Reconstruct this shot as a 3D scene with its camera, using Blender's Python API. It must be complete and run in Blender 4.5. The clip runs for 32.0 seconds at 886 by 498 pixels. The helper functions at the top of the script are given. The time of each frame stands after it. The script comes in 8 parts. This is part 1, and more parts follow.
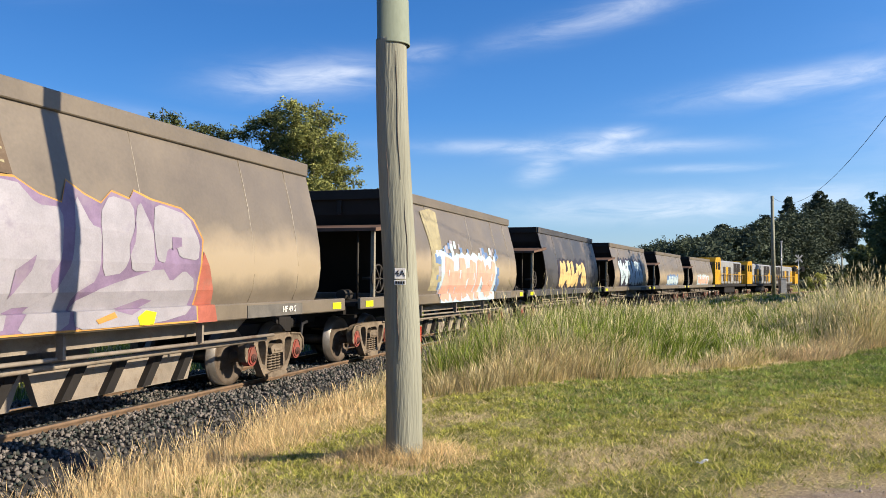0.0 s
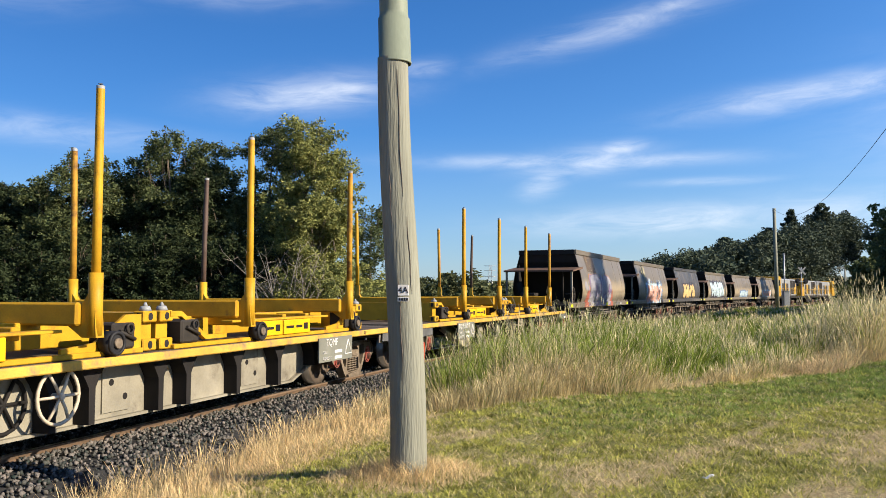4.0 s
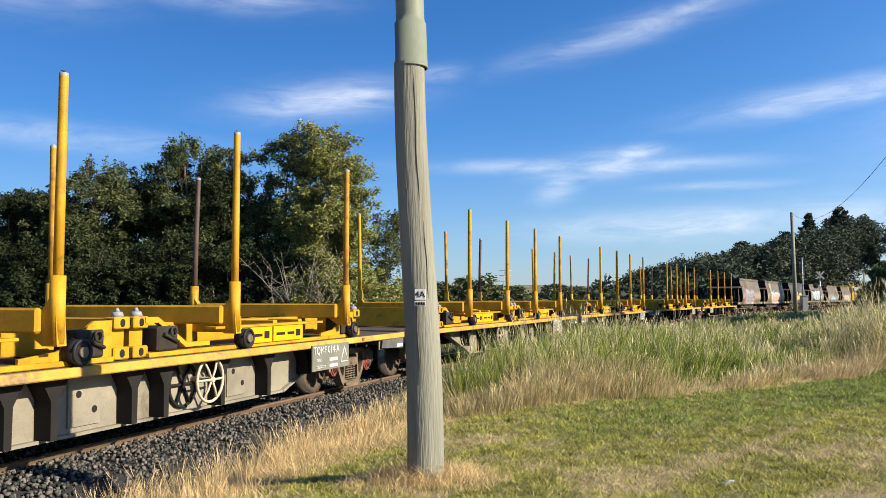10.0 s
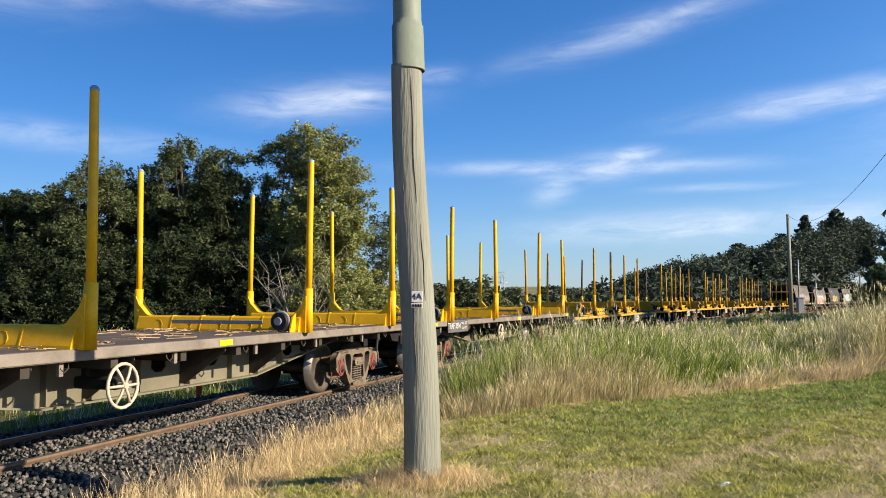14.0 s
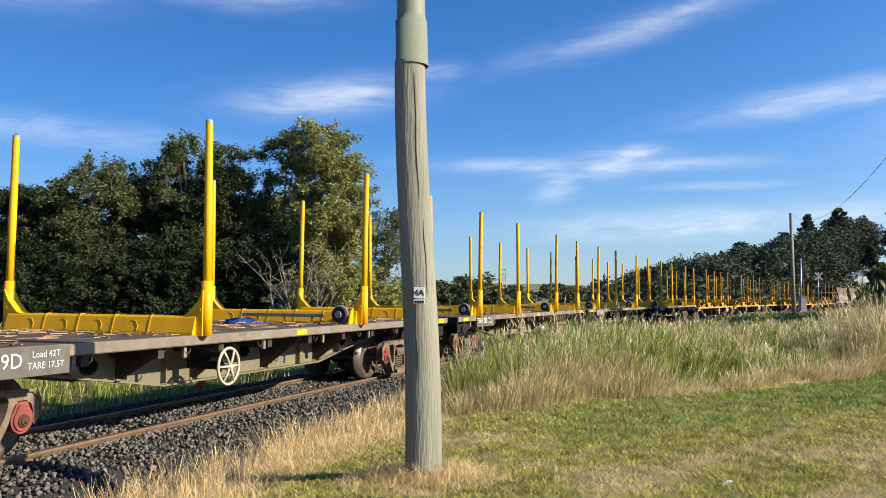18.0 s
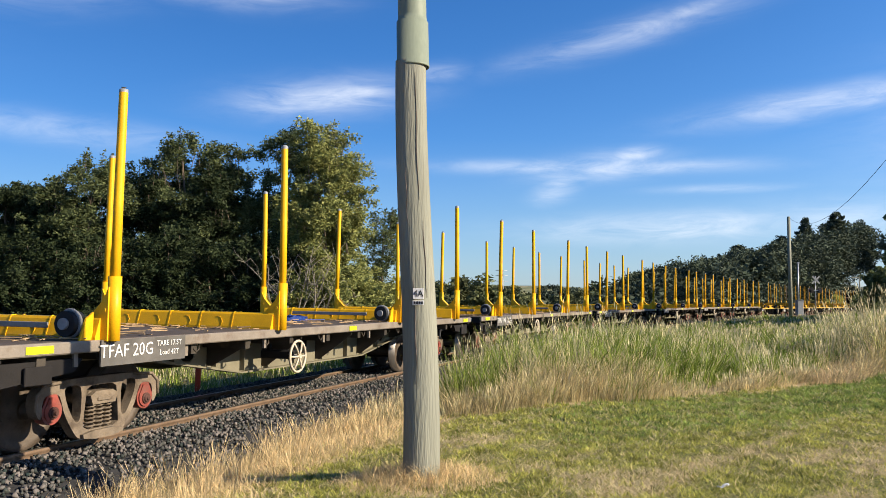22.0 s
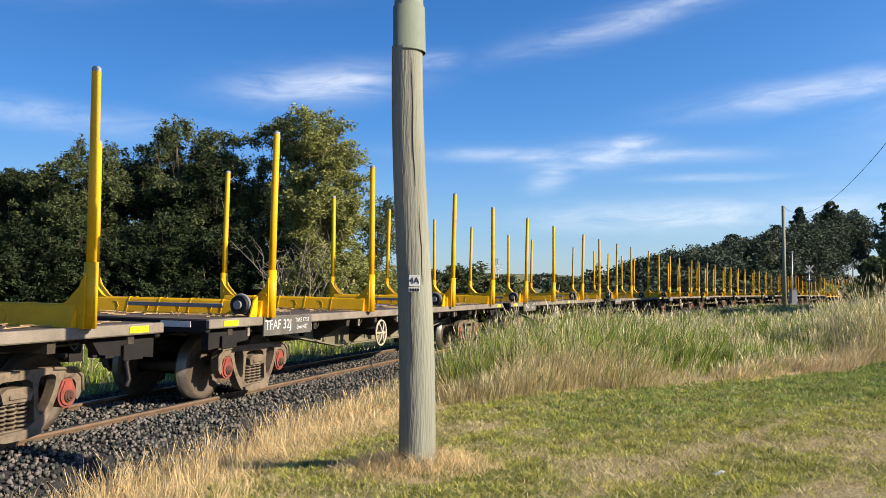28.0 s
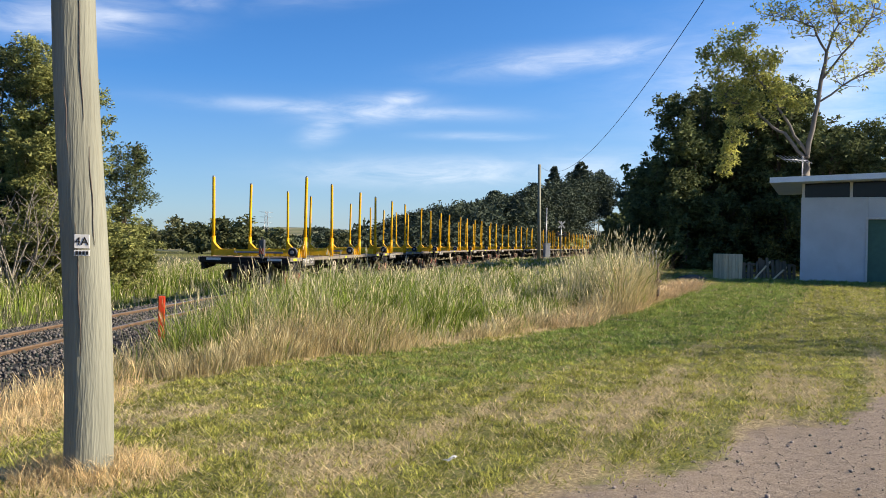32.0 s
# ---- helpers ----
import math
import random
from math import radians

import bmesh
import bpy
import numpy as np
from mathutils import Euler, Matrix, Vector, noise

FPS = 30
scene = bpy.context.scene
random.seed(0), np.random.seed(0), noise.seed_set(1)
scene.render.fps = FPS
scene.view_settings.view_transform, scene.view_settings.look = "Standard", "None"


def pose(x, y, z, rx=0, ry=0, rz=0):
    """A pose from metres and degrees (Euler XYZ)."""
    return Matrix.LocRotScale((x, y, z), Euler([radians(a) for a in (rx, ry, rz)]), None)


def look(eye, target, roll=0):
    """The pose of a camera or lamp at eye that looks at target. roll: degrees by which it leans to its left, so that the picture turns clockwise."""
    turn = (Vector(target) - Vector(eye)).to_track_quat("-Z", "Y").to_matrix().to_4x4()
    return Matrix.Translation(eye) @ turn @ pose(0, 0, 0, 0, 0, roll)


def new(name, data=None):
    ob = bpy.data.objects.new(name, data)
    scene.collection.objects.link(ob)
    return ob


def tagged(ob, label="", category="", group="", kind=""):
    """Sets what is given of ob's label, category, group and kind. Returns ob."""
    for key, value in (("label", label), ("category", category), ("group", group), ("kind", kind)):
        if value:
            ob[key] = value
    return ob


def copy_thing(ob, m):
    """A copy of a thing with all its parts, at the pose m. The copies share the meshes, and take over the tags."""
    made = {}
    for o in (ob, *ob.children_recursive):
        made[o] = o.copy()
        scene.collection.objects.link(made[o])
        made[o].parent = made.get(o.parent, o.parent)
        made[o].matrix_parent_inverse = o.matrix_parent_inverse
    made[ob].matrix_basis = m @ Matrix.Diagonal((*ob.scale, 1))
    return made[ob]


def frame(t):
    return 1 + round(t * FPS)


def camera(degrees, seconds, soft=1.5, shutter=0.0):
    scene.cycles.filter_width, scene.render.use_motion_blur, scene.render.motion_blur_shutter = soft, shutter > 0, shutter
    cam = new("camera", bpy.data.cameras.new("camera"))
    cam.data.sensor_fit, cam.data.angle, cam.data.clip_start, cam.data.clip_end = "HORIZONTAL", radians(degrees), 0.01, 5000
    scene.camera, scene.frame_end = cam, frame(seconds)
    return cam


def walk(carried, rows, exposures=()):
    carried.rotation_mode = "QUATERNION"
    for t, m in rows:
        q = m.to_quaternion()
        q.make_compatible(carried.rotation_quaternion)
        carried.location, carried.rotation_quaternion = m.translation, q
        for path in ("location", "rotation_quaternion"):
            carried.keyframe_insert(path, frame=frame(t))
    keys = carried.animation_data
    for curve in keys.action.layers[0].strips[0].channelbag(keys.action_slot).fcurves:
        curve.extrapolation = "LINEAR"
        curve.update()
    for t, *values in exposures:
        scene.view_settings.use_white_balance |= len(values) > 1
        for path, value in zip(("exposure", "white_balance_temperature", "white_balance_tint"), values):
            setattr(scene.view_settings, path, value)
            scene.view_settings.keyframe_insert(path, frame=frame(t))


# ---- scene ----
cam = camera(56.47, 32.0, soft=0.6)
EYE = 1.516
# seconds, x, y, z from the standing place, yaw, pitch, roll
PATH = [
    (0, 0, -0, -0, 0, 2.032, -0.471), (1, 0.002, -0.007, 0.006, 0.049, 2.161, -0.22), (2, 0.011, -0.01, 0.017, 0.149, 2.543, 0.068),
    (3, 0, -0.011, 0.012, 0.004, 2.737, 0.092), (3.5, -0.003, -0.011, 0.01, 0.086, 2.923, 0.038), (5.5, -0.009, -0.009, 0.007, 0.421, 3.284, -0.011),
    (6, -0.01, -0.008, 0.004, 0.567, 3.307, 0.021), (7, -0.016, -0.022, 0.006, 0.785, 3.428, 0.01), (8, -0.013, -0.009, 0.014, 0.87, 3.399, -0.048),
    (9, -0.013, -0.004, 0.007, 1.171, 3.407, -0.037), (10, -0.018, -0.002, 0.004, 1.232, 3.424, 0.041), (11, -0.015, -0.002, 0.008, 1.254, 3.398, 0.056),
    (12, -0.018, -0.002, 0.009, 1.14, 3.443, 0.009), (13, -0.017, -0.004, 0.011, 1.051, 3.483, 0.024), (14, -0.019, -0.018, 0.009, 0.995, 3.524, -0.028),
    (14.5, -0.021, -0.018, 0.007, 1.043, 3.533, -0.008), (16.5, -0.019, 0, 0.007, 1.16, 3.439, -0.102), (17, -0.019, 0.002, 0.001, 1.178, 3.401, -0.133),
    (18, -0.022, 0.001, 0.005, 1.13, 3.31, -0.364), (19, -0.03, 0.003, 0.009, 0.956, 3.278, -0.465), (20, -0.033, 0.005, -0.001, 0.995, 3.306, -0.531),
    (21, -0.04, 0.002, 0.004, 0.947, 3.366, -0.756), (22, -0.035, -0, 0.007, 0.949, 3.365, -0.795), (23, -0.027, 0.003, -0.001, 1, 3.428, -0.738),
    (24, -0.031, 0.002, -0.003, 0.818, 3.271, -0.756), (25, -0.019, 0.015, 0.004, 0.714, 3.252, -0.585), (25.5, -0.015, 0.017, -0.002, 0.67, 3.182, -0.466),
    (27.5, -0.039, 0.019, 0.002, 0.602, 2.641, -0.799), (28, -0.045, 0.021, -0.002, 0.588, 2.558, -0.939), (28.5, -0.046, 0.027, 0, 0.681, 2.231, -0.874),
    (29, -0.046, 0.02, 0.002, 0.748, 2.017, -0.841), (29.5, -0.034, 0.014, 0.005, 0.762, 1.85, -0.80), (30, -0.019, 0.012, 0.006, -0.549, 1.75, -0.76),
    (30.5, 0.015, 0.027, 0.004, -7.659, 1.352, -0.575), (31, 0.047, 0.034, 0.003, -12.877, 0.783, -0.41), (31.5, 0.235, 0.59, 0.03, -15.2, 0.12, -0.75),
    (32, 0.46, 1.0, 0.06, -15.15, -0.40, -1.0)]
walk(cam, [(t, pose(x, y, EYE + z, 90 + pitch, roll, yaw)) for t, x, y, z, yaw, pitch, roll in PATH])
scene.view_settings.exposure = 1.1

# ---- sky and sun ----
SUN_AZ, SUN_EL = 109.0, 26.0     # degrees: clockwise from +y, above the horizon
world = bpy.data.worlds.new("sky")
scene.world = world
world.use_nodes = True
wt = world.node_tree
wt.nodes.clear()


def node(tree, kind, **values):
    n = tree.nodes.new(kind)
    for k, v in values.items():
        if k in n.inputs:
            n.inputs[k].default_value = v
    return n


def math_node(tree, op, a, b=0.0, clamp=False):
    n = tree.nodes.new("ShaderNodeMath")
    n.operation, n.use_clamp = op, clamp
    for i, v in enumerate((a, b)):
        if isinstance(v, (int, float)):
            n.inputs[i].default_value = v
        else:
            tree.links.new(v, n.inputs[i])
    return n.outputs[0]


def mix_colour(tree, fac, a, b, blend="MIX"):
    n = tree.nodes.new("ShaderNodeMix")
    n.data_type, n.blend_type = "RGBA", blend
    for i, v in ((0, fac), (6, a), (7, b)):
        if isinstance(v, bpy.types.NodeSocket):
            tree.links.new(v, n.inputs[i])
        else:
            n.inputs[i].default_value = v if i == 0 else (*v[:3], 1)
    return n.outputs[2]


def build_sky():
    sky = wt.nodes.new("ShaderNodeTexSky")
    sky.sky_type, sky.sun_disc = "NISHITA", False
    sky.sun_elevation, sky.sun_rotation = radians(SUN_EL), radians(SUN_AZ)
    sky.air_density, sky.dust_density, sky.ozone_density = 1.0, 0.2, 6.0
    tc = wt.nodes.new("ShaderNodeTexCoord")
    sep = wt.nodes.new("ShaderNodeSeparateXYZ")
    wt.links.new(tc.outputs["Generated"], sep.inputs[0])
    az = math_node(wt, "MULTIPLY", math_node(wt, "ARCTAN2", sep.outputs[0], sep.outputs[1]), 57.29578)
    el = math_node(wt, "MULTIPLY", math_node(wt, "ARCSINE", sep.outputs[2]), 57.29578)
    comb = wt.nodes.new("ShaderNodeCombineXYZ")
    wt.links.new(math_node(wt, "MULTIPLY", az, 0.17), comb.inputs[0])
    wt.links.new(math_node(wt, "SUBTRACT", math_node(wt, "MULTIPLY", el, 0.75), math_node(wt, "MULTIPLY", az, 0.03)), comb.inputs[1])
    streak = node(wt, "ShaderNodeTexNoise", Scale=1.15, Detail=7.0, Roughness=0.62, Distortion=0.6)
    wt.links.new(comb.outputs[0], streak.inputs["Vector"])
    wisp = math_node(wt, "MULTIPLY_ADD", streak.outputs[0], 1.9)
    wisp.node.inputs[2].default_value = -0.40
    # cirrus: azimuth, elevation, half length, half height, slope, density
    total = None
    for a, e, hw, hh, slope, dens in ((-9.4, 13.5, 5.0, 1.1, 0.10, 0.70), (-7.0, 14.0, 2.6, 0.6, 0.0, 0.75), (9.0, 9.0, 8.5, 0.42, -0.01, 0.75), (9.6, 9.0, 3.4, 0.75, 0.08, 0.85), (12.1, 9.8, 1.5, 0.45, 0.1, 0.85), (6.9, 7.6, 1.3, 0.75, 0.3, 0.7),
                                      (15.0, 4.9, 8.0, 0.85, 0.02, 0.72), (14.0, 4.6, 4.5, 0.5, 0.0, 0.8), (24.0, 12.6, 6.5, 0.8, 0.10, 0.66), (21.5, 12.2, 4.0, 0.5, 0.03, 0.6), (12.0, 17.8, 7.0, 0.8, 0.22, 0.45), (15.8, 18.9, 3.0, 0.5, 0.25, 0.55),
                                      (-25.5, 10.2, 7.0, 0.8, -0.03, 0.38), (-28.0, 19.4, 5.0, 1.5, 0.1, 0.6), (-16.7, 20.2, 6.0, 1.0, 0.0, 0.6), (-1.5, 15.4, 1.8, 0.6, 0.1, 0.3), (17.5, 7.4, 3.5, 0.25, 0.0, 0.35),
                                      (26.0, 5.2, 6.0, 1.1, 0.0, 0.5), (38.5, 10.5, 8.0, 3.5, 0.0, 0.75), (-60.0, 14.0, 14.0, 2.5, 0.05, 0.5), (75.0, 20.0, 16.0, 3.0, 0.05, 0.5)):
        dx = math_node(wt, "SUBTRACT", az, a)
        dy = math_node(wt, "SUBTRACT", math_node(wt, "SUBTRACT", el, e), math_node(wt, "MULTIPLY", dx, slope))
        u, v = math_node(wt, "DIVIDE", dx, hw), math_node(wt, "DIVIDE", dy, hh)
        r2 = math_node(wt, "ADD", math_node(wt, "MULTIPLY", u, u), math_node(wt, "MULTIPLY", v, v))
        g = math_node(wt, "MULTIPLY", math_node(wt, "EXPONENT", math_node(wt, "MULTIPLY", r2, -0.9)), dens)
        total = g if total is None else math_node(wt, "MAXIMUM", total, g)
    cover = math_node(wt, "MULTIPLY", total, wisp, clamp=True)
    cover = math_node(wt, "MULTIPLY", cover, 0.95, clamp=True)
    deep = node(wt, "ShaderNodeHueSaturation", Saturation=1.16, Value=1.05)
    wt.links.new(sky.outputs[0], deep.inputs["Color"])
    # the blue deepens away from the sun
    sunward = math_node(wt, "COSINE", math_node(wt, "MULTIPLY", math_node(wt, "SUBTRACT", az, SUN_AZ), 0.0174533))
    gain = math_node(wt, "MULTIPLY_ADD", sunward, 0.42)
    gain.node.inputs[2].default_value = 1.11
    gc = wt.nodes.new("ShaderNodeCombineColor")
    near = math_node(wt, "MAXIMUM", math_node(wt, "ADD", sunward, 0.4), 0.0)
    for i, (k, pale) in enumerate(((0.87, 0.30), (0.98, 0.05), (1.17, -0.10))):
        tint = math_node(wt, "MULTIPLY_ADD", near, pale)
        tint.node.inputs[2].default_value = k
        wt.links.new(math_node(wt, "MULTIPLY", gain, tint), gc.inputs[i])
    blue = mix_colour(wt, 1.0, deep.outputs[0], gc.outputs[0], "MULTIPLY")
    haze = math_node(wt, "MULTIPLY", math_node(wt, "SUBTRACT", 1.0, math_node(wt, "DIVIDE", el, 11.0), clamp=True), 0.42)
    blue = mix_colour(wt, haze, blue, (2.9, 3.85, 5.0))
    colour = mix_colour(wt, cover, blue, (8.4, 8.7, 9.2))
    back = node(wt, "ShaderNodeBackground", Strength=0.063)
    wt.links.new(colour, back.inputs[0])
    out = wt.nodes.new("ShaderNodeOutputWorld")
    wt.links.new(back.outputs[0], out.inputs[0])


build_sky()
sun = new("sun", bpy.data.lights.new("sun", "SUN"))
sun.data.energy, sun.data.angle, sun.data.color = 5.0, radians(0.55), (1.0, 0.87, 0.68)
sun_dir = Vector((math.sin(radians(SUN_AZ)) * math.cos(radians(SUN_EL)), math.cos(radians(SUN_AZ)) * math.cos(radians(SUN_EL)), math.sin(radians(SUN_EL))))
sun.matrix_world = look(sun_dir * 50, (0, 0, 0))


# ---- materials ----
MATS = {}


def mat(name, base, rough=0.6, metal=0.0, var=0.2, scale=5.0, bump=0.15, bscale=60.0, stain=None, stain_at=0.55, stain_scale=1.7, stain_amt=0.8,
        stretch=(1, 1, 1), island=0.0, translucent=0.0, spec=0.22, streak=0.0, glow=None, band=None):
    """A weathered surface: two scales of variation, stains of a second colour, fine relief."""
    m = bpy.data.materials.new(name)
    m.use_nodes = True
    t = m.node_tree
    t.nodes.clear()
    p = node(t, "ShaderNodeBsdfPrincipled", Roughness=rough, Metallic=metal)
    p.inputs["Specular IOR Level"].default_value = spec
    tc, info = t.nodes.new("ShaderNodeTexCoord"), t.nodes.new("ShaderNodeObjectInfo")
    mp = t.nodes.new("ShaderNodeMapping")
    mp.inputs["Scale"].default_value = stretch
    add = t.nodes.new("ShaderNodeVectorMath")
    t.links.new(tc.outputs["Object"], mp.inputs[0])
    t.links.new(mp.outputs[0], add.inputs[0])
    t.links.new(math_node(t, "MULTIPLY", info.outputs["Random"], 37.0), add.inputs[1])
    vec = add.outputs[0]
    n1 = node(t, "ShaderNodeTexNoise", Scale=scale, Detail=6.0, Roughness=0.6)
    n2 = node(t, "ShaderNodeTexNoise", Scale=bscale, Detail=3.0, Roughness=0.55)
    for n in (n1, n2):
        t.links.new(vec, n.inputs["Vector"])
    lo, hi = [c * (1 - var) for c in base], [min(1, c * (1 + var)) for c in base]
    ramp = math_node(t, "MULTIPLY_ADD", n1.outputs[0], 2.2, clamp=True)
    ramp.node.inputs[2].default_value = -0.6
    col = mix_colour(t, ramp, lo, hi)
    fine = math_node(t, "MULTIPLY_ADD", n2.outputs[0], 0.5)
    fine.node.inputs[2].default_value = 0.75
    fc = t.nodes.new("ShaderNodeCombineColor")
    for i in range(3):
        t.links.new(fine, fc.inputs[i])
    col = mix_colour(t, 0.7, col, fc.outputs[0], "MULTIPLY")
    if stain:
        n3 = node(t, "ShaderNodeTexNoise", Scale=stain_scale, Detail=8.0, Roughness=0.7)
        if streak:
            mp2 = t.nodes.new("ShaderNodeMapping")
            mp2.inputs["Scale"].default_value = (1, 1, streak)
            t.links.new(vec, mp2.inputs[0])
            t.links.new(mp2.outputs[0], n3.inputs["Vector"])
        else:
            t.links.new(vec, n3.inputs["Vector"])
        f = math_node(t, "MULTIPLY", math_node(t, "SUBTRACT", n3.outputs[0], stain_at), 7.0, clamp=True)
        col = mix_colour(t, math_node(t, "MULTIPLY", f, stain_amt), col, stain)
    if band:
        # dust lying in a belt between two heights, with a torn upper edge
        z0, z1, tint, amount = band
        sz = t.nodes.new("ShaderNodeSeparateXYZ")
        t.links.new(tc.outputs["Object"], sz.inputs[0])
        nb = node(t, "ShaderNodeTexNoise", Scale=0.9, Detail=6.0, Roughness=0.65)
        t.links.new(vec, nb.inputs["Vector"])
        zz = math_node(t, "ADD", sz.outputs[2], math_node(t, "MULTIPLY", math_node(t, "SUBTRACT", nb.outputs[0], 0.5), 0.7))
        up = math_node(t, "MULTIPLY", math_node(t, "SUBTRACT", zz, z0), 4.0, clamp=True)
        dn = math_node(t, "MULTIPLY", math_node(t, "SUBTRACT", z1, zz), 3.0, clamp=True)
        col = mix_colour(t, math_node(t, "MULTIPLY", math_node(t, "MULTIPLY", up, dn), amount), col, tint)
    if island:
        geo = t.nodes.new("ShaderNodeNewGeometry")
        k = math_node(t, "MULTIPLY_ADD", geo.outputs["Random Per Island"], 2 * island)
        k.node.inputs[2].default_value = 1 - island
        kc = t.nodes.new("ShaderNodeCombineColor")
        k2 = math_node(t, "MULTIPLY_ADD", geo.outputs["Random Per Island"], 1.7 * island)
        k2.node.inputs[2].default_value = 1 - 0.85 * island
        for i, s in enumerate((k, k2, k2)):
            t.links.new(s, kc.inputs[i])
        col = mix_colour(t, 1.0, col, kc.outputs[0], "MULTIPLY")
    t.links.new(col, p.inputs["Base Color"])
    if bump:
        b = node(t, "ShaderNodeBump", Strength=bump, Distance=0.02)
        t.links.new(n2.outputs[0], b.inputs["Height"])
        t.links.new(b.outputs[0], p.inputs["Normal"])
    rr = math_node(t, "MULTIPLY_ADD", n1.outputs[0], 0.3, clamp=True)
    rr.node.inputs[2].default_value = rough - 0.15
    t.links.new(rr, p.inputs["Roughness"])
    if glow:
        p.inputs["Emission Color"].default_value, p.inputs["Emission Strength"].default_value = (*glow[:3], 1), glow[3]
    shader = p.outputs[0]
    if translucent:
        tr = t.nodes.new("ShaderNodeBsdfTranslucent")
        t.links.new(col, tr.inputs[0])
        ms = node(t, "ShaderNodeMixShader", Fac=translucent)
        t.links.new(p.outputs[0], ms.inputs[1])
        t.links.new(tr.outputs[0], ms.inputs[2])
        shader = ms.outputs[0]
    out = t.nodes.new("ShaderNodeOutputMaterial")
    t.links.new(shader, out.inputs[0])
    m.diffuse_color = (*base[:3], 1)
    MATS[name] = m
    return m


YELLOW = mat("yellow_paint", (0.62, 0.328, 0.006), 0.45, var=0.14, scale=3, bump=0.06, stain=(0.16, 0.085, 0.03), stain_at=0.66, stain_scale=2.6, stain_amt=0.6)
YELLOW_OLD = mat("worn_yellow_paint", (0.41, 0.225, 0.012), 0.55, var=0.25, scale=3, bump=0.1, stain=(0.12, 0.055, 0.0228), stain_at=0.56, stain_scale=3.5, stain_amt=0.8)
STAKE_RUST = mat("rusted_stake_paint", (0.35, 0.182, 0.019), 0.65, var=0.4, scale=4, bump=0.15, stain=(0.076, 0.0342, 0.0152), stain_at=0.5, stain_scale=3.0, stain_amt=0.9)
STAKE_GALV = mat("bare_steel_stake", (0.0836, 0.057, 0.0456), 0.6, 0.1, var=0.3, scale=4, bump=0.1, stain=(0.106, 0.0532, 0.0228), stain_at=0.52, stain_scale=3)
DECK_EDGE = mat("worn_yellow_edge", (0.46, 0.27, 0.045), 0.6, var=0.25, scale=2.5, bump=0.1, stain=(0.15, 0.12, 0.09), stain_at=0.5, stain_scale=2.6, stain_amt=0.85)
DECK = mat("weathered_deck", (0.076, 0.0593, 0.0471), 0.8, var=0.35, scale=2.5, bump=0.3, bscale=40, stain=(0.167, 0.129, 0.0912), stain_at=0.55)
SILL = mat("worn_sill_paint", (0.175, 0.148, 0.118), 0.7, var=0.3, scale=2.5, bump=0.15, stain=(0.095, 0.062, 0.042), stain_at=0.54, stain_scale=2.4)
GIRDER = mat("olive_girder_paint", (0.145, 0.130, 0.088), 0.65, var=0.2, scale=2.0, bump=0.08, stain=(0.12, 0.085, 0.05), stain_at=0.62, stain_scale=2.2, stain_amt=0.7)
SILL_Q = mat("grey_olive_underframe", (0.20, 0.182, 0.138), 0.7, var=0.3, scale=1.8, bump=0.12, stain=(0.06, 0.045, 0.035), stain_at=0.53, stain_scale=1.5)
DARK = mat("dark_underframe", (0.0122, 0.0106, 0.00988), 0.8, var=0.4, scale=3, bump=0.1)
BOGIE = mat("dusty_bogie_steel", (0.15, 0.117, 0.083), 0.75, 0.1, var=0.35, scale=6, bump=0.25, bscale=50, stain=(0.06, 0.043, 0.03), stain_at=0.5, stain_scale=4)
WHEEL = mat("wheel_steel", (0.085, 0.066, 0.05), 0.6, 0.2, var=0.35, scale=5, bump=0.1, stain=(0.05, 0.035, 0.025), stain_at=0.5, stain_scale=3)
TREAD = mat("polished_tread", (0.167, 0.152, 0.137), 0.45, 0.7, var=0.15, bump=0.03)
REDCAP = mat("red_axle_cap", (0.20, 0.048, 0.036), 0.55, var=0.35, scale=8, bump=0.08, stain=(0.11, 0.06, 0.045), stain_at=0.48, stain_scale=5)
HUB = mat("greasy_hub", (0.076, 0.038, 0.0304), 0.5, 0.2, var=0.3, scale=8, bump=0.05)
BLACK = mat("black_rubber", (0.0137, 0.0137, 0.0152), 0.6, var=0.3, bump=0.1)
GREYBOX = mat("grey_paint", (0.228, 0.236, 0.243), 0.5, var=0.15, bump=0.05)
EOT_GREY = mat("dark_grey_plastic", (0.07, 0.07, 0.072), 0.5, var=0.15, bump=0.04)
# underframe brown with the shade below the deck put into its colour
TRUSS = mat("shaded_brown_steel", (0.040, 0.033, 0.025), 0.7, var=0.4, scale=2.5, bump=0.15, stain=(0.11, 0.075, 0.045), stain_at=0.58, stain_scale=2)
GRIME = mat("greasy_black_steel", (0.028, 0.024, 0.02), 0.7, var=0.4, scale=5, bump=0.15)
GREYPLATE = mat("bare_grey_plate", (0.10, 0.10, 0.098), 0.55, 0.1, var=0.25, scale=4, bump=0.04)
PLATE = mat("plate_grey", (0.095, 0.088, 0.078), 0.7, var=0.3, scale=4, bump=0.05, stain=(0.129, 0.114, 0.0988), stain_at=0.58)
PLATE_Q = mat("plate_olive", (0.152, 0.152, 0.125), 0.6, var=0.15, scale=4, bump=0.04)
WHITE = mat("white_letter_paint", (0.547, 0.532, 0.502), 0.6, var=0.15, scale=20, bump=0.04)
REFLECT = mat("fluorescent_marker", (0.57, 0.608, 0.0152), 0.4, var=0.1, bump=0.02)
STRAPGREY = mat("grey_strap", (0.175, 0.175, 0.175), 0.7, var=0.2, bump=0.2)
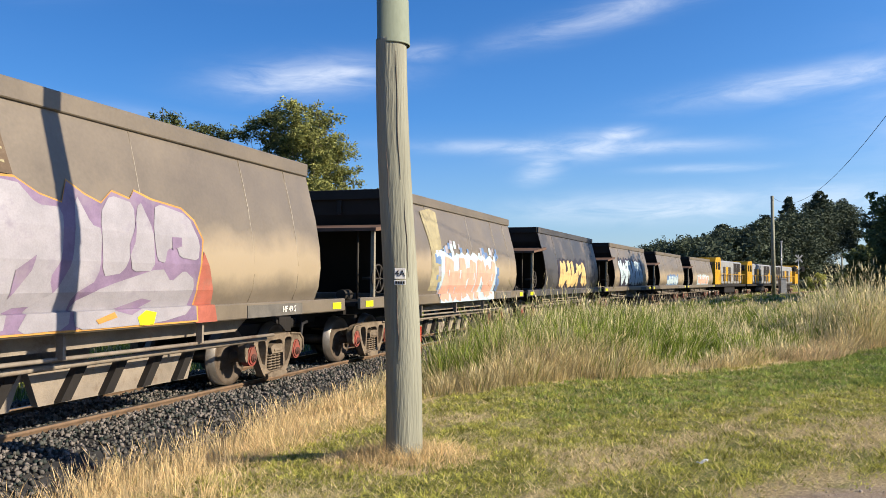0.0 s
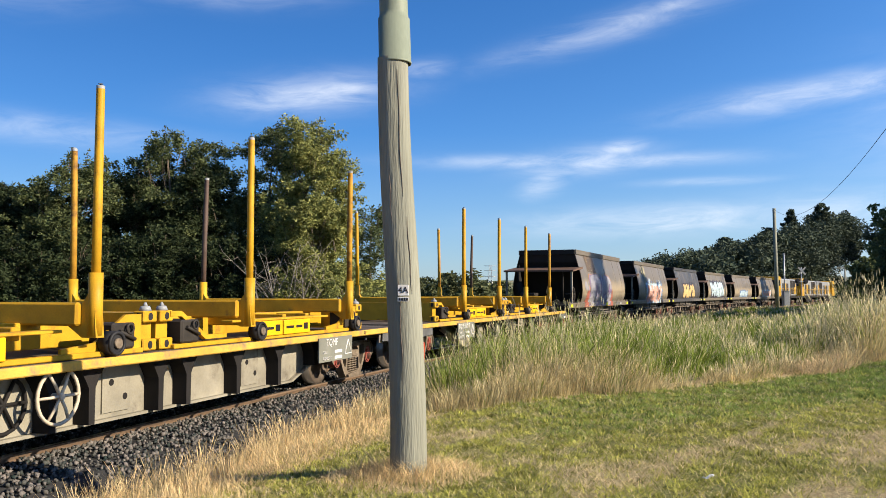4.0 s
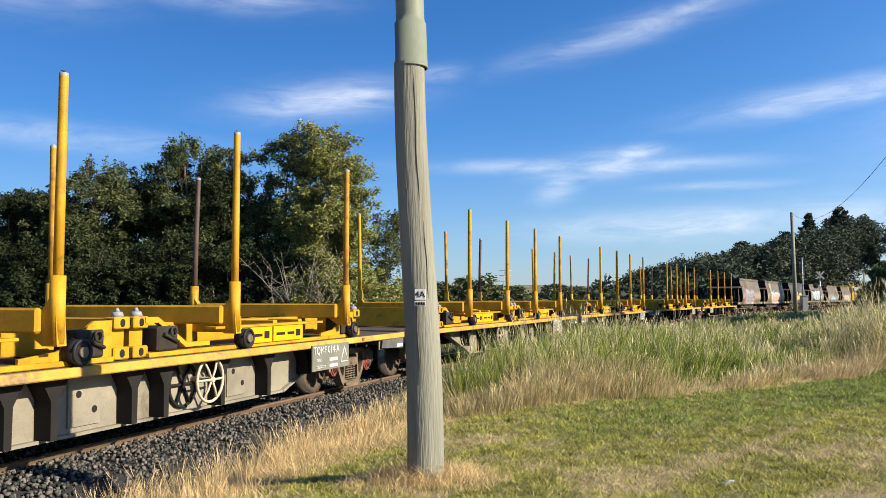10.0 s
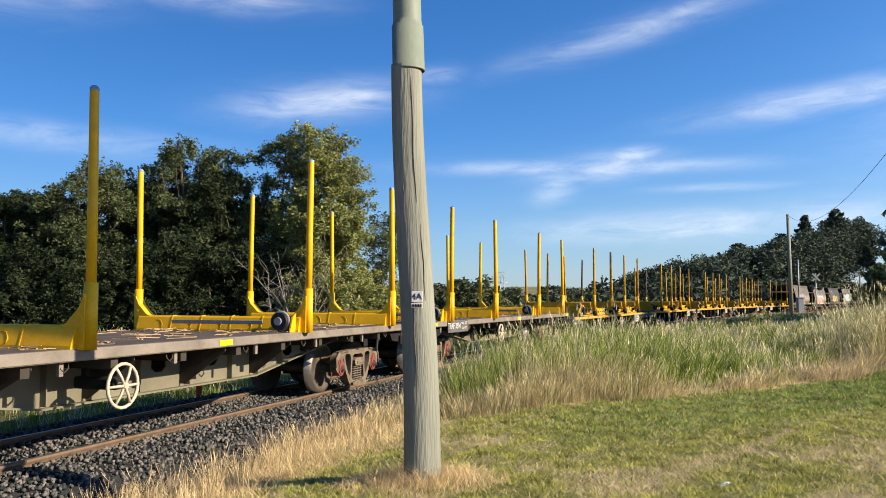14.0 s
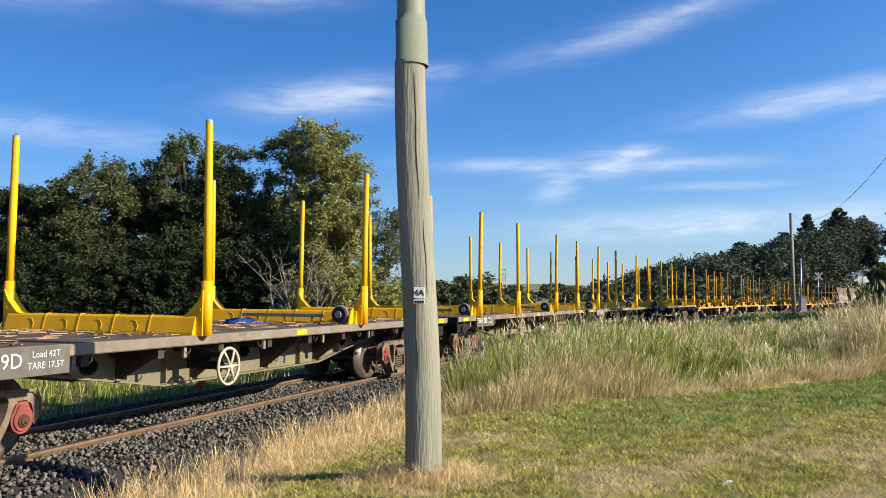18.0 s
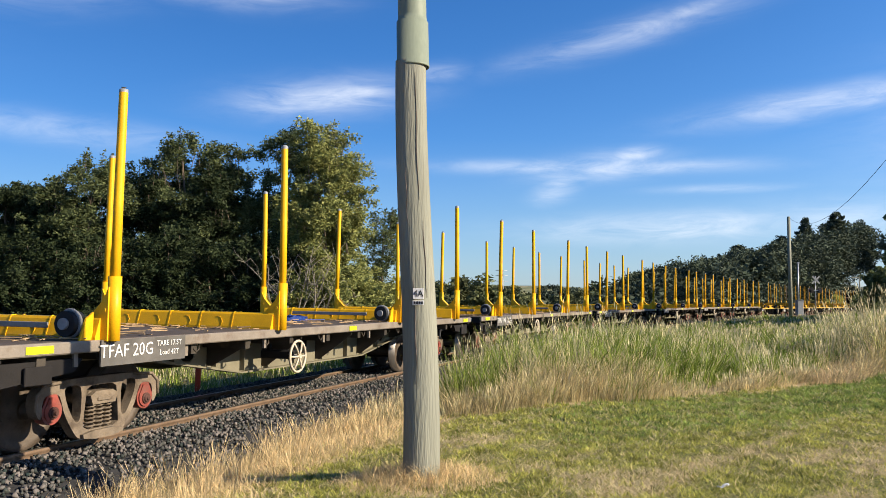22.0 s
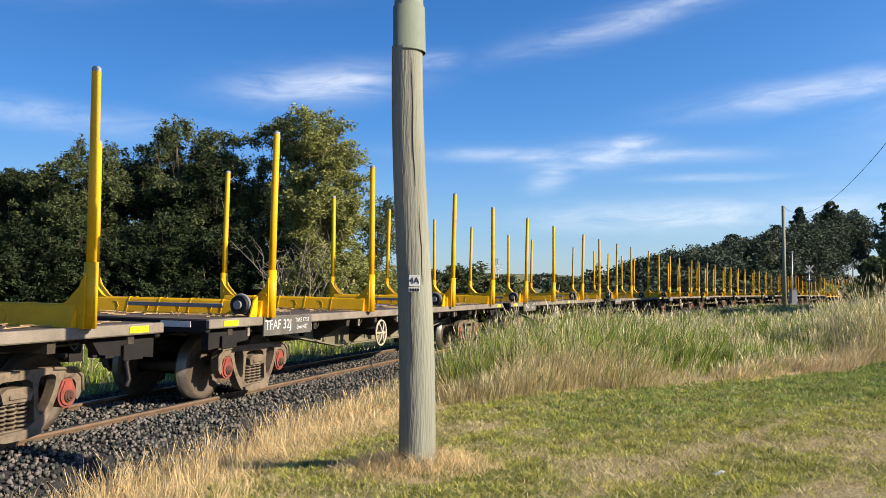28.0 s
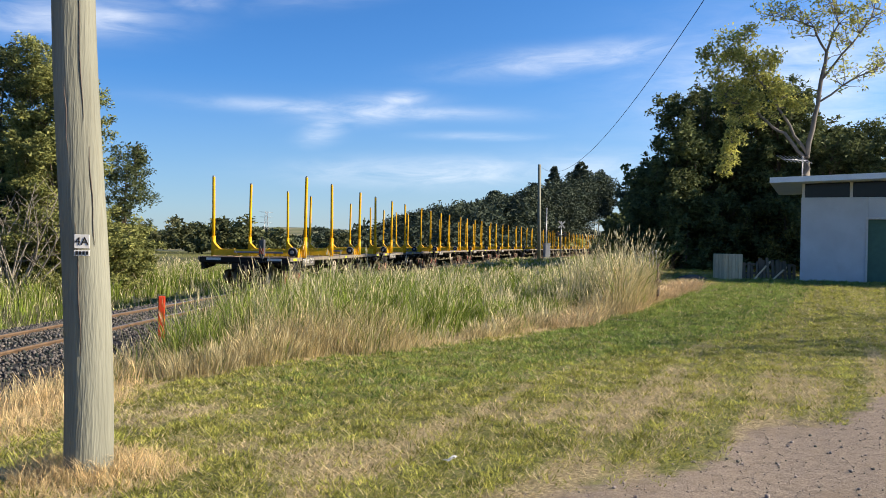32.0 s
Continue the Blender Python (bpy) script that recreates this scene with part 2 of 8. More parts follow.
CREAM = mat("cream_handwheel", (0.42, 0.355, 0.26), 0.55, var=0.2, scale=8, bump=0.06, stain=(0.228, 0.152, 0.0912), stain_at=0.6, stain_scale=6)
HOP = mat("hopper_dusty_paint", (0.120, 0.100, 0.076), 0.42, var=0.16, scale=1.2, bump=0.04, bscale=25, stain=(0.165, 0.135, 0.098), stain_at=0.52, stain_scale=0.8, stain_amt=0.5, spec=0.45, band=(1.35, 2.15, (0.30, 0.24, 0.16), 0.75))
HOP_DARK = mat("hopper_black_paint", (0.045, 0.044, 0.046), 0.5, var=0.3, scale=1.2, bump=0.04, stain=(0.12, 0.10, 0.085), stain_at=0.55, stain_scale=1.0, spec=0.4)
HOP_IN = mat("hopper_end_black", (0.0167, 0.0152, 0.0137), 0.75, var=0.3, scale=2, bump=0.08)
RUSTROOF = mat("rusted_canopy", (0.106, 0.0646, 0.0456), 0.75, var=0.3, scale=3, bump=0.1)
G_WHITE = mat("spray_white", (0.23, 0.22, 0.24), 0.5, var=0.18, scale=2.5, bump=0.02, stain=(0.17, 0.15, 0.19), stain_at=0.55)
G_CREAM = mat("roller_cream", (0.24, 0.21, 0.125), 0.6, var=0.25, scale=4, bump=0.02, stain=(0.12, 0.10, 0.075), stain_at=0.52, stain_scale=3)
G_BROWN = mat("scraped_brown", (0.10, 0.07, 0.045), 0.55, var=0.3, scale=3, bump=0.03, stain=(0.17, 0.13, 0.09), stain_at=0.56, stain_scale=5)
G_PURPLE = mat("spray_purple", (0.155, 0.112, 0.175), 0.5, var=0.3, scale=3, bump=0.02, stain=(0.19, 0.16, 0.19), stain_at=0.53)
G_ORANGE = mat("spray_orange", (0.36, 0.19, 0.05), 0.5, var=0.25, scale=3, bump=0.02)
G_RED = mat("spray_red", (0.27, 0.085, 0.06), 0.5, var=0.3, scale=3, bump=0.02, stain=(0.16, 0.11, 0.085), stain_at=0.5, stain_scale=2)
G_PINK = mat("spray_salmon", (0.471, 0.251, 0.19), 0.5, var=0.2, scale=3, bump=0.02)
G_BLUE = mat("spray_blue", (0.0912, 0.152, 0.274), 0.5, var=0.3, scale=3, bump=0.02)
G_GOLD = mat("spray_gold", (0.441, 0.319, 0.137), 0.5, var=0.2, scale=3, bump=0.02)
G_PALE = mat("spray_pale_blue", (0.319, 0.395, 0.426), 0.5, var=0.2, scale=3, bump=0.02)
G_BLACK = mat("spray_black", (0.0304, 0.0266, 0.038), 0.5, var=0.3, scale=3, bump=0.02)
BLUE_TARP = mat("blue_strap", (0.0228, 0.0608, 0.266), 0.6, var=0.2, bump=0.2)
BARK = mat("bark_litter", (0.319, 0.213, 0.114), 0.9, var=0.4, scale=10, bump=0.3, island=0.4)
RAIL = mat("rusty_rail", (0.144, 0.095, 0.0608), 0.75, 0.2, var=0.25, scale=6, bump=0.15, stain=(0.076, 0.0456, 0.0304), stain_at=0.6)
RAILTOP = mat("rail_head", (0.319, 0.281, 0.243), 0.32, 0.8, var=0.15, scale=8, bump=0.05)
BALLAST = mat("ballast", (0.0266, 0.0258, 0.0251), 0.85, var=0.5, scale=14, bump=0.8, bscale=22, stain=(0.152, 0.129, 0.0988), stain_at=0.6, stain_scale=0.9, stain_amt=0.5)
STONE = mat("ballast_stone", (0.090, 0.083, 0.074), 0.8, var=0.35, scale=8, bump=0.25, island=0.85)
SLEEPER = mat("sleeper_timber", (0.0988, 0.076, 0.0608), 0.85, var=0.35, scale=4, bump=0.4, bscale=30, stretch=(1, 8, 1))
POLEWOOD = mat("treated_pole_timber", (0.19, 0.19, 0.148), 0.8, var=0.22, scale=7, bump=0.5, bscale=55, stretch=(1, 1, 0.08), stain=(0.152, 0.137, 0.0912), stain_at=0.56, stain_scale=9, stain_amt=0.65)
SLEEVE = mat("green_pole_sleeve", (0.182, 0.205, 0.152), 0.6, var=0.1, scale=3, bump=0.04, stretch=(1, 1, 0.3))
CONCRETE = mat("painted_concrete", (0.52, 0.54, 0.56), 0.75, var=0.10, scale=1.5, bump=0.08, stain=(0.42, 0.43, 0.44), stain_at=0.56, stain_scale=1.2, stain_amt=0.5)
GRAVELSTONE = mat("gravel_stone", (0.228, 0.194, 0.167), 0.85, var=0.3, scale=8, bump=0.2, island=0.6)
LAWN_G = mat("lawn_blade", (0.325, 0.32, 0.075), 0.6, var=0.75, scale=4.0, bump=0, island=0.5, translucent=0.35, spec=0.07)
# lush green, darkened to carry the shadow band across the lawn
LAWN_L = mat("shaded_lush_blade", (0.19, 0.25, 0.06), 0.6, var=0.75, scale=4.0, bump=0, island=0.5, translucent=0.35, spec=0.07)
LAWN_D = mat("straw_blade", (0.50, 0.415, 0.235), 0.7, var=0.35, scale=4.0, bump=0, island=0.4, translucent=0.3, spec=0.07)
DRY = mat("dry_grass_blade", (0.62, 0.475, 0.255), 0.7, var=0.3, scale=4.0, bump=0, island=0.45, translucent=0.35, spec=0.07)
TALL_G = mat("tall_green_grass", (0.175, 0.225, 0.04), 0.55, var=0.75, scale=2.2, bump=0, island=0.5, translucent=0.32, spec=0.07)
TALL_D = mat("tall_seeding_grass", (0.56, 0.49, 0.29), 0.65, var=0.4, scale=3.0, bump=0, island=0.45, translucent=0.3, spec=0.07)
TALL_B = mat("brown_grass", (0.46, 0.38, 0.20), 0.7, var=0.4, scale=3.0, bump=0, island=0.5, translucent=0.3, spec=0.07)
DEAD = mat("dead_matted_grass", (0.54, 0.41, 0.24), 0.75, var=0.4, scale=3.0, bump=0, island=0.45, translucent=0.25, spec=0.07)
TRUNK = mat("bark", (0.122, 0.095, 0.0684), 0.9, var=0.35, scale=6, bump=0.6, bscale=30, stretch=(1, 1, 0.25))
TRUNK_PALE = mat("pale_gum_bark", (0.17, 0.15, 0.125), 0.8, var=0.3, scale=4, bump=0.25, stretch=(1, 1, 0.3), stain=(0.10, 0.08, 0.065), stain_at=0.52)
LEAF_A = mat("wattle_leaf", (0.085, 0.102, 0.042), 0.5, var=0.4, scale=0.6, bump=0, island=0.5, translucent=0.28, spec=0.07)
LEAF_B = mat("olive_leaf", (0.205, 0.215, 0.070), 0.5, var=0.35, scale=0.6, bump=0, island=0.45, translucent=0.3, spec=0.07)
# thicket leaf darkened to hold the shade at its left, foot and back
LEAF_D = mat("shaded_thicket_leaf", (0.030, 0.041, 0.018), 0.6, var=0.35, scale=0.6, bump=0, island=0.5, translucent=0.15, spec=0.07)
LEAF_R = mat("deep_green_leaf", (0.110, 0.132, 0.055), 0.6, var=0.5, scale=0.5, bump=0, island=0.5, translucent=0.25, spec=0.07)
LEAF_Y = mat("yellow_gum_leaf", (0.38, 0.38, 0.11), 0.5, var=0.25, scale=0.5, bump=0, island=0.4, translucent=0.5, spec=0.07)
LEAF_F = mat("far_wood_leaf", (0.058, 0.074, 0.050), 0.7, var=0.4, scale=0.08, bump=0, island=0.3, translucent=0.12, spec=0.07)
LEAF_FO = mat("far_olive_leaf", (0.135, 0.145, 0.050), 0.7, var=0.4, scale=0.08, bump=0, island=0.3, translucent=0.2, spec=0.07)
LEAF_V = mat("valley_leaf", (0.085, 0.095, 0.045), 0.7, var=0.55, scale=0.06, bump=0, island=0.35, translucent=0.15, spec=0.07, stain=(0.16, 0.105, 0.05), stain_at=0.58, stain_scale=0.03, stain_amt=0.7)
TWIG = mat("bare_twig", (0.198, 0.175, 0.144), 0.8, var=0.25, bump=0.1)
STEEL = mat("galvanised_steel", (0.319, 0.327, 0.327), 0.45, 0.6, var=0.15, scale=6, bump=0.04)
GLASS_D = mat("dark_window_glass", (0.0152, 0.0167, 0.019), 0.12, var=0.1, bump=0.0)
LOCO_Y = mat("locomotive_yellow", (0.38, 0.21, 0.014), 0.45, var=0.25, scale=2, bump=0.04, stain=(0.12, 0.08, 0.05), stain_at=0.55)
LOCO_G = mat("locomotive_grey", (0.20, 0.205, 0.21), 0.5, var=0.2, scale=2, bump=0.04, stain=(0.09, 0.08, 0.068), stain_at=0.58)
PLASTIC_R = mat("red_plastic", (0.471, 0.0456, 0.0152), 0.4, var=0.12, scale=5, bump=0.03)
LITTER = mat("white_litter", (0.471, 0.471, 0.486), 0.5, var=0.1, bump=0.1)


# ---- mesh helpers ----
def box(bm, c, size, bev=0.0, rot=None):
    """A box at c, with edges taken off by bev."""
    x, y, z = (s / 2 for s in size)
    if bev:
        b = min(bev, x * 0.45, y * 0.45, z * 0.45)
        pts = [(sx * (x - (0 if k == 0 else b)), sy * (y - (0 if k == 1 else b)), sz * (z - (0 if k == 2 else b)))
               for sx in (-1, 1) for sy in (-1, 1) for sz in (-1, 1) for k in range(3)]
        vs = [bm.verts.new(p) for p in pts]
        bmesh.ops.convex_hull(bm, input=vs)
    else:
        vs = [bm.verts.new((sx * x, sy * y, sz * z)) for sx in (-1, 1) for sy in (-1, 1) for sz in (-1, 1)]
        for f in ((0, 1, 3, 2), (4, 6, 7, 5), (0, 4, 5, 1), (2, 3, 7, 6), (0, 2, 6, 4), (1, 5, 7, 3)):
            bm.faces.new([vs[i] for i in f])
    m = Matrix.Translation(c) @ (rot if rot else Matrix())
    for v in vs:
        v.co = m @ v.co
    return vs


def rod(bm, a, b, r0, r1=None, seg=10, caps=True):
    """A round bar from a to b."""
    a, b = Vector(a), Vector(b)
    r1 = r0 if r1 is None else r1
    q = (b - a).to_track_quat("Z", "Y")
    rings = []
    for p, r in ((a, r0), (b, r1)):
        rings.append([bm.verts.new(p + q @ Vector((r * math.cos(2 * math.pi * i / seg), r * math.sin(2 * math.pi * i / seg), 0))) for i in range(seg)])
    for i in range(seg):
        f = bm.faces.new((rings[0][i], rings[0][(i + 1) % seg], rings[1][(i + 1) % seg], rings[1][i]))
        f.smooth = True
    if caps:
        bm.faces.new(rings[0][::-1])
        bm.faces.new(rings[1])
    return rings


def tube(bm, pts, radii, seg=8):
    """A bent round bar through pts."""
    rings = []
    for i, p in enumerate(pts):
        p = Vector(p)
        d = Vector(pts[min(i + 1, len(pts) - 1)]) - Vector(pts[max(i - 1, 0)])
        q = d.to_track_quat("Z", "Y")
        r = radii[i] if isinstance(radii, (list, tuple)) else radii
        rings.append([bm.verts.new(p + q @ Vector((r * math.cos(2 * math.pi * k / seg), r * math.sin(2 * math.pi * k / seg), 0))) for k in range(seg)])
    for a, b in zip(rings, rings[1:]):
        for k in range(seg):
            bm.faces.new((a[k], a[(k + 1) % seg], b[(k + 1) % seg], b[k])).smooth = True
    bm.faces.new(rings[0][::-1])
    bm.faces.new(rings[-1])


def ring_torus(bm, c, axis, R, r, seg=24, sec=6):
    """A round rim of radius R and section r at c, about axis ('x', 'y' or 'z')."""
    c = Vector(c)
    rows = []
    for i in range(seg):
        a = 2 * math.pi * i / seg
        row = []
        for k in range(sec):
            b = 2 * math.pi * k / sec
            u, v, w = (R + r * math.cos(b)) * math.cos(a), (R + r * math.cos(b)) * math.sin(a), r * math.sin(b)
            row.append(bm.verts.new(c + Vector({"y": (u, w, v), "x": (w, u, v), "z": (u, v, w)}[axis])))
        rows.append(row)
    for i in range(seg):
        for k in range(sec):
            f = bm.faces.new((rows[i][k], rows[(i + 1) % seg][k], rows[(i + 1) % seg][(k + 1) % sec], rows[i][(k + 1) % sec]))
            f.smooth = True


def rounded(outline, times=1, cut=0.28):
    """The outline with its corners cut round."""
    for _ in range(times):
        out = []
        for p, q in zip(outline, outline[1:] + outline[:1]):
            out.append((p[0] + cut * (q[0] - p[0]), p[1] + cut * (q[1] - p[1])))
            out.append((q[0] + cut * (p[0] - q[0]), q[1] + cut * (p[1] - q[1])))
        outline = out
    return outline


def prism(bm, outline, a, b, axis="y", holes=()):
    """An outline in the plane across axis, drawn out from a to b, with openings through it."""
    def at3(u, v, w):
        return {"y": (u, w, v), "x": (w, u, v), "z": (u, v, w)}[axis]
    if holes:
        caps = ([], [])
        for loop in (outline, *holes):
            n = len(loop)
            ends = [[bm.verts.new(at3(u, v, w)) for u, v in loop] for w in (a, b)]
            for i in range(n):
                f = bm.faces.new((ends[0][i], ends[0][(i + 1) % n], ends[1][(i + 1) % n], ends[1][i]))
                for k in (0, 1):
                    caps[k].append(bm.edges.get((ends[k][i], ends[k][(i + 1) % n])))
        for edges in caps:
            bmesh.ops.triangle_fill(bm, use_beauty=True, edges=edges)
        return
    lo = [bm.verts.new(at3(u, v, a)) for u, v in outline]
    hi = [bm.verts.new(at3(u, v, b)) for u, v in outline]
    n = len(outline)
    for i in range(n):
        bm.faces.new((lo[i], lo[(i + 1) % n], hi[(i + 1) % n], hi[i]))
    bm.faces.new(lo[::-1])
    bm.faces.new(hi)


def mesh_of(name, bm, *materials):
    bmesh.ops.recalc_face_normals(bm, faces=bm.faces)
    me = bpy.data.meshes.new(name)
    bm.to_mesh(me)
    bm.free()
    for m in materials:
        me.materials.append(m)
    return me


def part(name, bm, material, parent=None, label="", at=None):
    """Link a bmesh (or a mesh made before) as one mesh object under a thing or part."""
    me = bm if isinstance(bm, bpy.types.Mesh) else mesh_of(name, bm, material)
    ob = new(name, me)
    ob.parent = parent
    if at is not None:
        ob.matrix_basis = at
    return tagged(ob, label)


def thing(name, label, category, at=None, group="", kind=""):
    ob = new(name)
    ob.empty_display_size = 0.2
    if at is not None:
        ob.matrix_basis = at
    return tagged(ob, label, category, group, kind)


def quads_mesh(name, verts, faces, *materials, smooth=False):
    """A mesh from numpy arrays of points and of equal-sided faces."""
    me = bpy.data.meshes.new(name)
    k = faces.shape[1]
    me.vertices.add(len(verts))
    me.vertices.foreach_set("co", np.ascontiguousarray(verts, dtype=np.float32).ravel())
    me.loops.add(faces.size)
    me.loops.foreach_set("vertex_index", np.ascontiguousarray(faces, dtype=np.int32).ravel())
    me.polygons.add(len(faces))
    me.polygons.foreach_set("loop_start", np.arange(0, faces.size, k, dtype=np.int32))
    me.polygons.foreach_set("loop_total", np.full(len(faces), k, dtype=np.int32))
    if smooth:
        me.polygons.foreach_set("use_smooth", np.ones(len(faces), dtype=bool))
    me.update(calc_edges=True)
    for m in materials:
        me.materials.append(m)
    return me


def lettering(name, text, size, material, parent, at, label=""):
    """Painted characters from the built-in font, a hair thick."""
    cu = bpy.data.curves.new(name, "FONT")
    cu.body, cu.size, cu.extrude, cu.align_x, cu.align_y, cu.resolution_u = text, size, 0.0015, "CENTER", "CENTER", 2
    tmp = bpy.data.objects.new(name, cu)
    me = bpy.data.meshes.new_from_object(tmp)
    bpy.data.objects.remove(tmp)
    me.materials.clear()
    me.materials.append(material)
    return part(name, me, material, parent, label, at)


# ---- the line of the railway ----
KNOTS = np.array([-14, -6, 2, 10, 20, 40, 60, 80, 92, 104.0])
BEND = np.array([0.00400, 0.00400, 0.00313, 0.00304, 0.00403, 0.00193, 0.00289, 0.00286, 0.0015, 0.0])
TS = np.arange(-260, 421, 0.5)
_k = np.where(TS < -22, 0.0, np.interp(TS, KNOTS, BEND))
_h = np.concatenate([[0], np.cumsum((_k[1:] + _k[:-1]) / 2 * 0.5)])
_i0 = int(np.argmin(abs(TS)))
TH = _h - _h[_i0] + 0.3045
_m = (TH[1:] + TH[:-1]) / 2
TX = np.concatenate([[0], np.cumsum(np.sin(_m) * 0.5)])
TY = np.concatenate([[0], np.cumsum(np.cos(_m) * 0.5)])
TX, TY = TX - TX[_i0] - 4.389, TY - TY[_i0] + 9.0


def track(s, off=0.0):
    """The point at s metres along the line, off metres to its right, and the heading."""
    x, y, a = np.interp(s, TS, TX), np.interp(s, TS, TY), np.interp(s, TS, TH)
    return x + off * np.cos(a), y - off * np.sin(a), a


def _side_exact(x, y):
    """Distance to the right of the line, and how far along it."""
    d = np.full(x.shape, 1e9)
    best = np.zeros(x.shape, int)
    for i in range(0, len(TS), 4):
        q = np.hypot(x - TX[i], y - TY[i])
        near = q < d
        d[near], best[near] = q[near], i
    nx, ny, tx, ty = np.cos(TH[best]), -np.sin(TH[best]), np.sin(TH[best]), np.cos(TH[best])
    along = (x - TX[best]) * tx + (y - TY[best]) * ty
    off = (x - TX[best]) * nx + (y - TY[best]) * ny
    return np.where(abs(along) < 3, off, np.sign(off) * d), TS[best] + along


# a table of it for the near ground
GX, GY = np.arange(-46, 46.1, 0.5), np.arange(0, 76.1, 0.5)
_gx, _gy = np.meshgrid(GX, GY, indexing="ij")
G_OFF, G_ALONG = _side_exact(_gx, _gy)


def side_of_line(x, y):
    x, y = np.asarray(x, float), np.asarray(y, float)
    inside = (x > -45.9) & (x < 45.9) & (y > 0.1) & (y < 75.9)
    fx, fy = np.clip((x + 46) / 0.5, 0, len(GX) - 1.001), np.clip(y / 0.5, 0, len(GY) - 1.001)
    i, j = fx.astype(int), fy.astype(int)
    u, v = fx - i, fy - j

    def look_up(T):
        return T[i, j] * (1 - u) * (1 - v) + T[i + 1, j] * u * (1 - v) + T[i, j + 1] * (1 - u) * v + T[i + 1, j + 1] * u * v
    off, along = look_up(G_OFF), look_up(G_ALONG)
    if not inside.all():
        o, s = _side_exact(x[~inside], y[~inside])
        off, along = np.array(off), np.array(along)
        off[~inside], along[~inside] = o, s
    return off, along


# ---- ground ----
def smooth(a, b, x):
    t = np.clip((np.asarray(x, float) - a) / (b - a), 0, 1)
    return t * t * (3 - 2 * t)


def wave(x, y, f, seed=0.0):
    """A cheap rolling noise, -1 to 1."""
    return (np.sin(x * f + 1.7 * seed) * np.cos(y * f * 0.83 + 2.3 * seed + 0.6 * np.sin(x * f * 0.6)) + 0.6 * np.sin(x * f * 2.1 - y * f * 1.7 + seed * 5.1)) / 1.6


def ground_z(x, y):
    x, y = np.asarray(x, float), np.asarray(y, float)
    d, _ = side_of_line(x, y)
    r, az = np.hypot(x, y), np.degrees(np.arctan2(x, y))
    z = np.interp(d, [-400, -60, -6, -2.0, -1.2, 0, 1.2, 1.95, 2.35, 2.9, 3.7, 4.6, 9], [-0.9, -0.75, -0.5, -0.55, -0.6, -0.6, -0.6, -0.50, -0.30, -0.06, 0.06, 0.15, 0.16])
    z = z + 0.025 * wave(x, y, 1.3) * smooth(2.0, 4.0, abs(d)) * smooth(400, 60, r)
    z = z + 0.36 * smooth(13, 30, r) * smooth(12, 30, az) * smooth(2, 9, d) + 0.35 * smooth(30, 75, y) * smooth(2, 12, d) * smooth(30, 14, az)
    hill = 9.5 * smooth(100, 195, r) * smooth(4, 30, abs(d)) * smooth(10, 22, az) * smooth(120, 70, az)
    far = (27 + 10 * np.sin(np.radians(az) * 7 + 1) + 7 * np.sin(np.radians(az) * 19)) * smooth(700, 2600, r)
    return z + hill + far - 3.0 * smooth(120, 400, r) * smooth(11, 2, az)


LAWN_X = [-1.2, -0.22, 0.8, 2.2, 3.8, 6.35, 9.4, 12.0, 17]
LAWN_Y = [9.6, 10.2, 10.6, 11.25, 12.3, 14.2, 17.1, 19.7, 25]
GRAVEL_X = [-2, -0.4, 0.28, 0.85, 1.6, 2.1, 2.65, 3.25, 4.1, 5.0, 5.8, 6.5, 12, 40]
GRAVEL_Y = [3.6, 4.25, 4.5, 4.65, 4.88, 5.08, 5.38, 5.75, 6.35, 6.82, 7.08, 7.4, 9.6, 16]


def in_gravel(x, y):
    return np.interp(x, GRAVEL_X, GRAVEL_Y) - y


def beyond_lawn(x, y):
    return y - np.interp(x, LAWN_X, LAWN_Y)


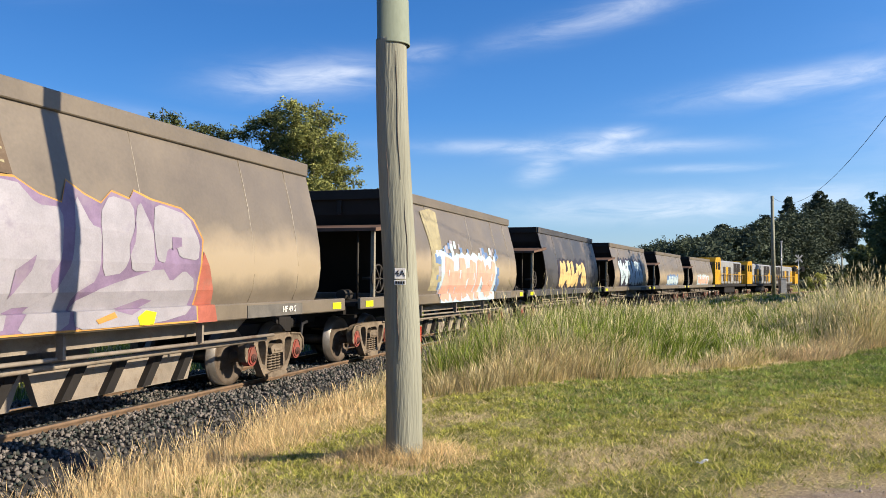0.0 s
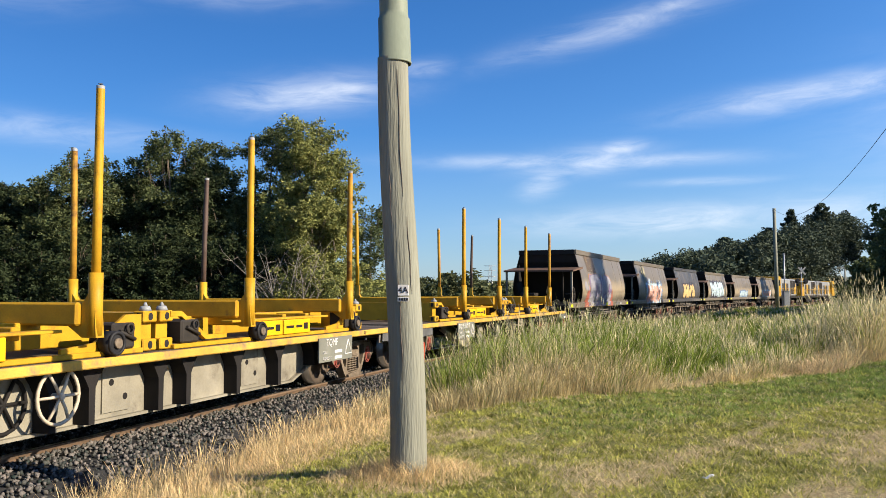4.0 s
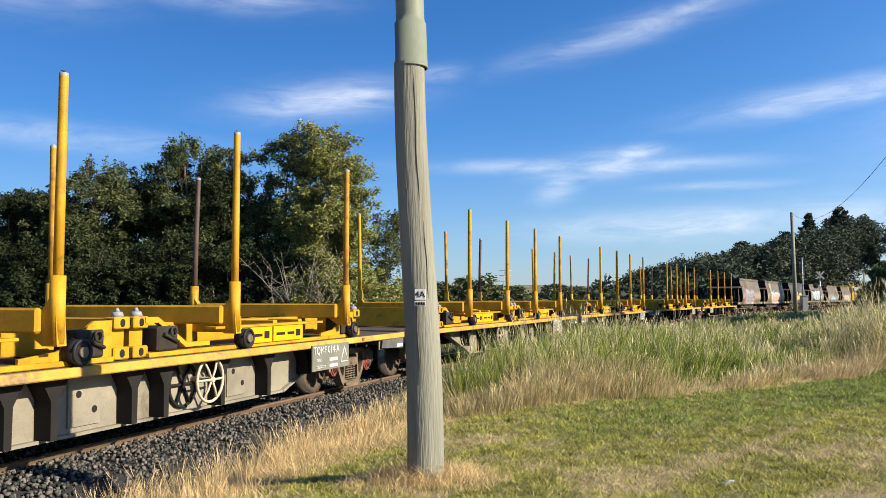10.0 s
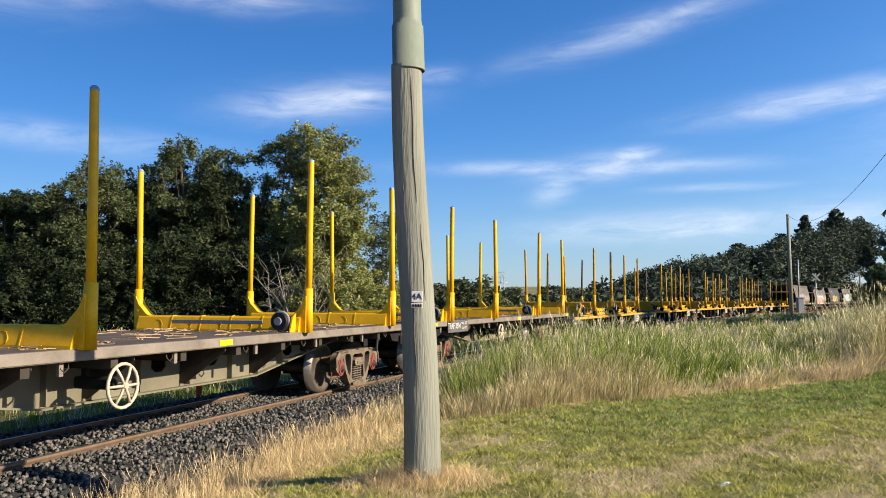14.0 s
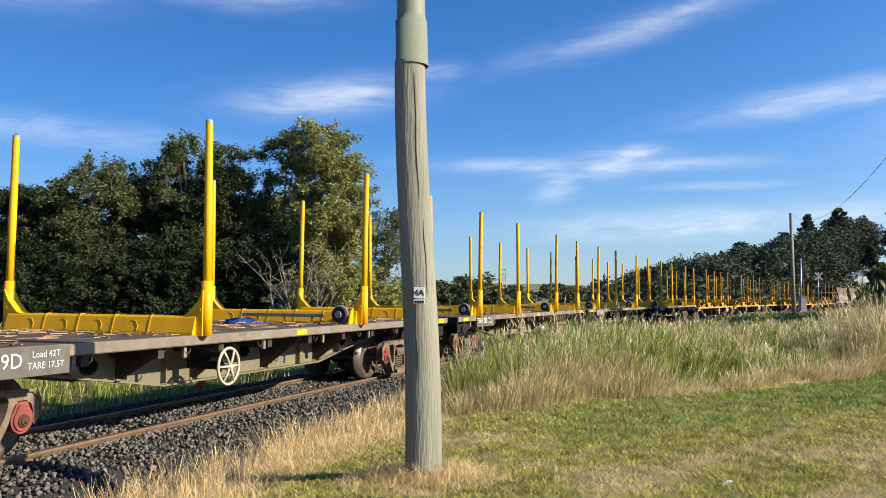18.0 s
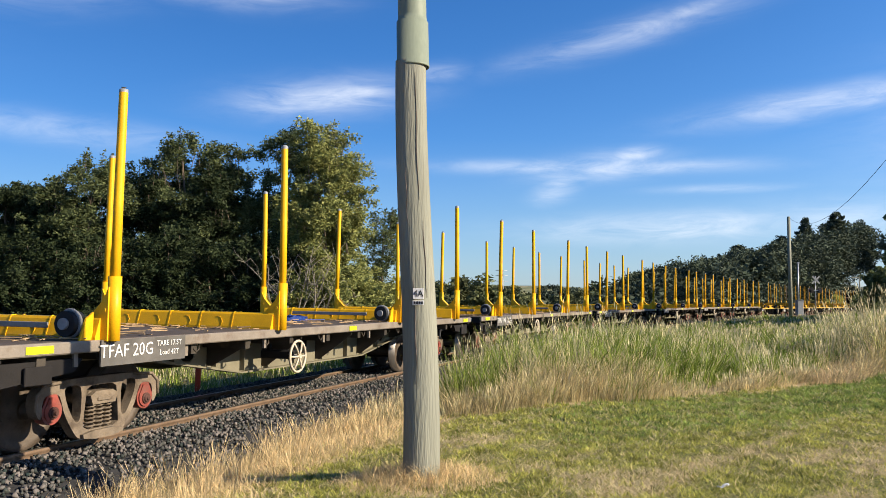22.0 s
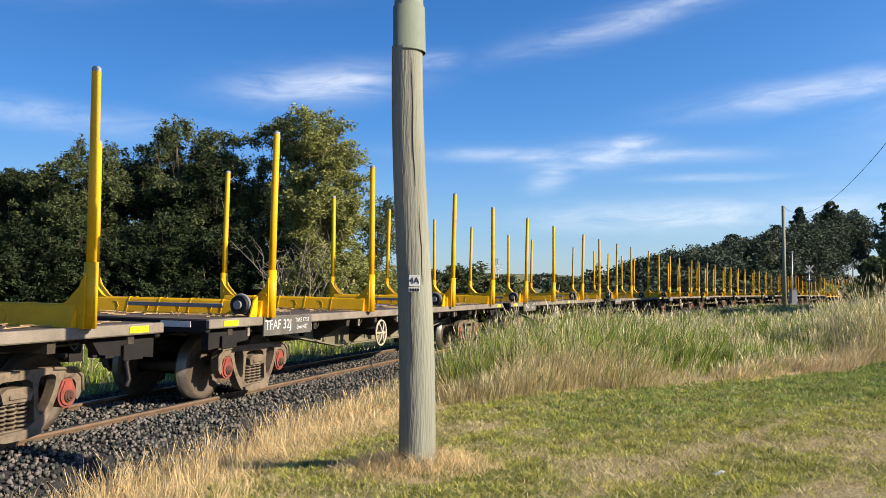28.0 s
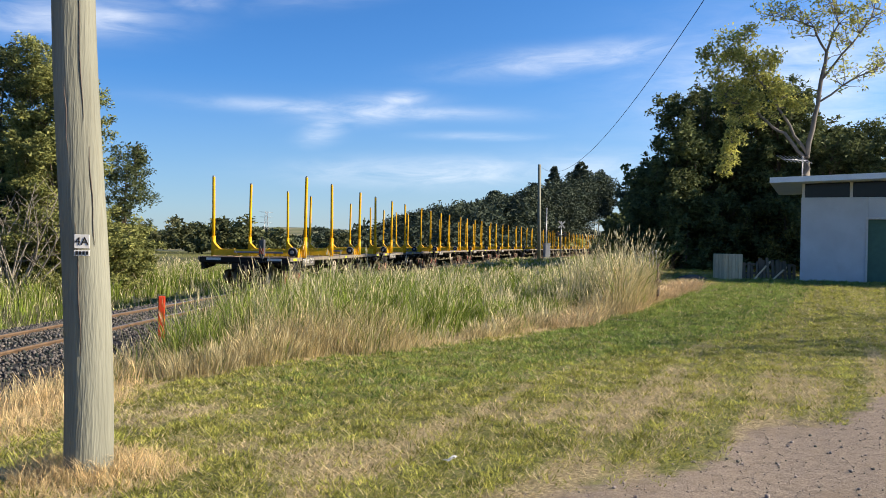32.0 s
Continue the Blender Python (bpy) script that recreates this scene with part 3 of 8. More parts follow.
def zone_material():
    m = bpy.data.materials.new("ground_cover")
    m.use_nodes = True
    t = m.node_tree
    p = t.nodes["Principled BSDF"]
    p.inputs["Roughness"].default_value = 0.9
    p.inputs["Specular IOR Level"].default_value = 0.2
    tc = t.nodes.new("ShaderNodeTexCoord")

    def noise_of(scale, detail=6.0, rough=0.6):
        n = node(t, "ShaderNodeTexNoise", Scale=scale, Detail=detail, Roughness=rough)
        t.links.new(tc.outputs["Object"], n.inputs["Vector"])
        return n.outputs[0]

    def step(v, at, gain):
        return math_node(t, "MULTIPLY", math_node(t, "SUBTRACT", v, at), gain, clamp=True)

    def attr(name):
        a = t.nodes.new("ShaderNodeAttribute")
        a.attribute_name = name
        return a.outputs["Fac"]
    big, mid, fine = noise_of(0.55), noise_of(3.2), noise_of(45.0)
    green = mix_colour(t, step(noise_of(26.0), 0.32, 2.6), (0.045, 0.05, 0.013), (0.25, 0.245, 0.062))
    straw = mix_colour(t, step(noise_of(38.0), 0.32, 2.6), (0.13, 0.095, 0.045), (0.52, 0.42, 0.235))
    patch = step(math_node(t, "ADD", math_node(t, "MULTIPLY", math_node(t, "SUBTRACT", attr("straw"), math_node(t, "MULTIPLY", attr("lush"), 0.5)), 0.6), math_node(t, "MULTIPLY", noise_of(9.0, 8.0, 0.7), 0.75)), 0.46, 2.0)
    # darker green here paints the shadow band along with the lusher growth
    green = mix_colour(t, math_node(t, "MULTIPLY", attr("lush"), 0.75), green, (0.075, 0.095, 0.022))
    lawn = mix_colour(t, patch, green, straw)
    dry = mix_colour(t, fine, (0.304, 0.22, 0.114), (0.562, 0.433, 0.251))
    wob = math_node(t, "MULTIPLY_ADD", mid, 0.8)
    wob.node.inputs[2].default_value = -0.4
    col = mix_colour(t, step(math_node(t, "ADD", attr("dry"), wob), 0.42, 4.0), lawn, dry)
    tall = mix_colour(t, mid, (0.055, 0.055, 0.020), (0.12, 0.115, 0.042))
    col = mix_colour(t, step(math_node(t, "ADD", attr("tall"), wob), 0.5, 4.0), col, tall)
    gr = mix_colour(t, step(noise_of(75.0, 8.0, 0.7), 0.3, 2.5), (0.11, 0.085, 0.062), (0.42, 0.335, 0.25))
    gr = mix_colour(t, math_node(t, "MULTIPLY", step(noise_of(16.0, 6.0, 0.7), 0.5, 5.0), 0.55), gr, (0.15, 0.115, 0.085))
    gr = mix_colour(t, step(noise_of(1.4), 0.52, 4.0), gr, (0.24, 0.185, 0.125))
    edge = math_node(t, "SUBTRACT", 0.95, attr("gravel"))
    gr = mix_colour(t, math_node(t, "MULTIPLY", step(math_node(t, "ADD", math_node(t, "MULTIPLY", edge, 0.5), noise_of(5.0, 7.0, 0.7)), 0.60, 4.0), 0.75), gr, (0.17, 0.125, 0.082))
    col = mix_colour(t, step(math_node(t, "ADD", attr("gravel"), math_node(t, "MULTIPLY", wob, 1.5)), 0.45, 4.0), col, gr)
    fields = mix_colour(t, step(noise_of(0.004, 3.0), 0.5, 9.0), (0.15, 0.155, 0.07), (0.27, 0.23, 0.13))
    fields = mix_colour(t, step(noise_of(0.009, 7.0, 0.7), 0.5, 12.0), fields, (0.04, 0.052, 0.036))
    col = mix_colour(t, attr("far"), col, fields)
    t.links.new(col, p.inputs["Base Color"])
    b = node(t, "ShaderNodeBump", Strength=0.6, Distance=0.03)
    t.links.new(math_node(t, "ADD", math_node(t, "MULTIPLY", noise_of(8.0, 4.0), 3.0), math_node(t, "ADD", fine, noise_of(130.0, 2.0))), b.inputs["Height"])
    t.links.new(b.outputs[0], p.inputs["Normal"])
    return m


def lush_shade_strip(x, y):
    """The strip of lawn before the uncut grass: greener, and darkened to paint the shadow band on it."""
    x, y = np.asarray(x, float), np.asarray(y, float)
    bl = beyond_lawn(x, y) + 0.35 * wave(x, y, 1.4, 6.0)
    wide = 0.9 * smooth(4.0, 9.0, x)
    return smooth(-3.3 - wide, -2.2 - wide, bl) * smooth(0.3, -0.1, bl) * (0.45 + 0.55 * smooth(3.0, 7.0, x)) * smooth(0.3, 2.2, x) * smooth(40, 25, np.hypot(x, y))


def straw_patch(x, y):
    """Where the mown lawn has burnt off: a band along the drive, a patch behind the pole, and flecks."""
    x, y = np.asarray(x, float), np.asarray(y, float)
    along = np.interp(x, [-1, 0.3, 1.0, 2.1, 4.2, 6.2, 8, 14], [5.0, 5.4, 6.1, 6.9, 7.9, 8.3, 9.0, 12.0])
    band = np.exp(-((y - along) / 0.7) ** 2) * smooth(0.1, 1.1, x)
    spot = np.exp(-((x - 0.15) / 0.75) ** 2 - ((y - 8.1) / 0.42) ** 2) + np.exp(-((x + 1.5) / 0.8) ** 2 - ((y - 4.9) / 0.35) ** 2)
    fleck = wave(x, y, 1.9, 2.0) + 0.8 * wave(x, y, 4.3, 3.0) + 0.6 * wave(x, y, 9.1, 5.0)
    return (1 - lush_shade_strip(x, y)) * smooth(0.30, 0.85, 0.55 * band + 0.80 * spot + 0.36 * fleck + 0.21 + 0.35 * smooth(-0.9, -0.2, in_gravel(x, y)))


def build_ground():
    rings = [0.0] + [0.45 * 1.0385 ** i for i in range(246)]
    sectors = 260
    # finer where the walk looks
    ang = np.concatenate([np.linspace(-48, 52, 190, endpoint=False), np.linspace(52, 312, sectors - 190, endpoint=False)])
    R, A = np.meshgrid(np.array(rings[1:]), np.radians(ang), indexing="ij")
    x, y = (R * np.sin(A)).ravel(), (R * np.cos(A)).ravel()
    z = ground_z(x, y)
    verts = np.stack([x, y, z], 1)
    nr, ns = R.shape
    i = np.arange(nr - 1)[:, None] * ns
    j = np.arange(ns)[None, :]
    jn = (j + 1) % ns
    f = np.stack([(i + j), (i + ns + j), (i + ns + jn), (i + jn)], -1).reshape(-1, 4)
    hub = np.stack([np.zeros(ns // 2, int) + 0, j[0, 0::2], (j[0, 0::2] + 1) % ns, (j[0, 0::2] + 2) % ns], 1)
    verts = np.vstack([verts, [[0, 0, float(ground_z([0.0], [0.0])[0])]]])
    hub[:, 0] = len(verts) - 1
    f = np.vstack([f, hub])
    me = quads_mesh("ground", verts, f, zone_material(), smooth=True)
    d, s = side_of_line(verts[:, 0], verts[:, 1])
    X, Y = verts[:, 0], verts[:, 1]
    r = np.hypot(X, Y)
    dry = smooth(1.2, 1.8, d) * smooth(4.3, 3.2, d) * smooth(24, 12, s)
    dry = np.maximum(dry, smooth(0.85, 0.4, np.hypot(X + 0.3, Y - 6.42)))
    bl = beyond_lawn(X, Y)
    dry = np.maximum(dry, smooth(-0.45, 0.05, bl) * smooth(1.5, 0.3, bl) * smooth(26, 20, Y) * smooth(-1.5, 0.5, X))
    az = np.degrees(np.arctan2(X, Y))
    tall = np.maximum(smooth(0.2, 1.0, bl) * smooth(29.5, 27.5, az) * smooth(1.4, 2.0, d) * smooth(60, 40, Y), smooth(-1.6, -2.4, d)) * smooth(140, 80, r)
    grav = smooth(-0.55, 0.55, in_gravel(X, Y) + 0.2 * wave(X, Y, 2.3, 1.0))
    far = smooth(140, 320, r)
    dry = np.maximum(dry, 0.8 * smooth(0.0, 0.3, bl) * smooth(1.9, 1.0, bl) * smooth(5.5, 7.0, X) * smooth(15.0, 12.5, X))
    for name, v in (("straw", straw_patch(X, Y)), ("lush", lush_shade_strip(X, Y)), ("dry", dry), ("tall", tall), ("gravel", grav), ("far", far)):
        a = me.attributes.new(name, "FLOAT", "POINT")
        a.data.foreach_set("value", v.astype(np.float32))
    ob = new("ground", me)
    tagged(ob, "mown lawn with straw patches, dry verge and open country", "ground", kind="structure")


build_ground()


# ---- permanent way ----
def sweep(profile, s0, s1, step, off=0.0, closed=True):
    s = np.arange(s0, s1 + 1e-6, step)
    n = len(profile)
    V = []
    for o, z in profile:
        x, y, _ = track(s, off + o)
        V.append(np.stack([x, y, np.full(len(s), z)], 1))
    V = np.stack(V, 1).reshape(-1, 3)
    f = []
    m = n if closed else n - 1
    for i in range(len(s) - 1):
        for k in range(m):
            f.append((i * n + k, (i + 1) * n + k, (i + 1) * n + (k + 1) % n, i * n + (k + 1) % n))
    return V, np.array(f)


def build_track():
    way = thing("railway_track", "single narrow gauge line on grey ballast, rusty rails", "railway track", kind="structure")
    V, f = sweep([(-2.3, -0.62), (-1.5, -0.13), (-0.9, -0.085), (0, -0.09), (0.9, -0.085), (1.5, -0.13), (2.25, -0.6)], -60, 170, 0.5, closed=False)
    V[:, 2] += 0.02 * wave(V[:, 0], V[:, 1], 5.0)
    ob = part("ballast_bed", quads_mesh("ballast_bed", V, f, BALLAST, smooth=True), None, way, "dark grey crushed stone bed")
    for o in (0.565, -0.565):
        prof = [(-0.06, -0.135), (0.06, -0.135), (0.06, -0.122), (0.012, -0.105), (0.012, -0.045), (0.035, -0.03), (0.035, -0.004), (0.026, 0), (-0.026, 0), (-0.035, -0.004), (-0.035, -0.03), (-0.012, -0.045), (-0.012, -0.105), (-0.06, -0.122)]
        V, f = sweep(prof, -60, 170, 1.0, o)
        me = quads_mesh("rail", V, f, RAIL, RAILTOP)
        idx = np.zeros(len(f), dtype=np.int32)
        idx[7::14] = 1
        me.polygons.foreach_set("material_index", idx)
        part("rail", me, None, way, "rusty steel rail with a worn bright head")
    return way


WAY = build_track()


# ---- running gear ----
WHEEL_R = 0.40
AXLE = 0.65


def wheelset_mesh():
    bm = bmesh.new()
    for side in (-1, 1):
        y0 = side * 0.50
        prof = [(0.0, 0.09), (0.10, 0.09), (0.12, 0.05), (0.30, 0.03), (0.335, 0.065), (0.395, 0.068), (0.405, -0.035), (0.43, -0.05), (0.43, -0.068), (0.33, -0.068), (0.30, -0.02), (0.12, -0.02), (0.10, -0.08)]
        seg = 28
        rows = []
        for i in range(seg):
            a = 2 * math.pi * i / seg
            rows.append([bm.verts.new((r * math.cos(a), y0 + side * w, r * math.sin(a))) for r, w in prof[1:]])
        for i in range(seg):
            for k in range(len(prof) - 2):
                f = bm.faces.new((rows[i][k], rows[(i + 1) % seg][k], rows[(i + 1) % seg][k + 1], rows[i][k + 1]))
                f.smooth = True
                f.material_index = 1 if k in (4, 5) else 0
        bm.faces.new([r[0] for r in rows])
    rod(bm, (0, -0.86, 0), (0, 0.86, 0), 0.075, seg=10)
    # wear marks that show the turning
    for side in (-1, 1):
        for k in range(5):
            a = 2 * math.pi * k / 5
            box(bm, (0.21 * math.cos(a), side * 0.535, 0.21 * math.sin(a)), (0.05, 0.012, 0.02), 0, Matrix.Rotation(-a, 4, "Y"))
    return mesh_of("wheelset", bm, WHEEL, TREAD)


def sideframe_mesh():
    """Three-piece bogie side frame, cast in one: arched ends over the bearings, windows, bolster opening."""
    bm = bmesh.new()
    half = [(0.0, 0.685), (0.40, 0.685), (0.74, 0.665), (0.85, 0.58), (0.86, 0.44), (0.80, 0.33), (0.765, 0.36), (0.775, 0.47), (0.74, 0.555), (0.58, 0.565), (0.535, 0.48), (0.50, 0.36), (0.37, 0.16), (0.28, 0.075), (0.0, 0.07)]
    outline = half + [(-u, v) for u, v in half[-2:0:-1]]
    window = rounded([(0.51, 0.62), (0.30, 0.62), (0.275, 0.52), (0.285, 0.26), (0.36, 0.26), (0.475, 0.46)], 2, 0.22)
    opening = rounded([(-0.20, 0.60), (-0.23, 0.40), (-0.25, 0.165), (0.25, 0.165), (0.23, 0.40), (0.20, 0.60)], 1, 0.15)
    prism(bm, rounded(outline, 2, 0.25), -0.055, 0.055, holes=(window, [(-u, v) for u, v in window], opening))
    prism(bm, rounded([(-0.27, 0.07), (-0.29, 0.155), (0.29, 0.155), (0.27, 0.07)], 1), -0.10, 0.10)
    # rolled rim round the arches
    for sx in (-1, 1):
        tube(bm, [(sx * 0.86, -0.06, 0.42), (sx * 0.845, -0.06, 0.57), (sx * 0.75, -0.06, 0.65), (sx * 0.45, -0.06, 0.672)], 0.018, 6)
    return mesh_of("side_frame", bm, BOGIE)


def spring_mesh():
    bm = bmesh.new()
    for cx in (-0.115, 0.0, 0.115):
        pts = [(cx + 0.047 * math.cos(a), 0.05 * math.sin(a), 0.165 + 0.235 * a / (12 * math.pi)) for a in np.linspace(0, 12 * math.pi, 43)]
        tube(bm, pts, 0.013, 4)
    return mesh_of("spring", bm, BOGIE)


def cap_mesh():
    """Red bearing adapter: a pear-shaped plate with a dark stepped end cap in its middle."""
    bm = bmesh.new()
    pear = [(0.125 * math.sin(a), -0.125 * math.cos(a)) for a in np.linspace(-2.3, 2.3, 15)] + [(0.05, 0.17), (-0.05, 0.17)]
    prism(bm, pear, -0.03, 0.08)
    inner = [(0.8 * u, 0.8 * v) for u, v in pear]
    prism(bm, inner, -0.045, -0.03)
    n = len(bm.faces)
    for r, y in ((0.058, -0.062), (0.042, -0.078), (0.02, -0.095)):
        rod(bm, (0, -0.03, -0.01), (0, y, -0.01), r, seg=14)
    bm.faces.ensure_lookup_table()
    for f in bm.faces[n:]:
        f.material_index = 1
    return mesh_of("axle_cap", bm, REDCAP, HUB)


def bolster_mesh():
    bm = bmesh.new()
    box(bm, (0, 0, 0.47), (0.34, 1.82, 0.13), 0.03)
    for sy in (-1, 1):
        prism(bm, [(-0.16, 0.41), (0.16, 0.41), (0.19, 0.50), (0.12, 0.54), (-0.12, 0.54), (-0.19, 0.50)], sy * 0.90, sy * 0.95)
        box(bm, (0, sy * 0.95, 0.46), (0.20, 0.03, 0.04), 0.01)
    box(bm, (0, 0, 0.62), (0.5, 0.5, 0.2), 0.02)
    for sx in (-0.35, 0.35):
        rod(bm, (sx, -0.7, 0.32), (sx, 0.7, 0.32), 0.03, seg=6)
    return mesh_of("bogie_bolster", bm, BOGIE)


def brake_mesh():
    """Brake beams, shoes and a dark block that stands in for the shade between the wheels."""
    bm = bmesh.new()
    # added filler block: near black in place of the shaded well
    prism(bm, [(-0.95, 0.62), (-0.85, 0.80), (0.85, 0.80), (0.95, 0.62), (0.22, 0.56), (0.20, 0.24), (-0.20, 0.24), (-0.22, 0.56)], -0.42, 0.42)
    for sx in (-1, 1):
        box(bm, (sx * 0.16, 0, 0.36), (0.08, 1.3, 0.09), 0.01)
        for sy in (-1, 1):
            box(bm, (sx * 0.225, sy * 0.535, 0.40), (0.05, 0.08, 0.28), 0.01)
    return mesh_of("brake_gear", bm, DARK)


GEAR = dict(wheelset=wheelset_mesh(), frame=sideframe_mesh(), spring=spring_mesh(), cap=cap_mesh(), bolster=bolster_mesh(), brake=brake_mesh())
WHEELSETS = {}


def add_bogie(wagon, x):
    """A bogie at x on its wagon: side frames, springs, bolster, caps and turning wheelsets."""
    b = part("bogie", GEAR["bolster"], None, wagon, "dusty cast steel bogie with coil springs", pose(x, 0, 0))
    for sy in (-1, 1):
        part("side_frame", GEAR["frame"], None, b, "", pose(0, sy * 0.86, 0, 0, 0, 0 if sy < 0 else 180))
        part("spring", GEAR["spring"], None, b, "", pose(0, sy * 0.87, 0))
        for sx in (-1, 1):
            part("axle_cap", GEAR["cap"], None, b, "red painted axle bearing cap", pose(sx * AXLE, sy * 0.885, WHEEL_R, 0, 0, 0 if sy < 0 else 180))
    part("brake_gear", GEAR["brake"], None, b, "black brake beams and rigging, with a dark block for the shade between the wheels")
    for sx in (-1, 1):
        part("wheelset", GEAR["wheelset"], None, b, "worn steel wheels with bright treads", pose(sx * AXLE, 0, WHEEL_R))
    return b


def coupler_mesh():
    bm = bmesh.new()
    box(bm, (0.12, 0, 0.72), (0.5, 0.16, 0.16), 0.02)
    prism(bm, [(0.30, -0.10), (0.48, -0.13), (0.52, -0.02), (0.42, 0.02), (0.47, 0.12), (0.38, 0.16), (0.30, 0.10)], 0.60, 0.84, "z")
    return mesh_of("coupler", bm, DARK)


def hose_mesh():
    bm = bmesh.new()
    tube(bm, [(0, 0, 0.75), (0.16, 0, 0.72), (0.24, 0.02, 0.55), (0.22, 0.05, 0.36), (0.30, 0.08, 0.28)], 0.028, 6)
    return mesh_of("brake_hose", bm, BLACK)


COUPLER, HOSE = coupler_mesh(), hose_mesh()


def add_ends(wagon, half):
    for sx in (-1, 1):
        part("coupler", COUPLER, None, wagon, "", pose(sx * (half - 0.22), 0, 0, 0, 0, 0 if sx > 0 else 180))
        part("brake_hose", HOSE, None, wagon, "", pose(sx * (half - 0.05), sx * 0.35, 0, 0, 0, 0 if sx > 0 else 180))


def handwheel_mesh(R, cream=True):
    bm = bmesh.new()
    ring_torus(bm, (0, 0, 0), "y", R, 0.018, 22, 6)
    for k in range(6):
        a = math.pi * k / 3
        tube(bm, [(0, -0.02, 0), (R * 0.5 * math.cos(a), -0.02, R * 0.5 * math.sin(a)), (R * math.cos(a), 0, R * math.sin(a))], 0.015, 5)
    rod(bm, (0, -0.05, 0), (0, 0.3, 0), 0.03, seg=8)
    return mesh_of("handwheel", bm, CREAM)


HANDWHEEL, HANDWHEEL_Q = handwheel_mesh(0.21), handwheel_mesh(0.25)


def stake_mesh(top, sock, r, lean=0.0):
    """A tapered steel stake from the socket upward, with a rounded cap."""
    bm = bmesh.new()
    tube(bm, [(0, 0, sock - 0.25), (0, lean * 0.3, sock + (top - sock) * 0.4), (0, lean * 0.98, top - 0.05), (0, lean, top - 0.02), (0, lean, top)], [r, r * 0.97, r * 0.9, r * 0.9, r * 0.55], 10)
    for f in bm.faces:
        if f.calc_center_median().z > top - 0.045:
            f.material_index = 1
    return bm


# ---- log wagon with four bolsters ----
TFAF_N = (-5.175, -2.06, 2.13, 5.22)


def build_log_wagon(label):
    """Flat wagon with timber deck, fish-bellied sills and four yellow log bolsters."""
    w = thing("log_wagon", label, "railway wagon", group="log wagons with yellow bolsters")
    half, zd = 6.42, 1.08
    bm = bmesh.new()
    box(bm, (0, 0, zd - 0.03), (2 * half - 0.1, 2.56, 0.06), 0.008)
    part("deck", bm, DECK, w, "grey weathered plank deck with bark litter")
    for sy in (-1, 1):
        bm = bmesh.new()
        y = sy * 1.34
        box(bm, (0, y, zd - 0.055), (2 * half, 0.06, 0.11), 0.012)
        for x in np.arange(-half + 0.9, half - 0.6, 1.62):
            box(bm, (x, sy * 1.30, zd - 0.17), (0.05, 0.03, 0.13), 0.0)
        part("side_sill", bm, SILL, w, "brown painted steel side sill with rust")
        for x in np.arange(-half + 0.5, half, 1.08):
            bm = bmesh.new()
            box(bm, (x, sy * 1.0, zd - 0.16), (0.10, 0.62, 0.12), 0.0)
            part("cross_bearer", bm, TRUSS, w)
        # fish-bellied plate girder with lightening holes, flange, stiffeners and cross brackets
        yb = sy * 0.66
        bm = bmesh.new()
        holes = [rounded([(hx - 0.13, 0.69), (hx + 0.13, 0.69), (hx + 0.13, 0.87), (hx - 0.13, 0.87)]) for hx in (-3.0, -1.05, -0.1, 0.95, 2.9)]
        prism(bm, [(-6.1, 0.96), (-6.1, 0.88), (-4.2, 0.84), (-1.9, 0.49), (1.9, 0.49), (4.2, 0.84), (6.1, 0.88), (6.1, 0.96)], yb - 0.007, yb + 0.007, "y", holes)
        part("girder_web", bm, GIRDER, w, "olive painted plate girder")
        bm = bmesh.new()
        prism(bm, [(-6.1, 0.88), (-4.2, 0.84), (-1.9, 0.49), (1.9, 0.49), (4.2, 0.84), (6.1, 0.88), (6.1, 0.86), (4.2, 0.82), (1.9, 0.47), (-1.9, 0.47), (-4.2, 0.82), (-6.1, 0.86)], yb - 0.09, yb + 0.09)
        part("girder_flange", bm, GIRDER, w)
        for k, x in enumerate((-3.35, -2.55, -1.9, -1.25, -0.55, 0.35, 1.3, 1.9, 2.55, 3.35)):
            lo = 0.50 + 0.35 * max(0.0, abs(x) - 1.9) / 2.3
            bm = bmesh.new()
            box(bm, (x + 0.05, yb + sy * 0.045, (lo + 0.96) / 2), (0.012 if k % 3 else 0.10, 0.076, 0.955 - lo), 0.0)
            part("stiffener", bm, GIRDER, w)
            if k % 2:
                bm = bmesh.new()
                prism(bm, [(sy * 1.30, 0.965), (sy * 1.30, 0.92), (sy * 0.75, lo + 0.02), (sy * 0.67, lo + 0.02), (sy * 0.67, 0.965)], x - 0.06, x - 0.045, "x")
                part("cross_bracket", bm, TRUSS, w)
        for x in np.arange(-5.2, 5.3, 1.48):
            bm = bmesh.new()
            tube(bm, [(x - 0.05, sy * 1.30, 0.97), (x - 0.05, sy * 1.31, 0.91), (x, sy * 1.31, 0.875), (x + 0.05, sy * 1.31, 0.91), (x + 0.05, sy * 1.30, 0.97)], 0.009, 5)
            part("lashing_ring", bm, TRUSS, w)
    bm = bmesh.new()
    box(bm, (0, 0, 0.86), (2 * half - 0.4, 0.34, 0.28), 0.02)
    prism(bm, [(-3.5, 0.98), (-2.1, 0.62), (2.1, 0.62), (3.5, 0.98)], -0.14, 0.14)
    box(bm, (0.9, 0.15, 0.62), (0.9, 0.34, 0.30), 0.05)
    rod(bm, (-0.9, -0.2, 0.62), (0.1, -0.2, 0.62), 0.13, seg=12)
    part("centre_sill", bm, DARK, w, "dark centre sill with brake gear")
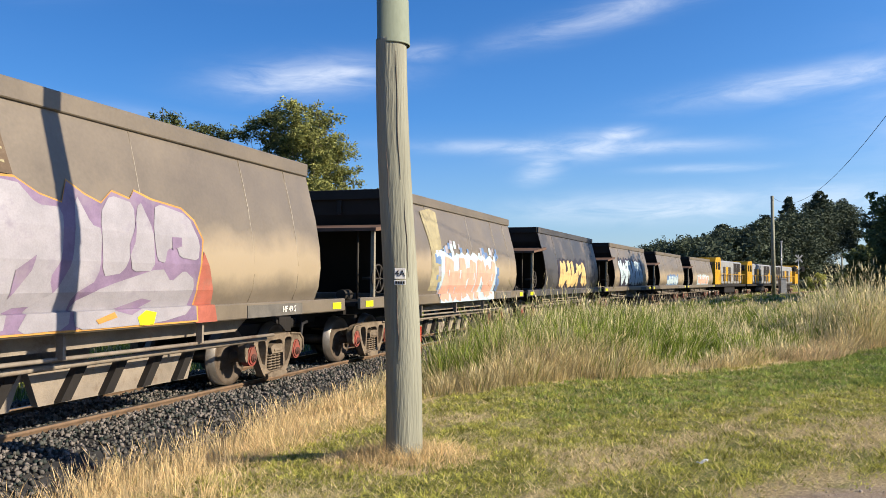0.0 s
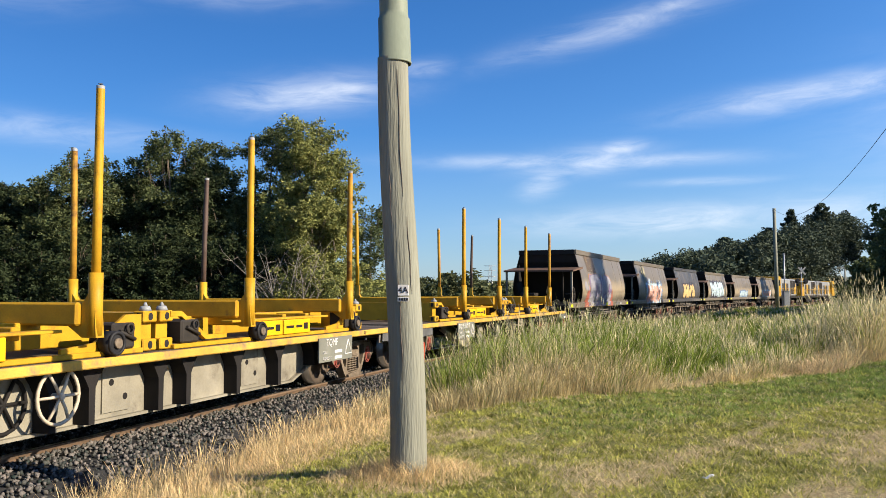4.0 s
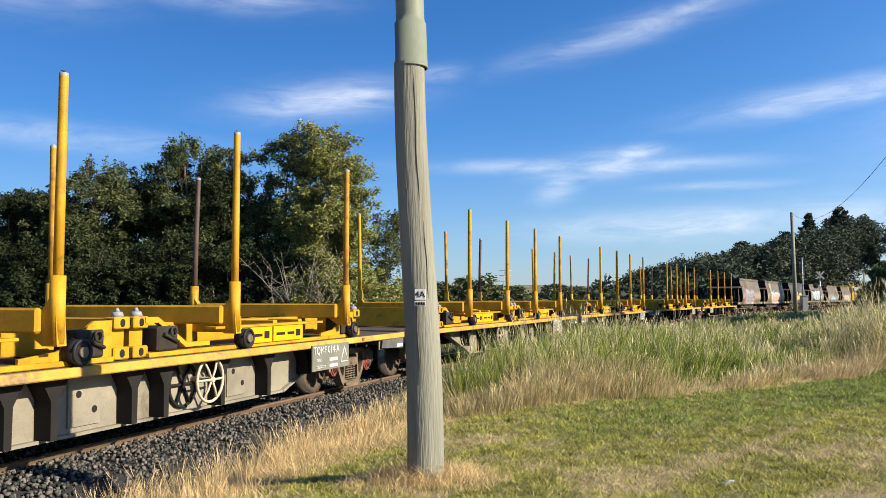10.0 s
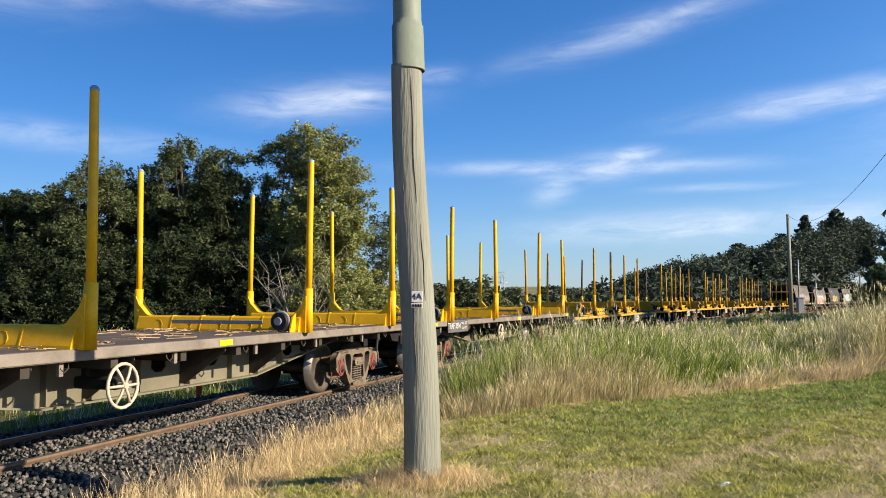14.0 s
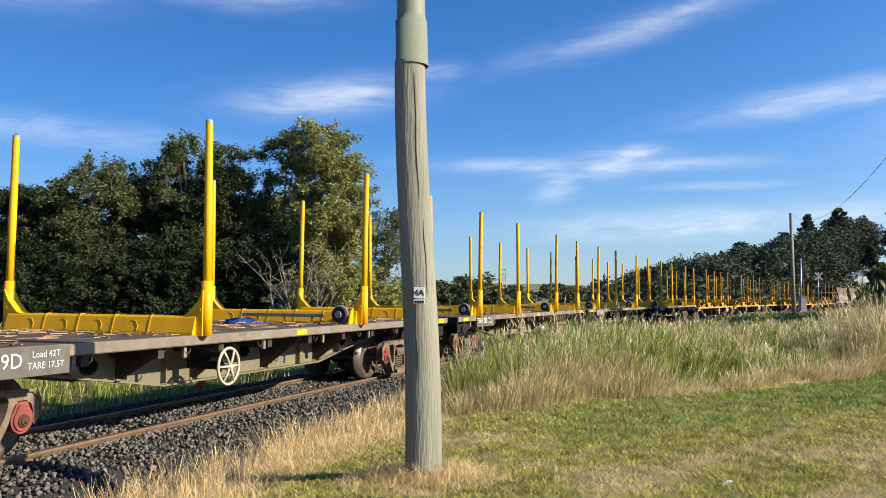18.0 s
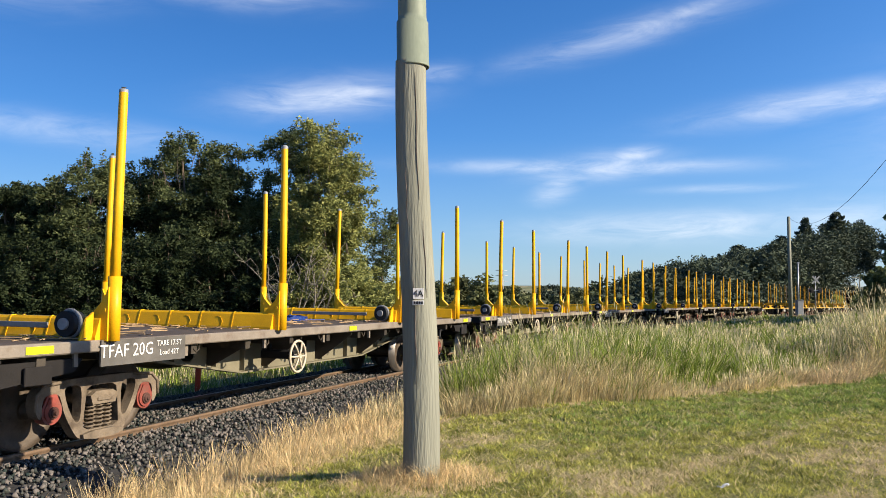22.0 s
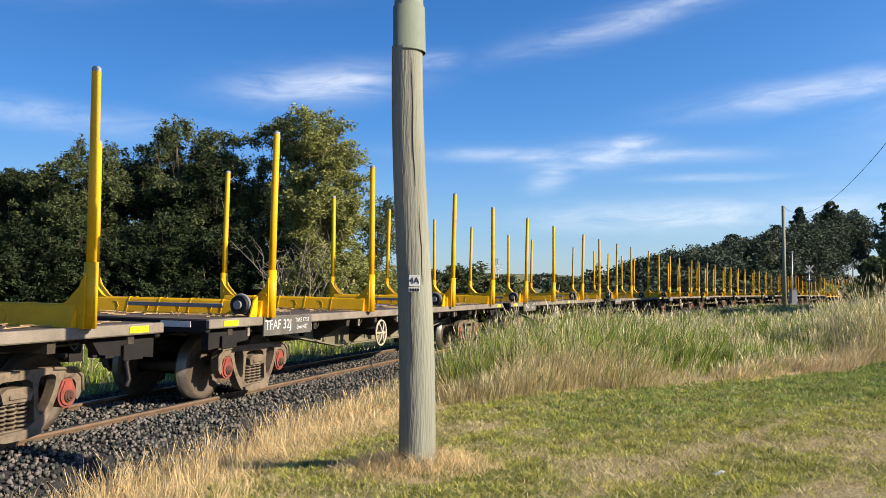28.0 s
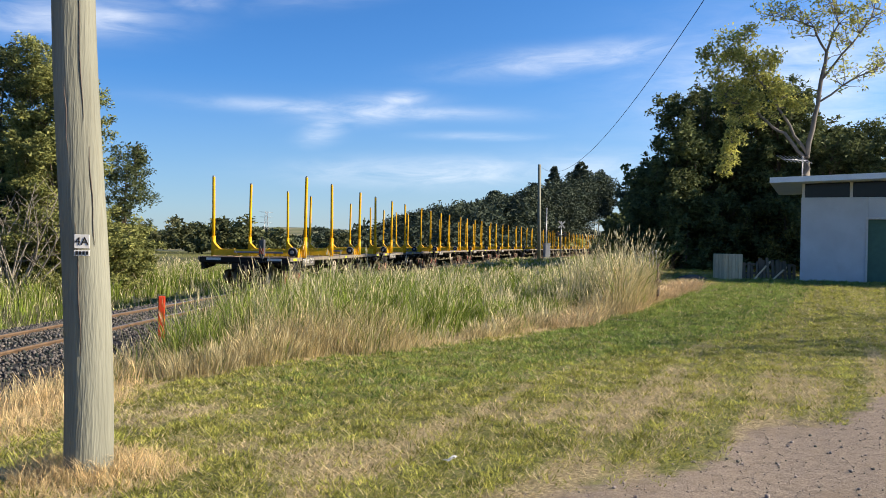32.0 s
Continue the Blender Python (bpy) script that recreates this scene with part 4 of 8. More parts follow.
    for sx in (-1, 1):
        bm = bmesh.new()
        box(bm, (sx * (half - 0.04), 0, zd - 0.08), (0.08, 2.66, 0.16), 0.015)
        box(bm, (sx * (half - 0.10), 0, zd - 0.24), (0.14, 0.75, 0.24), 0.02)
        for sy in (-1, 1):
            prism(bm, [(sx * (half - 0.08), 0.92), (sx * (half - 1.0), 0.92), (sx * (half - 0.9), 0.80), (sx * (half - 0.08), 0.72)], sy * 1.20, sy * 1.30)
            box(bm, (sx * (half - 0.45), sy * 1.33, 0.80), (0.30, 0.03, 0.16), 0.01)
        part("end_sill", bm, DARK, w, "dark steel headstock")
        for sy in (-1, 1):
            bm = bmesh.new()
            box(bm, (sx * (half - 0.42), sy * 1.374, zd - 0.055), (0.30, 0.008, 0.065), 0.0)
            part("marker", bm, REFLECT, w, "bright yellow reflective marker")
            bm = bmesh.new()
            box(bm, (sx * (half + 0.003), sy * 0.9, zd - 0.06), (0.008, 0.42, 0.07), 0.0)
            part("marker", bm, WHITE, w, "white reflective marker")
    for sy in (-1, 1):
        bm = bmesh.new()
        box(bm, (0.2, sy * 1.374, zd - 0.055), (0.26, 0.008, 0.065), 0.0)
        part("marker", bm, REFLECT, w, "bright yellow reflective marker")
    for k, x in enumerate(TFAF_N):
        bm = bmesh.new()
        def section(k):
            return [(x + u * k, zd + v * k) for u, v in ((-0.15, -0.02), (-0.145, 0.03), (-0.095, 0.19), (-0.075, 0.213), (0.075, 0.213), (0.095, 0.19), (0.145, 0.03), (0.15, -0.02))]
        prism(bm, section(1.0), -1.34, 1.34)
        for y in (-0.75, -0.25, 0.25, 0.75):
            prism(bm, section(1.035), y - 0.008, y + 0.008)
            tube(bm, [(x - 0.108, y + 0.25, zd + 0.15), (x - 0.110, y + 0.19, zd + 0.145), (x - 0.128, y + 0.15, zd + 0.09), (x - 0.143, y + 0.16, zd + 0.04)], 0.006, 5)
        b = part("log_bolster", bm, YELLOW, w, "yellow painted transverse log bolster")
        for sy in (-1, 1):
            bm = bmesh.new()
            prism(bm, [(sy * 1.42, zd - 0.01), (sy * 1.42, zd + 0.50), (sy * 1.375, zd + 0.41), (sy * 1.36, zd + 0.375), (sy * 1.22, zd + 0.235), (sy * 1.18, zd + 0.216), (sy * 1.08, zd + 0.19), (sy * 1.08, zd - 0.01)], x - 0.082, x + 0.082, "x")
            rod(bm, (x - 0.09, sy * 1.38, zd + 0.28), (x + 0.09, sy * 1.38, zd + 0.28), 0.02, seg=8)
            rod(bm, (x, sy * 1.42, zd - 0.01), (x, sy * 1.42, zd + 0.60), 0.063, seg=14)
            part("stake_socket", bm, YELLOW, b, "yellow fabricated stake socket")
            bm = stake_mesh(3.50, zd + 0.60, 0.048, sy * 0.02 * (1 if (k + sy) % 2 else -1))
            bmesh.ops.translate(bm, verts=bm.verts, vec=(x, sy * 1.42, 0))
            part("stake", mesh_of("stake", bm, YELLOW, GREYBOX), None, b, "upright yellow steel stake with a pale cap")
        if k in (0, 2):
            bm = bmesh.new()
            rod(bm, (x - 0.30, -1.12, zd + 0.15), (x - 0.15, -1.12, zd + 0.15), 0.12, seg=18)
            part("strap_winch", bm, BLACK, b, "black strap winch drum")
            bm = bmesh.new()
            ring_torus(bm, (x - 0.23, -1.12, zd + 0.15), "x", 0.125, 0.022, 20, 6)
            part("strap_roll", bm, STRAPGREY, b, "rolled grey webbing")
            bm = bmesh.new()
            rod(bm, (x - 0.33, -1.12, zd + 0.15), (x - 0.30, -1.12, zd + 0.15), 0.055, seg=12)
            part("winch_hub", bm, LOCO_G, b)
            bm = bmesh.new()
            prism(bm, [(x - 0.30, zd + 0.0), (x - 0.13, zd + 0.0), (x - 0.13, zd + 0.26), (x - 0.22, zd + 0.20)], -1.30, -1.28)
            part("winch_bracket", bm, YELLOW, b)
            bm = bmesh.new()
            box(bm, (x - 0.17, -0.05, zd + 0.13), (0.02, 1.5, 0.055), 0.004)
            part("strap", bm, STRAPGREY, b, "grey webbing strap")
    rnd = random.Random(4)
    bm = bmesh.new()
    for i in range(620):
        xx, yy = rnd.uniform(-half + 0.4, half - 0.4), rnd.uniform(-1.2, 1.2)
        if i % 2:
            xx = rnd.choice(TFAF_N) + rnd.choice((-1, 1)) * (0.14 + abs(rnd.gauss(0, 0.28)))
        box(bm, (xx, yy, zd + rnd.uniform(0.008, 0.03)), (rnd.uniform(0.05, 0.38), rnd.uniform(0.006, 0.022), 0.008), 0, Matrix.Rotation(rnd.uniform(0, 6.28), 4, "Z") @ Matrix.Rotation(rnd.uniform(-0.06, 0.06), 4, "Y"))
    tagged(part("bark_litter", bm, BARK, w, "loose strips of bark and splinters"), kind="stuff")
    bm = bmesh.new()
    box(bm, (-4.66, -1.38, 0.955), (1.26, 0.02, 0.245), 0.0)
    part("number_plate", bm, PLATE, w, "grey painted number board")
    part("handwheel", HANDWHEEL, None, w, "cream brake handwheel", pose(-1.58, -1.40, 0.70, 0, 0, 0))
    bm = bmesh.new()
    box(bm, (-1.58, -1.1, 0.72), (0.12, 0.5, 0.12), 0.02)
    box(bm, (-1.58, -0.95, 0.82), (0.06, 0.06, 0.3), 0.01)
    part("brake_bracket", bm, DARK, w)
    add_ends(w, half)
    for x in (-4.72, 4.9):
        add_bogie(w, x)
    return w


def board_text(w, text, tare, load):
    """White stencilled characters on the number board, on the side away from the trees."""
    lettering("lettering", text, 0.18, WHITE, w, pose(-4.93, -1.394, 0.965, 90, 0, 0), "white stencilled wagon code")
    lettering("lettering", tare, 0.08, WHITE, w, pose(-4.30, -1.394, 1.012, 90, 0, 0), "white stencilled weights")
    lettering("lettering", load, 0.08, WHITE, w, pose(-4.30, -1.394, 0.918, 90, 0, 0), "white stencilled weights")


# ---- flat wagon that carries two bolster frames ----
def build_frame_wagon(label):
    """Long flat wagon with a yellow edge, deep plate sills and two yellow log frames locked on it."""
    w = thing("bolster_frame_wagon", label, "railway wagon", group="flat wagons with yellow log frames")
    half, zd = 7.02, 0.91
    bm = bmesh.new()
    box(bm, (0, 0, zd - 0.025), (2 * half - 0.1, 2.6, 0.05), 0.008)
    part("deck", bm, DECK, w, "dark steel and timber deck")
    for sy in (-1, 1):
        bm = bmesh.new()
        box(bm, (0, sy * 1.355, zd - 0.045), (2 * half, 0.06, 0.09), 0.012)
        part("edge_rail", bm, DECK_EDGE, w, "scuffed yellow deck edge")
        bm = bmesh.new()
        y = sy * 1.02
        prism(bm, [(-4.9, 0.88), (-4.6, 0.72), (-3.2, 0.27), (3.2, 0.27), (4.6, 0.72), (4.9, 0.88)], y - 0.012, y + 0.012)
        prism(bm, [(-3.2, 0.24), (-3.2, 0.27), (3.2, 0.27), (3.2, 0.24)], y - 0.07, y + 0.07)
        prism(bm, [(-4.62, 0.70), (-4.60, 0.73), (-3.2, 0.27), (-3.22, 0.24)], y - 0.07, y + 0.07)
        prism(bm, [(4.62, 0.70), (3.22, 0.24), (3.2, 0.27), (4.60, 0.73)], y - 0.07, y + 0.07)
        prism(bm, [(-7.2, 0.84), (-7.2, 0.89), (7.2, 0.89), (7.2, 0.84)], y - 0.05, y + 0.05)
        part("web_plate", bm, SILL_Q, w, "grey plate girder side")
        for x in (-3.7, -2.6, -1.55, -1.05, 0.0, 0.5, 1.55, 2.6, 3.7):
            bm = bmesh.new()
            lo = 0.27 if abs(x) < 3.2 else 0.45
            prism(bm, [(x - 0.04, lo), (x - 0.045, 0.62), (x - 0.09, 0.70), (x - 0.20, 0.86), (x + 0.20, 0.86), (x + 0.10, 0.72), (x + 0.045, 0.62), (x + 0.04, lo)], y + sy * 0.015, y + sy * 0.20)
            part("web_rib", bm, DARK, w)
        for x in (-0.5, 2.1):
            bm = bmesh.new()
            box(bm, (x, y + sy * 0.02, 0.55), (0.42, 0.02, 0.46), 0.0)
            part("access_panel", bm, SILL_Q, w)
            bm = bmesh.new()
            rod(bm, (x - 0.08, y + sy * 0.028, 0.62), (x - 0.08, y + sy * 0.034, 0.62), 0.035, seg=14)
            part("access_hole", bm, DARK, w)
            bm = bmesh.new()
            rod(bm, (x + 0.13, y + sy * 0.028, 0.46), (x + 0.13, y + sy * 0.034, 0.46), 0.035, seg=14)
            part("access_hole", bm, DARK, w)
    bm = bmesh.new()
    box(bm, (0, 0, 0.74), (2 * half - 0.4, 0.36, 0.26), 0.02)
    box(bm, (-0.8, 0.3, 0.55), (0.9, 0.34, 0.30), 0.05)
    part("centre_sill", bm, DARK, w)
    for sx in (-1, 1):
        bm = bmesh.new()
        box(bm, (sx * (half - 0.04), 0, zd - 0.13), (0.08, 2.66, 0.2), 0.015)
        for sy in (-1, 1):
            box(bm, (sx * (half - 0.55), sy * 1.30, zd - 0.18), (0.9, 0.03, 0.16), 0.01)
        part("end_sill", bm, SILL, w)
        for sy in (-1, 1):
            bm = bmesh.new()
            prism(bm, [(sx * half, zd - 0.094), (sx * (half - 0.95), zd - 0.094), (sx * (half - 0.98), zd - 0.23), (sx * half, zd - 0.27)], sy * 1.345, sy * 1.36)
            part("corner_plate", bm, GREYPLATE, w, "bare grey steel corner plate")
            bm = bmesh.new()
            box(bm, (sx * (half - 0.18), sy * 1.366, zd - 0.215), (0.28, 0.008, 0.055), 0.0)
            part("marker", bm, WHITE, w, "pale reflective marker")
    for x in (-5.77, 5.77):
        add_bogie(w, x)
    part("handwheel", HANDWHEEL_Q, None, w, "cream brake handwheel", pose(-1.55, -1.28, 0.60))
    bm = bmesh.new()
    ring_torus(bm, (-1.95, -1.06, 0.56), "y", 0.25, 0.02, 18, 5)
    for k in range(3):
        a = math.pi * k / 3
        rod(bm, (-1.95 - 0.25 * math.cos(a), -1.06, 0.56 - 0.25 * math.sin(a)), (-1.95 + 0.25 * math.cos(a), -1.06, 0.56 + 0.25 * math.sin(a)), 0.018, seg=5)
    part("chain_wheel", bm, DARK, w, "dark spoked brake wheel")
    add_ends(w, half)
    bm = bmesh.new()
    box(bm, (4.02, -1.40, 0.68), (1.18, 0.02, 0.36), 0.0)
    part("number_plate", bm, PLATE_Q, w, "grey number board")
    # two frames
    for c in (-2.87, 2.65):
        f = part("log_frame", frame_body(c, zd), YELLOW_OLD, w, "yellow steel log frame with worn paint")
        for sx in (-1, 1):
            x = c + sx * 2.62 + 0.05
            bm = bmesh.new()
            prism(bm, [(x - 0.10, zd + 0.03), (x - 0.10, zd + 0.41), (x + 0.10, zd + 0.41), (x + 0.10, zd + 0.03)], -1.15, 1.15)
            part("end_beam", bm, YELLOW_OLD, f, "deep yellow end beam")
            for sy in (-1, 1):
                for z in (zd + 0.072, zd + 0.37):
                    bm = bmesh.new()
                    box(bm, (x, sy * 1.15, z), (0.225, 0.14, 0.12), 0.012)
                    casting = part("corner_casting", bm, YELLOW_OLD, w)
                    bm = bmesh.new()
                    prism(bm, [(x + u, z + v) for u, v in rounded([(-0.035, -0.04), (0.035, -0.04), (0.035, 0.04), (-0.035, 0.04)], 1)], sy * 1.218, sy * 1.223)
                    part("casting_hole", bm, BLACK, casting)
                    bm = bmesh.new()
                    prism(bm, [(sy * 1.15 + u, z + v) for u, v in rounded([(-0.03, -0.04), (0.03, -0.04), (0.03, 0.04), (-0.03, 0.04)], 1)], x + sx * 0.111, x + sx * 0.115, "x")
                    part("casting_hole", bm, BLACK, casting)
                    bm = bmesh.new()
                    prism(bm, [(sy * 1.15 + u, z + v) for u, v in rounded([(-0.03, -0.04), (0.03, -0.04), (0.03, 0.04), (-0.03, 0.04)], 1)], x - sx * 0.115, x - sx * 0.111, "x")
                    part("casting_hole", bm, BLACK, casting)
                bm = bmesh.new()
                rod(bm, (x, sy * 1.15, zd + 0.43), (x, sy * 1.15, zd + 0.48), 0.07, 0.05, seg=10)
                rod(bm, (x, sy * 1.15, zd + 0.48), (x, sy * 1.15, zd + 0.52), 0.03, 0.01, seg=8)
                part("twist_lock", bm, GREYBOX, f)
        for sx in (-1, 1):
            x = c + ((1.67, -1.2) if c < 0 else (1.95, -1.1))[0 if sx > 0 else 1]
            bm = bmesh.new()
            box(bm, (x, 0, zd + 0.42), (0.24, 2.5, 0.22), 0.02)
            part("cross_beam", bm, YELLOW_OLD, f)
            for sy in (-1, 1):
                bm = bmesh.new()
                prism(bm, [(sy * 1.26, zd + 0.2), (sy * 1.42, zd + 0.2), (sy * 1.38, zd + 0.70), (sy * 1.30, zd + 0.58), (sy * 1.20, zd + 0.44), (sy * 1.02, zd + 0.36)], x - 0.055, x + 0.055, "x")
                rod(bm, (x, sy * 1.36, zd + 0.22), (x, sy * 1.36, zd + 0.81), 0.067, seg=14)
                part("stake_socket", bm, YELLOW_OLD, f, "yellow fabricated stake socket")
                q = rnd_lean.uniform(-0.05, 0.05)
                bm = stake_mesh(3.52, zd + 0.80, 0.045, q)
                bmesh.ops.translate(bm, verts=bm.verts, vec=(x, sy * 1.36, 0))
                part("stake", mesh_of("stake", bm, (STAKE_RUST, YELLOW_OLD, STAKE_GALV)[rnd_lean.choice((0, 0, 0, 1, 1, 2))], GREYBOX), None, f, "upright steel stake, paint worn to rust")
            bm = bmesh.new()
            rod(bm, (x + 0.30, -1.37, zd + 0.13), (x + 0.30, -1.24, zd + 0.13), 0.12, seg=18)
            ring_torus(bm, (x + 0.30, -1.37, zd + 0.13), "y", 0.105, 0.02, 18, 5)
            part("strap_winch", bm, BLACK, f, "black strap winch drum")
            bm = bmesh.new()
            rod(bm, (x + 0.30, -1.40, zd + 0.13), (x + 0.30, -1.36, zd + 0.13), 0.05, seg=12)
            part("winch_hub", bm, BOGIE, f)
        for sx in (-1, 1):
            for sy in (-1, 1):
                x = c + sx * 2.2
                bm = bmesh.new()
                box(bm, (x, sy * 1.12, zd + 0.19), (0.34, 0.30, 0.26), 0.02)
                rod(bm, (x - 0.1, sy * 1.29, zd + 0.24), (x + 0.14, sy * 1.29, zd + 0.15), 0.02, seg=6)
                ring_torus(bm, (x + 0.05, sy * 1.30, zd + 0.26), "y", 0.05, 0.014, 10, 5)
                part("chain_box", bm, GRIME, w, "grimy chain box")
                bm = bmesh.new()
                if sx > 0:
                    prism(bm, [(x + 0.32, zd + 0.40), (x + 0.08, zd + 0.40), (x - 0.36, zd + 0.14), (x - 0.80, zd + 0.10), (x - 0.80, zd + 0.05), (x + 0.32, zd + 0.05)], sy * 1.19, sy * 1.22)
                else:
                    prism(bm, [(x - 0.32, zd + 0.42), (x - 0.12, zd + 0.42), (x + 0.38, zd + 0.13), (x + 0.80, zd + 0.13), (x + 0.80, zd + 0.08), (x + 0.36, zd + 0.08), (x - 0.12, zd + 0.36), (x - 0.32, zd + 0.36)], sy * 1.17, sy * 1.23)
                part("brace", bm, YELLOW_OLD, w, "yellow end plate and brace")
        for sy in (-1, 1):
            for dx in (-0.50, 0.32):
                bm = bmesh.new()
                box(bm, (c + dx, sy * 1.27, zd + 0.15), (0.78, 0.05, 0.20), 0.008)
                board = part("name_board", bm, YELLOW, w, "yellow board with dark marks")
                for q, wd in ((-0.22, 0.22), (0.05, 0.18), (0.25, 0.12)):
                    bm = bmesh.new()
                    box(bm, (c + dx + q, sy * 1.2965, zd + 0.15), (wd, 0.004, 0.035 if q < 0.2 else 0.09), 0)
                    part("board_mark", bm, DARK, board)
    for sy in (-1, 1):
        lettering("lettering", "KP", 0.085, STAKE_GALV, w, pose(5.2, -1.388, zd - 0.045, 90, 0, 0), "dark stencilled letters")
        break
    return w


def frame_body(c, zd):
    """Long members, name board beams, sloped plates and the tangle of chain at the inner end."""
    bm = bmesh.new()
    for sy in (-1, 1):
        box(bm, (c, sy * 0.50, zd + 0.20), (5.0, 0.20, 0.26), 0.01)
        box(bm, (c, sy * 1.22, zd + 0.03), (5.0, 0.10, 0.05), 0.008)
        box(bm, (c, sy * 1.20, zd + 0.27), (2.7, 0.16, 0.03), 0.005)
    for x in (-1.9, -0.8, 0.3, 1.0):
        box(bm, (c + x, 0, zd + 0.26), (0.10, 2.2, 0.12), 0.01)
    return bm


rnd_lean = random.Random(11)


# ---- hopper wagon ----
HOP_PROFILE = [(1.10, 3.22), (1.12, 3.05), (1.20, 2.75), (1.31, 2.35), (1.385, 1.95), (1.405, 1.65), (1.375, 1.36), (1.30, 1.17)]


def hop_y(z):
    zs = [p[1] for p in HOP_PROFILE][::-1]
    return float(np.interp(z, zs, [p[0] for p in HOP_PROFILE][::-1]))


def build_hopper(label, body_mat):
    """Bulk hopper: curved sides, near black sloping ends, end canopy, discharge chutes."""
    w = thing("hopper_wagon", label, "railway wagon", group="bulk hopper wagons")
    x0, x1 = -3.84, 4.68
    bm = bmesh.new()
    nx = 12
    for sy in (-1, 1):
        rows = []
        for i in range(nx + 1):
            x = x0 + (x1 - x0) * i / nx
            zs = np.interp(np.linspace(0, 1, 15), np.linspace(0, 1, len(HOP_PROFILE)), [p[1] for p in HOP_PROFILE])
            rows.append([bm.verts.new((x, sy * (hop_y(z) + 0.006 * math.sin(x * 3.1 + z * 2) * math.sin(x * 7)), z)) for z in zs])
        for a, b in zip(rows, rows[1:]):
            for k in range(14):
                bm.faces.new((a[k], b[k], b[k + 1], a[k + 1])).smooth = True
    part("hopper_side", bm, body_mat, w, "curved steel body sides, dusty brown grey")
    # welded seams down the sides
    for sy in (-1, 1):
        for x in (-2.15, 0.6, 2.75, 3.95):
            bm = bmesh.new()
            tube(bm, [(x + 0.012 * math.sin(z * 5), sy * (hop_y(z) - 0.004), z) for z in np.linspace(3.04, 1.2, 12)], 0.012, 5)
            part("seam", bm, body_mat, w)
    for sy in (-1, 1):
        bm = bmesh.new()
        box(bm, ((x0 + x1) / 2, sy * 1.135, 3.13), (x1 - x0 + 0.02, 0.05, 0.19), 0.012)
        part("top_rail", bm, body_mat, w)
        bm = bmesh.new()
        box(bm, (0.0, sy * 1.33, 1.08), (11.36, 0.07, 0.20), 0.015)
        part("side_sill", bm, body_mat, w)
        bm = bmesh.new()
        prism(bm, [(-3.2, 0.97), (-2.9, 0.80), (2.9, 0.80), (3.2, 0.97)], sy * 0.95, sy * 1.05)
        for x in (-2.6, -0.4, 1.8):
            box(bm, (x, sy * 1.25, 0.86), (0.04, 0.08, 0.24), 0)
        rod(bm, (-3.6, sy * 1.22, 0.76), (3.6, sy * 1.22, 0.72), 0.022, seg=8)
        rod(bm, (-3.6, sy * 1.10, 0.66), (3.6, sy * 1.10, 0.66), 0.03, seg=8)
        part("side_gear", bm, SILL, w, "air cylinders and door linkage")
        for c in (-1.75, 1.0):
            bm = bmesh.new()
            prism(bm, [(c - 1.35, 0.62), (c + 1.35, 0.62), (c + 1.2, 0.26), (c - 1.2, 0.26)], sy * 0.74, sy * 0.82)
            part("discharge_door", bm, SILL, w, "brown bottom discharge door")
            for k in range(4):
                bm = bmesh.new()
                x = c - 1.0 + k * 0.62
                prism(bm, [(x, 0.28), (x + 0.14, 0.28), (x + 0.36, 0.60), (x + 0.22, 0.60)], sy * 0.82, sy * 0.90)
                part("door_rib", bm, DARK, w)
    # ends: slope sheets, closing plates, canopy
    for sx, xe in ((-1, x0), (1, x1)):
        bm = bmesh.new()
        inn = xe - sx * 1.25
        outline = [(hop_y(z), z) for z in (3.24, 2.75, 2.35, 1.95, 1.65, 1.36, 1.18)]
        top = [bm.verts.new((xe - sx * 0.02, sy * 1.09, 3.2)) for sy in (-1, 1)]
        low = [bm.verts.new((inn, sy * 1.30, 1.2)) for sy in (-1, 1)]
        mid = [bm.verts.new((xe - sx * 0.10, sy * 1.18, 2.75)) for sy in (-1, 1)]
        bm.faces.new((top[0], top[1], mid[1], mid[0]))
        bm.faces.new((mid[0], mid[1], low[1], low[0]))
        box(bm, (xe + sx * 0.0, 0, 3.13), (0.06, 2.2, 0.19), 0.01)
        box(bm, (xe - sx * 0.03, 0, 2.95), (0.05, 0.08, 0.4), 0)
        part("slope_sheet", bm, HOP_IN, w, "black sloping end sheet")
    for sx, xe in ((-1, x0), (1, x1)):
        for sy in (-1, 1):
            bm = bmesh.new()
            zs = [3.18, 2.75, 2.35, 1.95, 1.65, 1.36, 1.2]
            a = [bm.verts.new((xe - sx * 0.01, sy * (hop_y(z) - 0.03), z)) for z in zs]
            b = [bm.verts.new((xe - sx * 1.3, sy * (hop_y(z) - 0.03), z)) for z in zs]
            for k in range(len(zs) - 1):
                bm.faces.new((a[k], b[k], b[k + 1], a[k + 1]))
            part("end_lining", bm, HOP_IN, w, "near black inside of the end")
    bm = bmesh.new()
    prism(bm, [(x0 + 0.25, 2.56), (-5.1, 2.40), (-5.1, 2.34), (x0 + 0.25, 2.48)], -1.36, 1.36)
    part("canopy", bm, RUSTROOF, w, "rust brown end canopy")
    for sy in (-1, 1):
        bm = bmesh.new()
        box(bm, (-5.0, sy * 1.27, 1.75), (0.07, 0.07, 1.24), 0.005)
        part("canopy_post", bm, SILL_Q, w)
    bm = bmesh.new()
    box(bm, (-4.8, 0, 1.09), (1.7, 2.4, 0.03), 0.005)
    box(bm, (5.15, 0, 1.07), (1.05, 2.4, 0.06), 0.01)
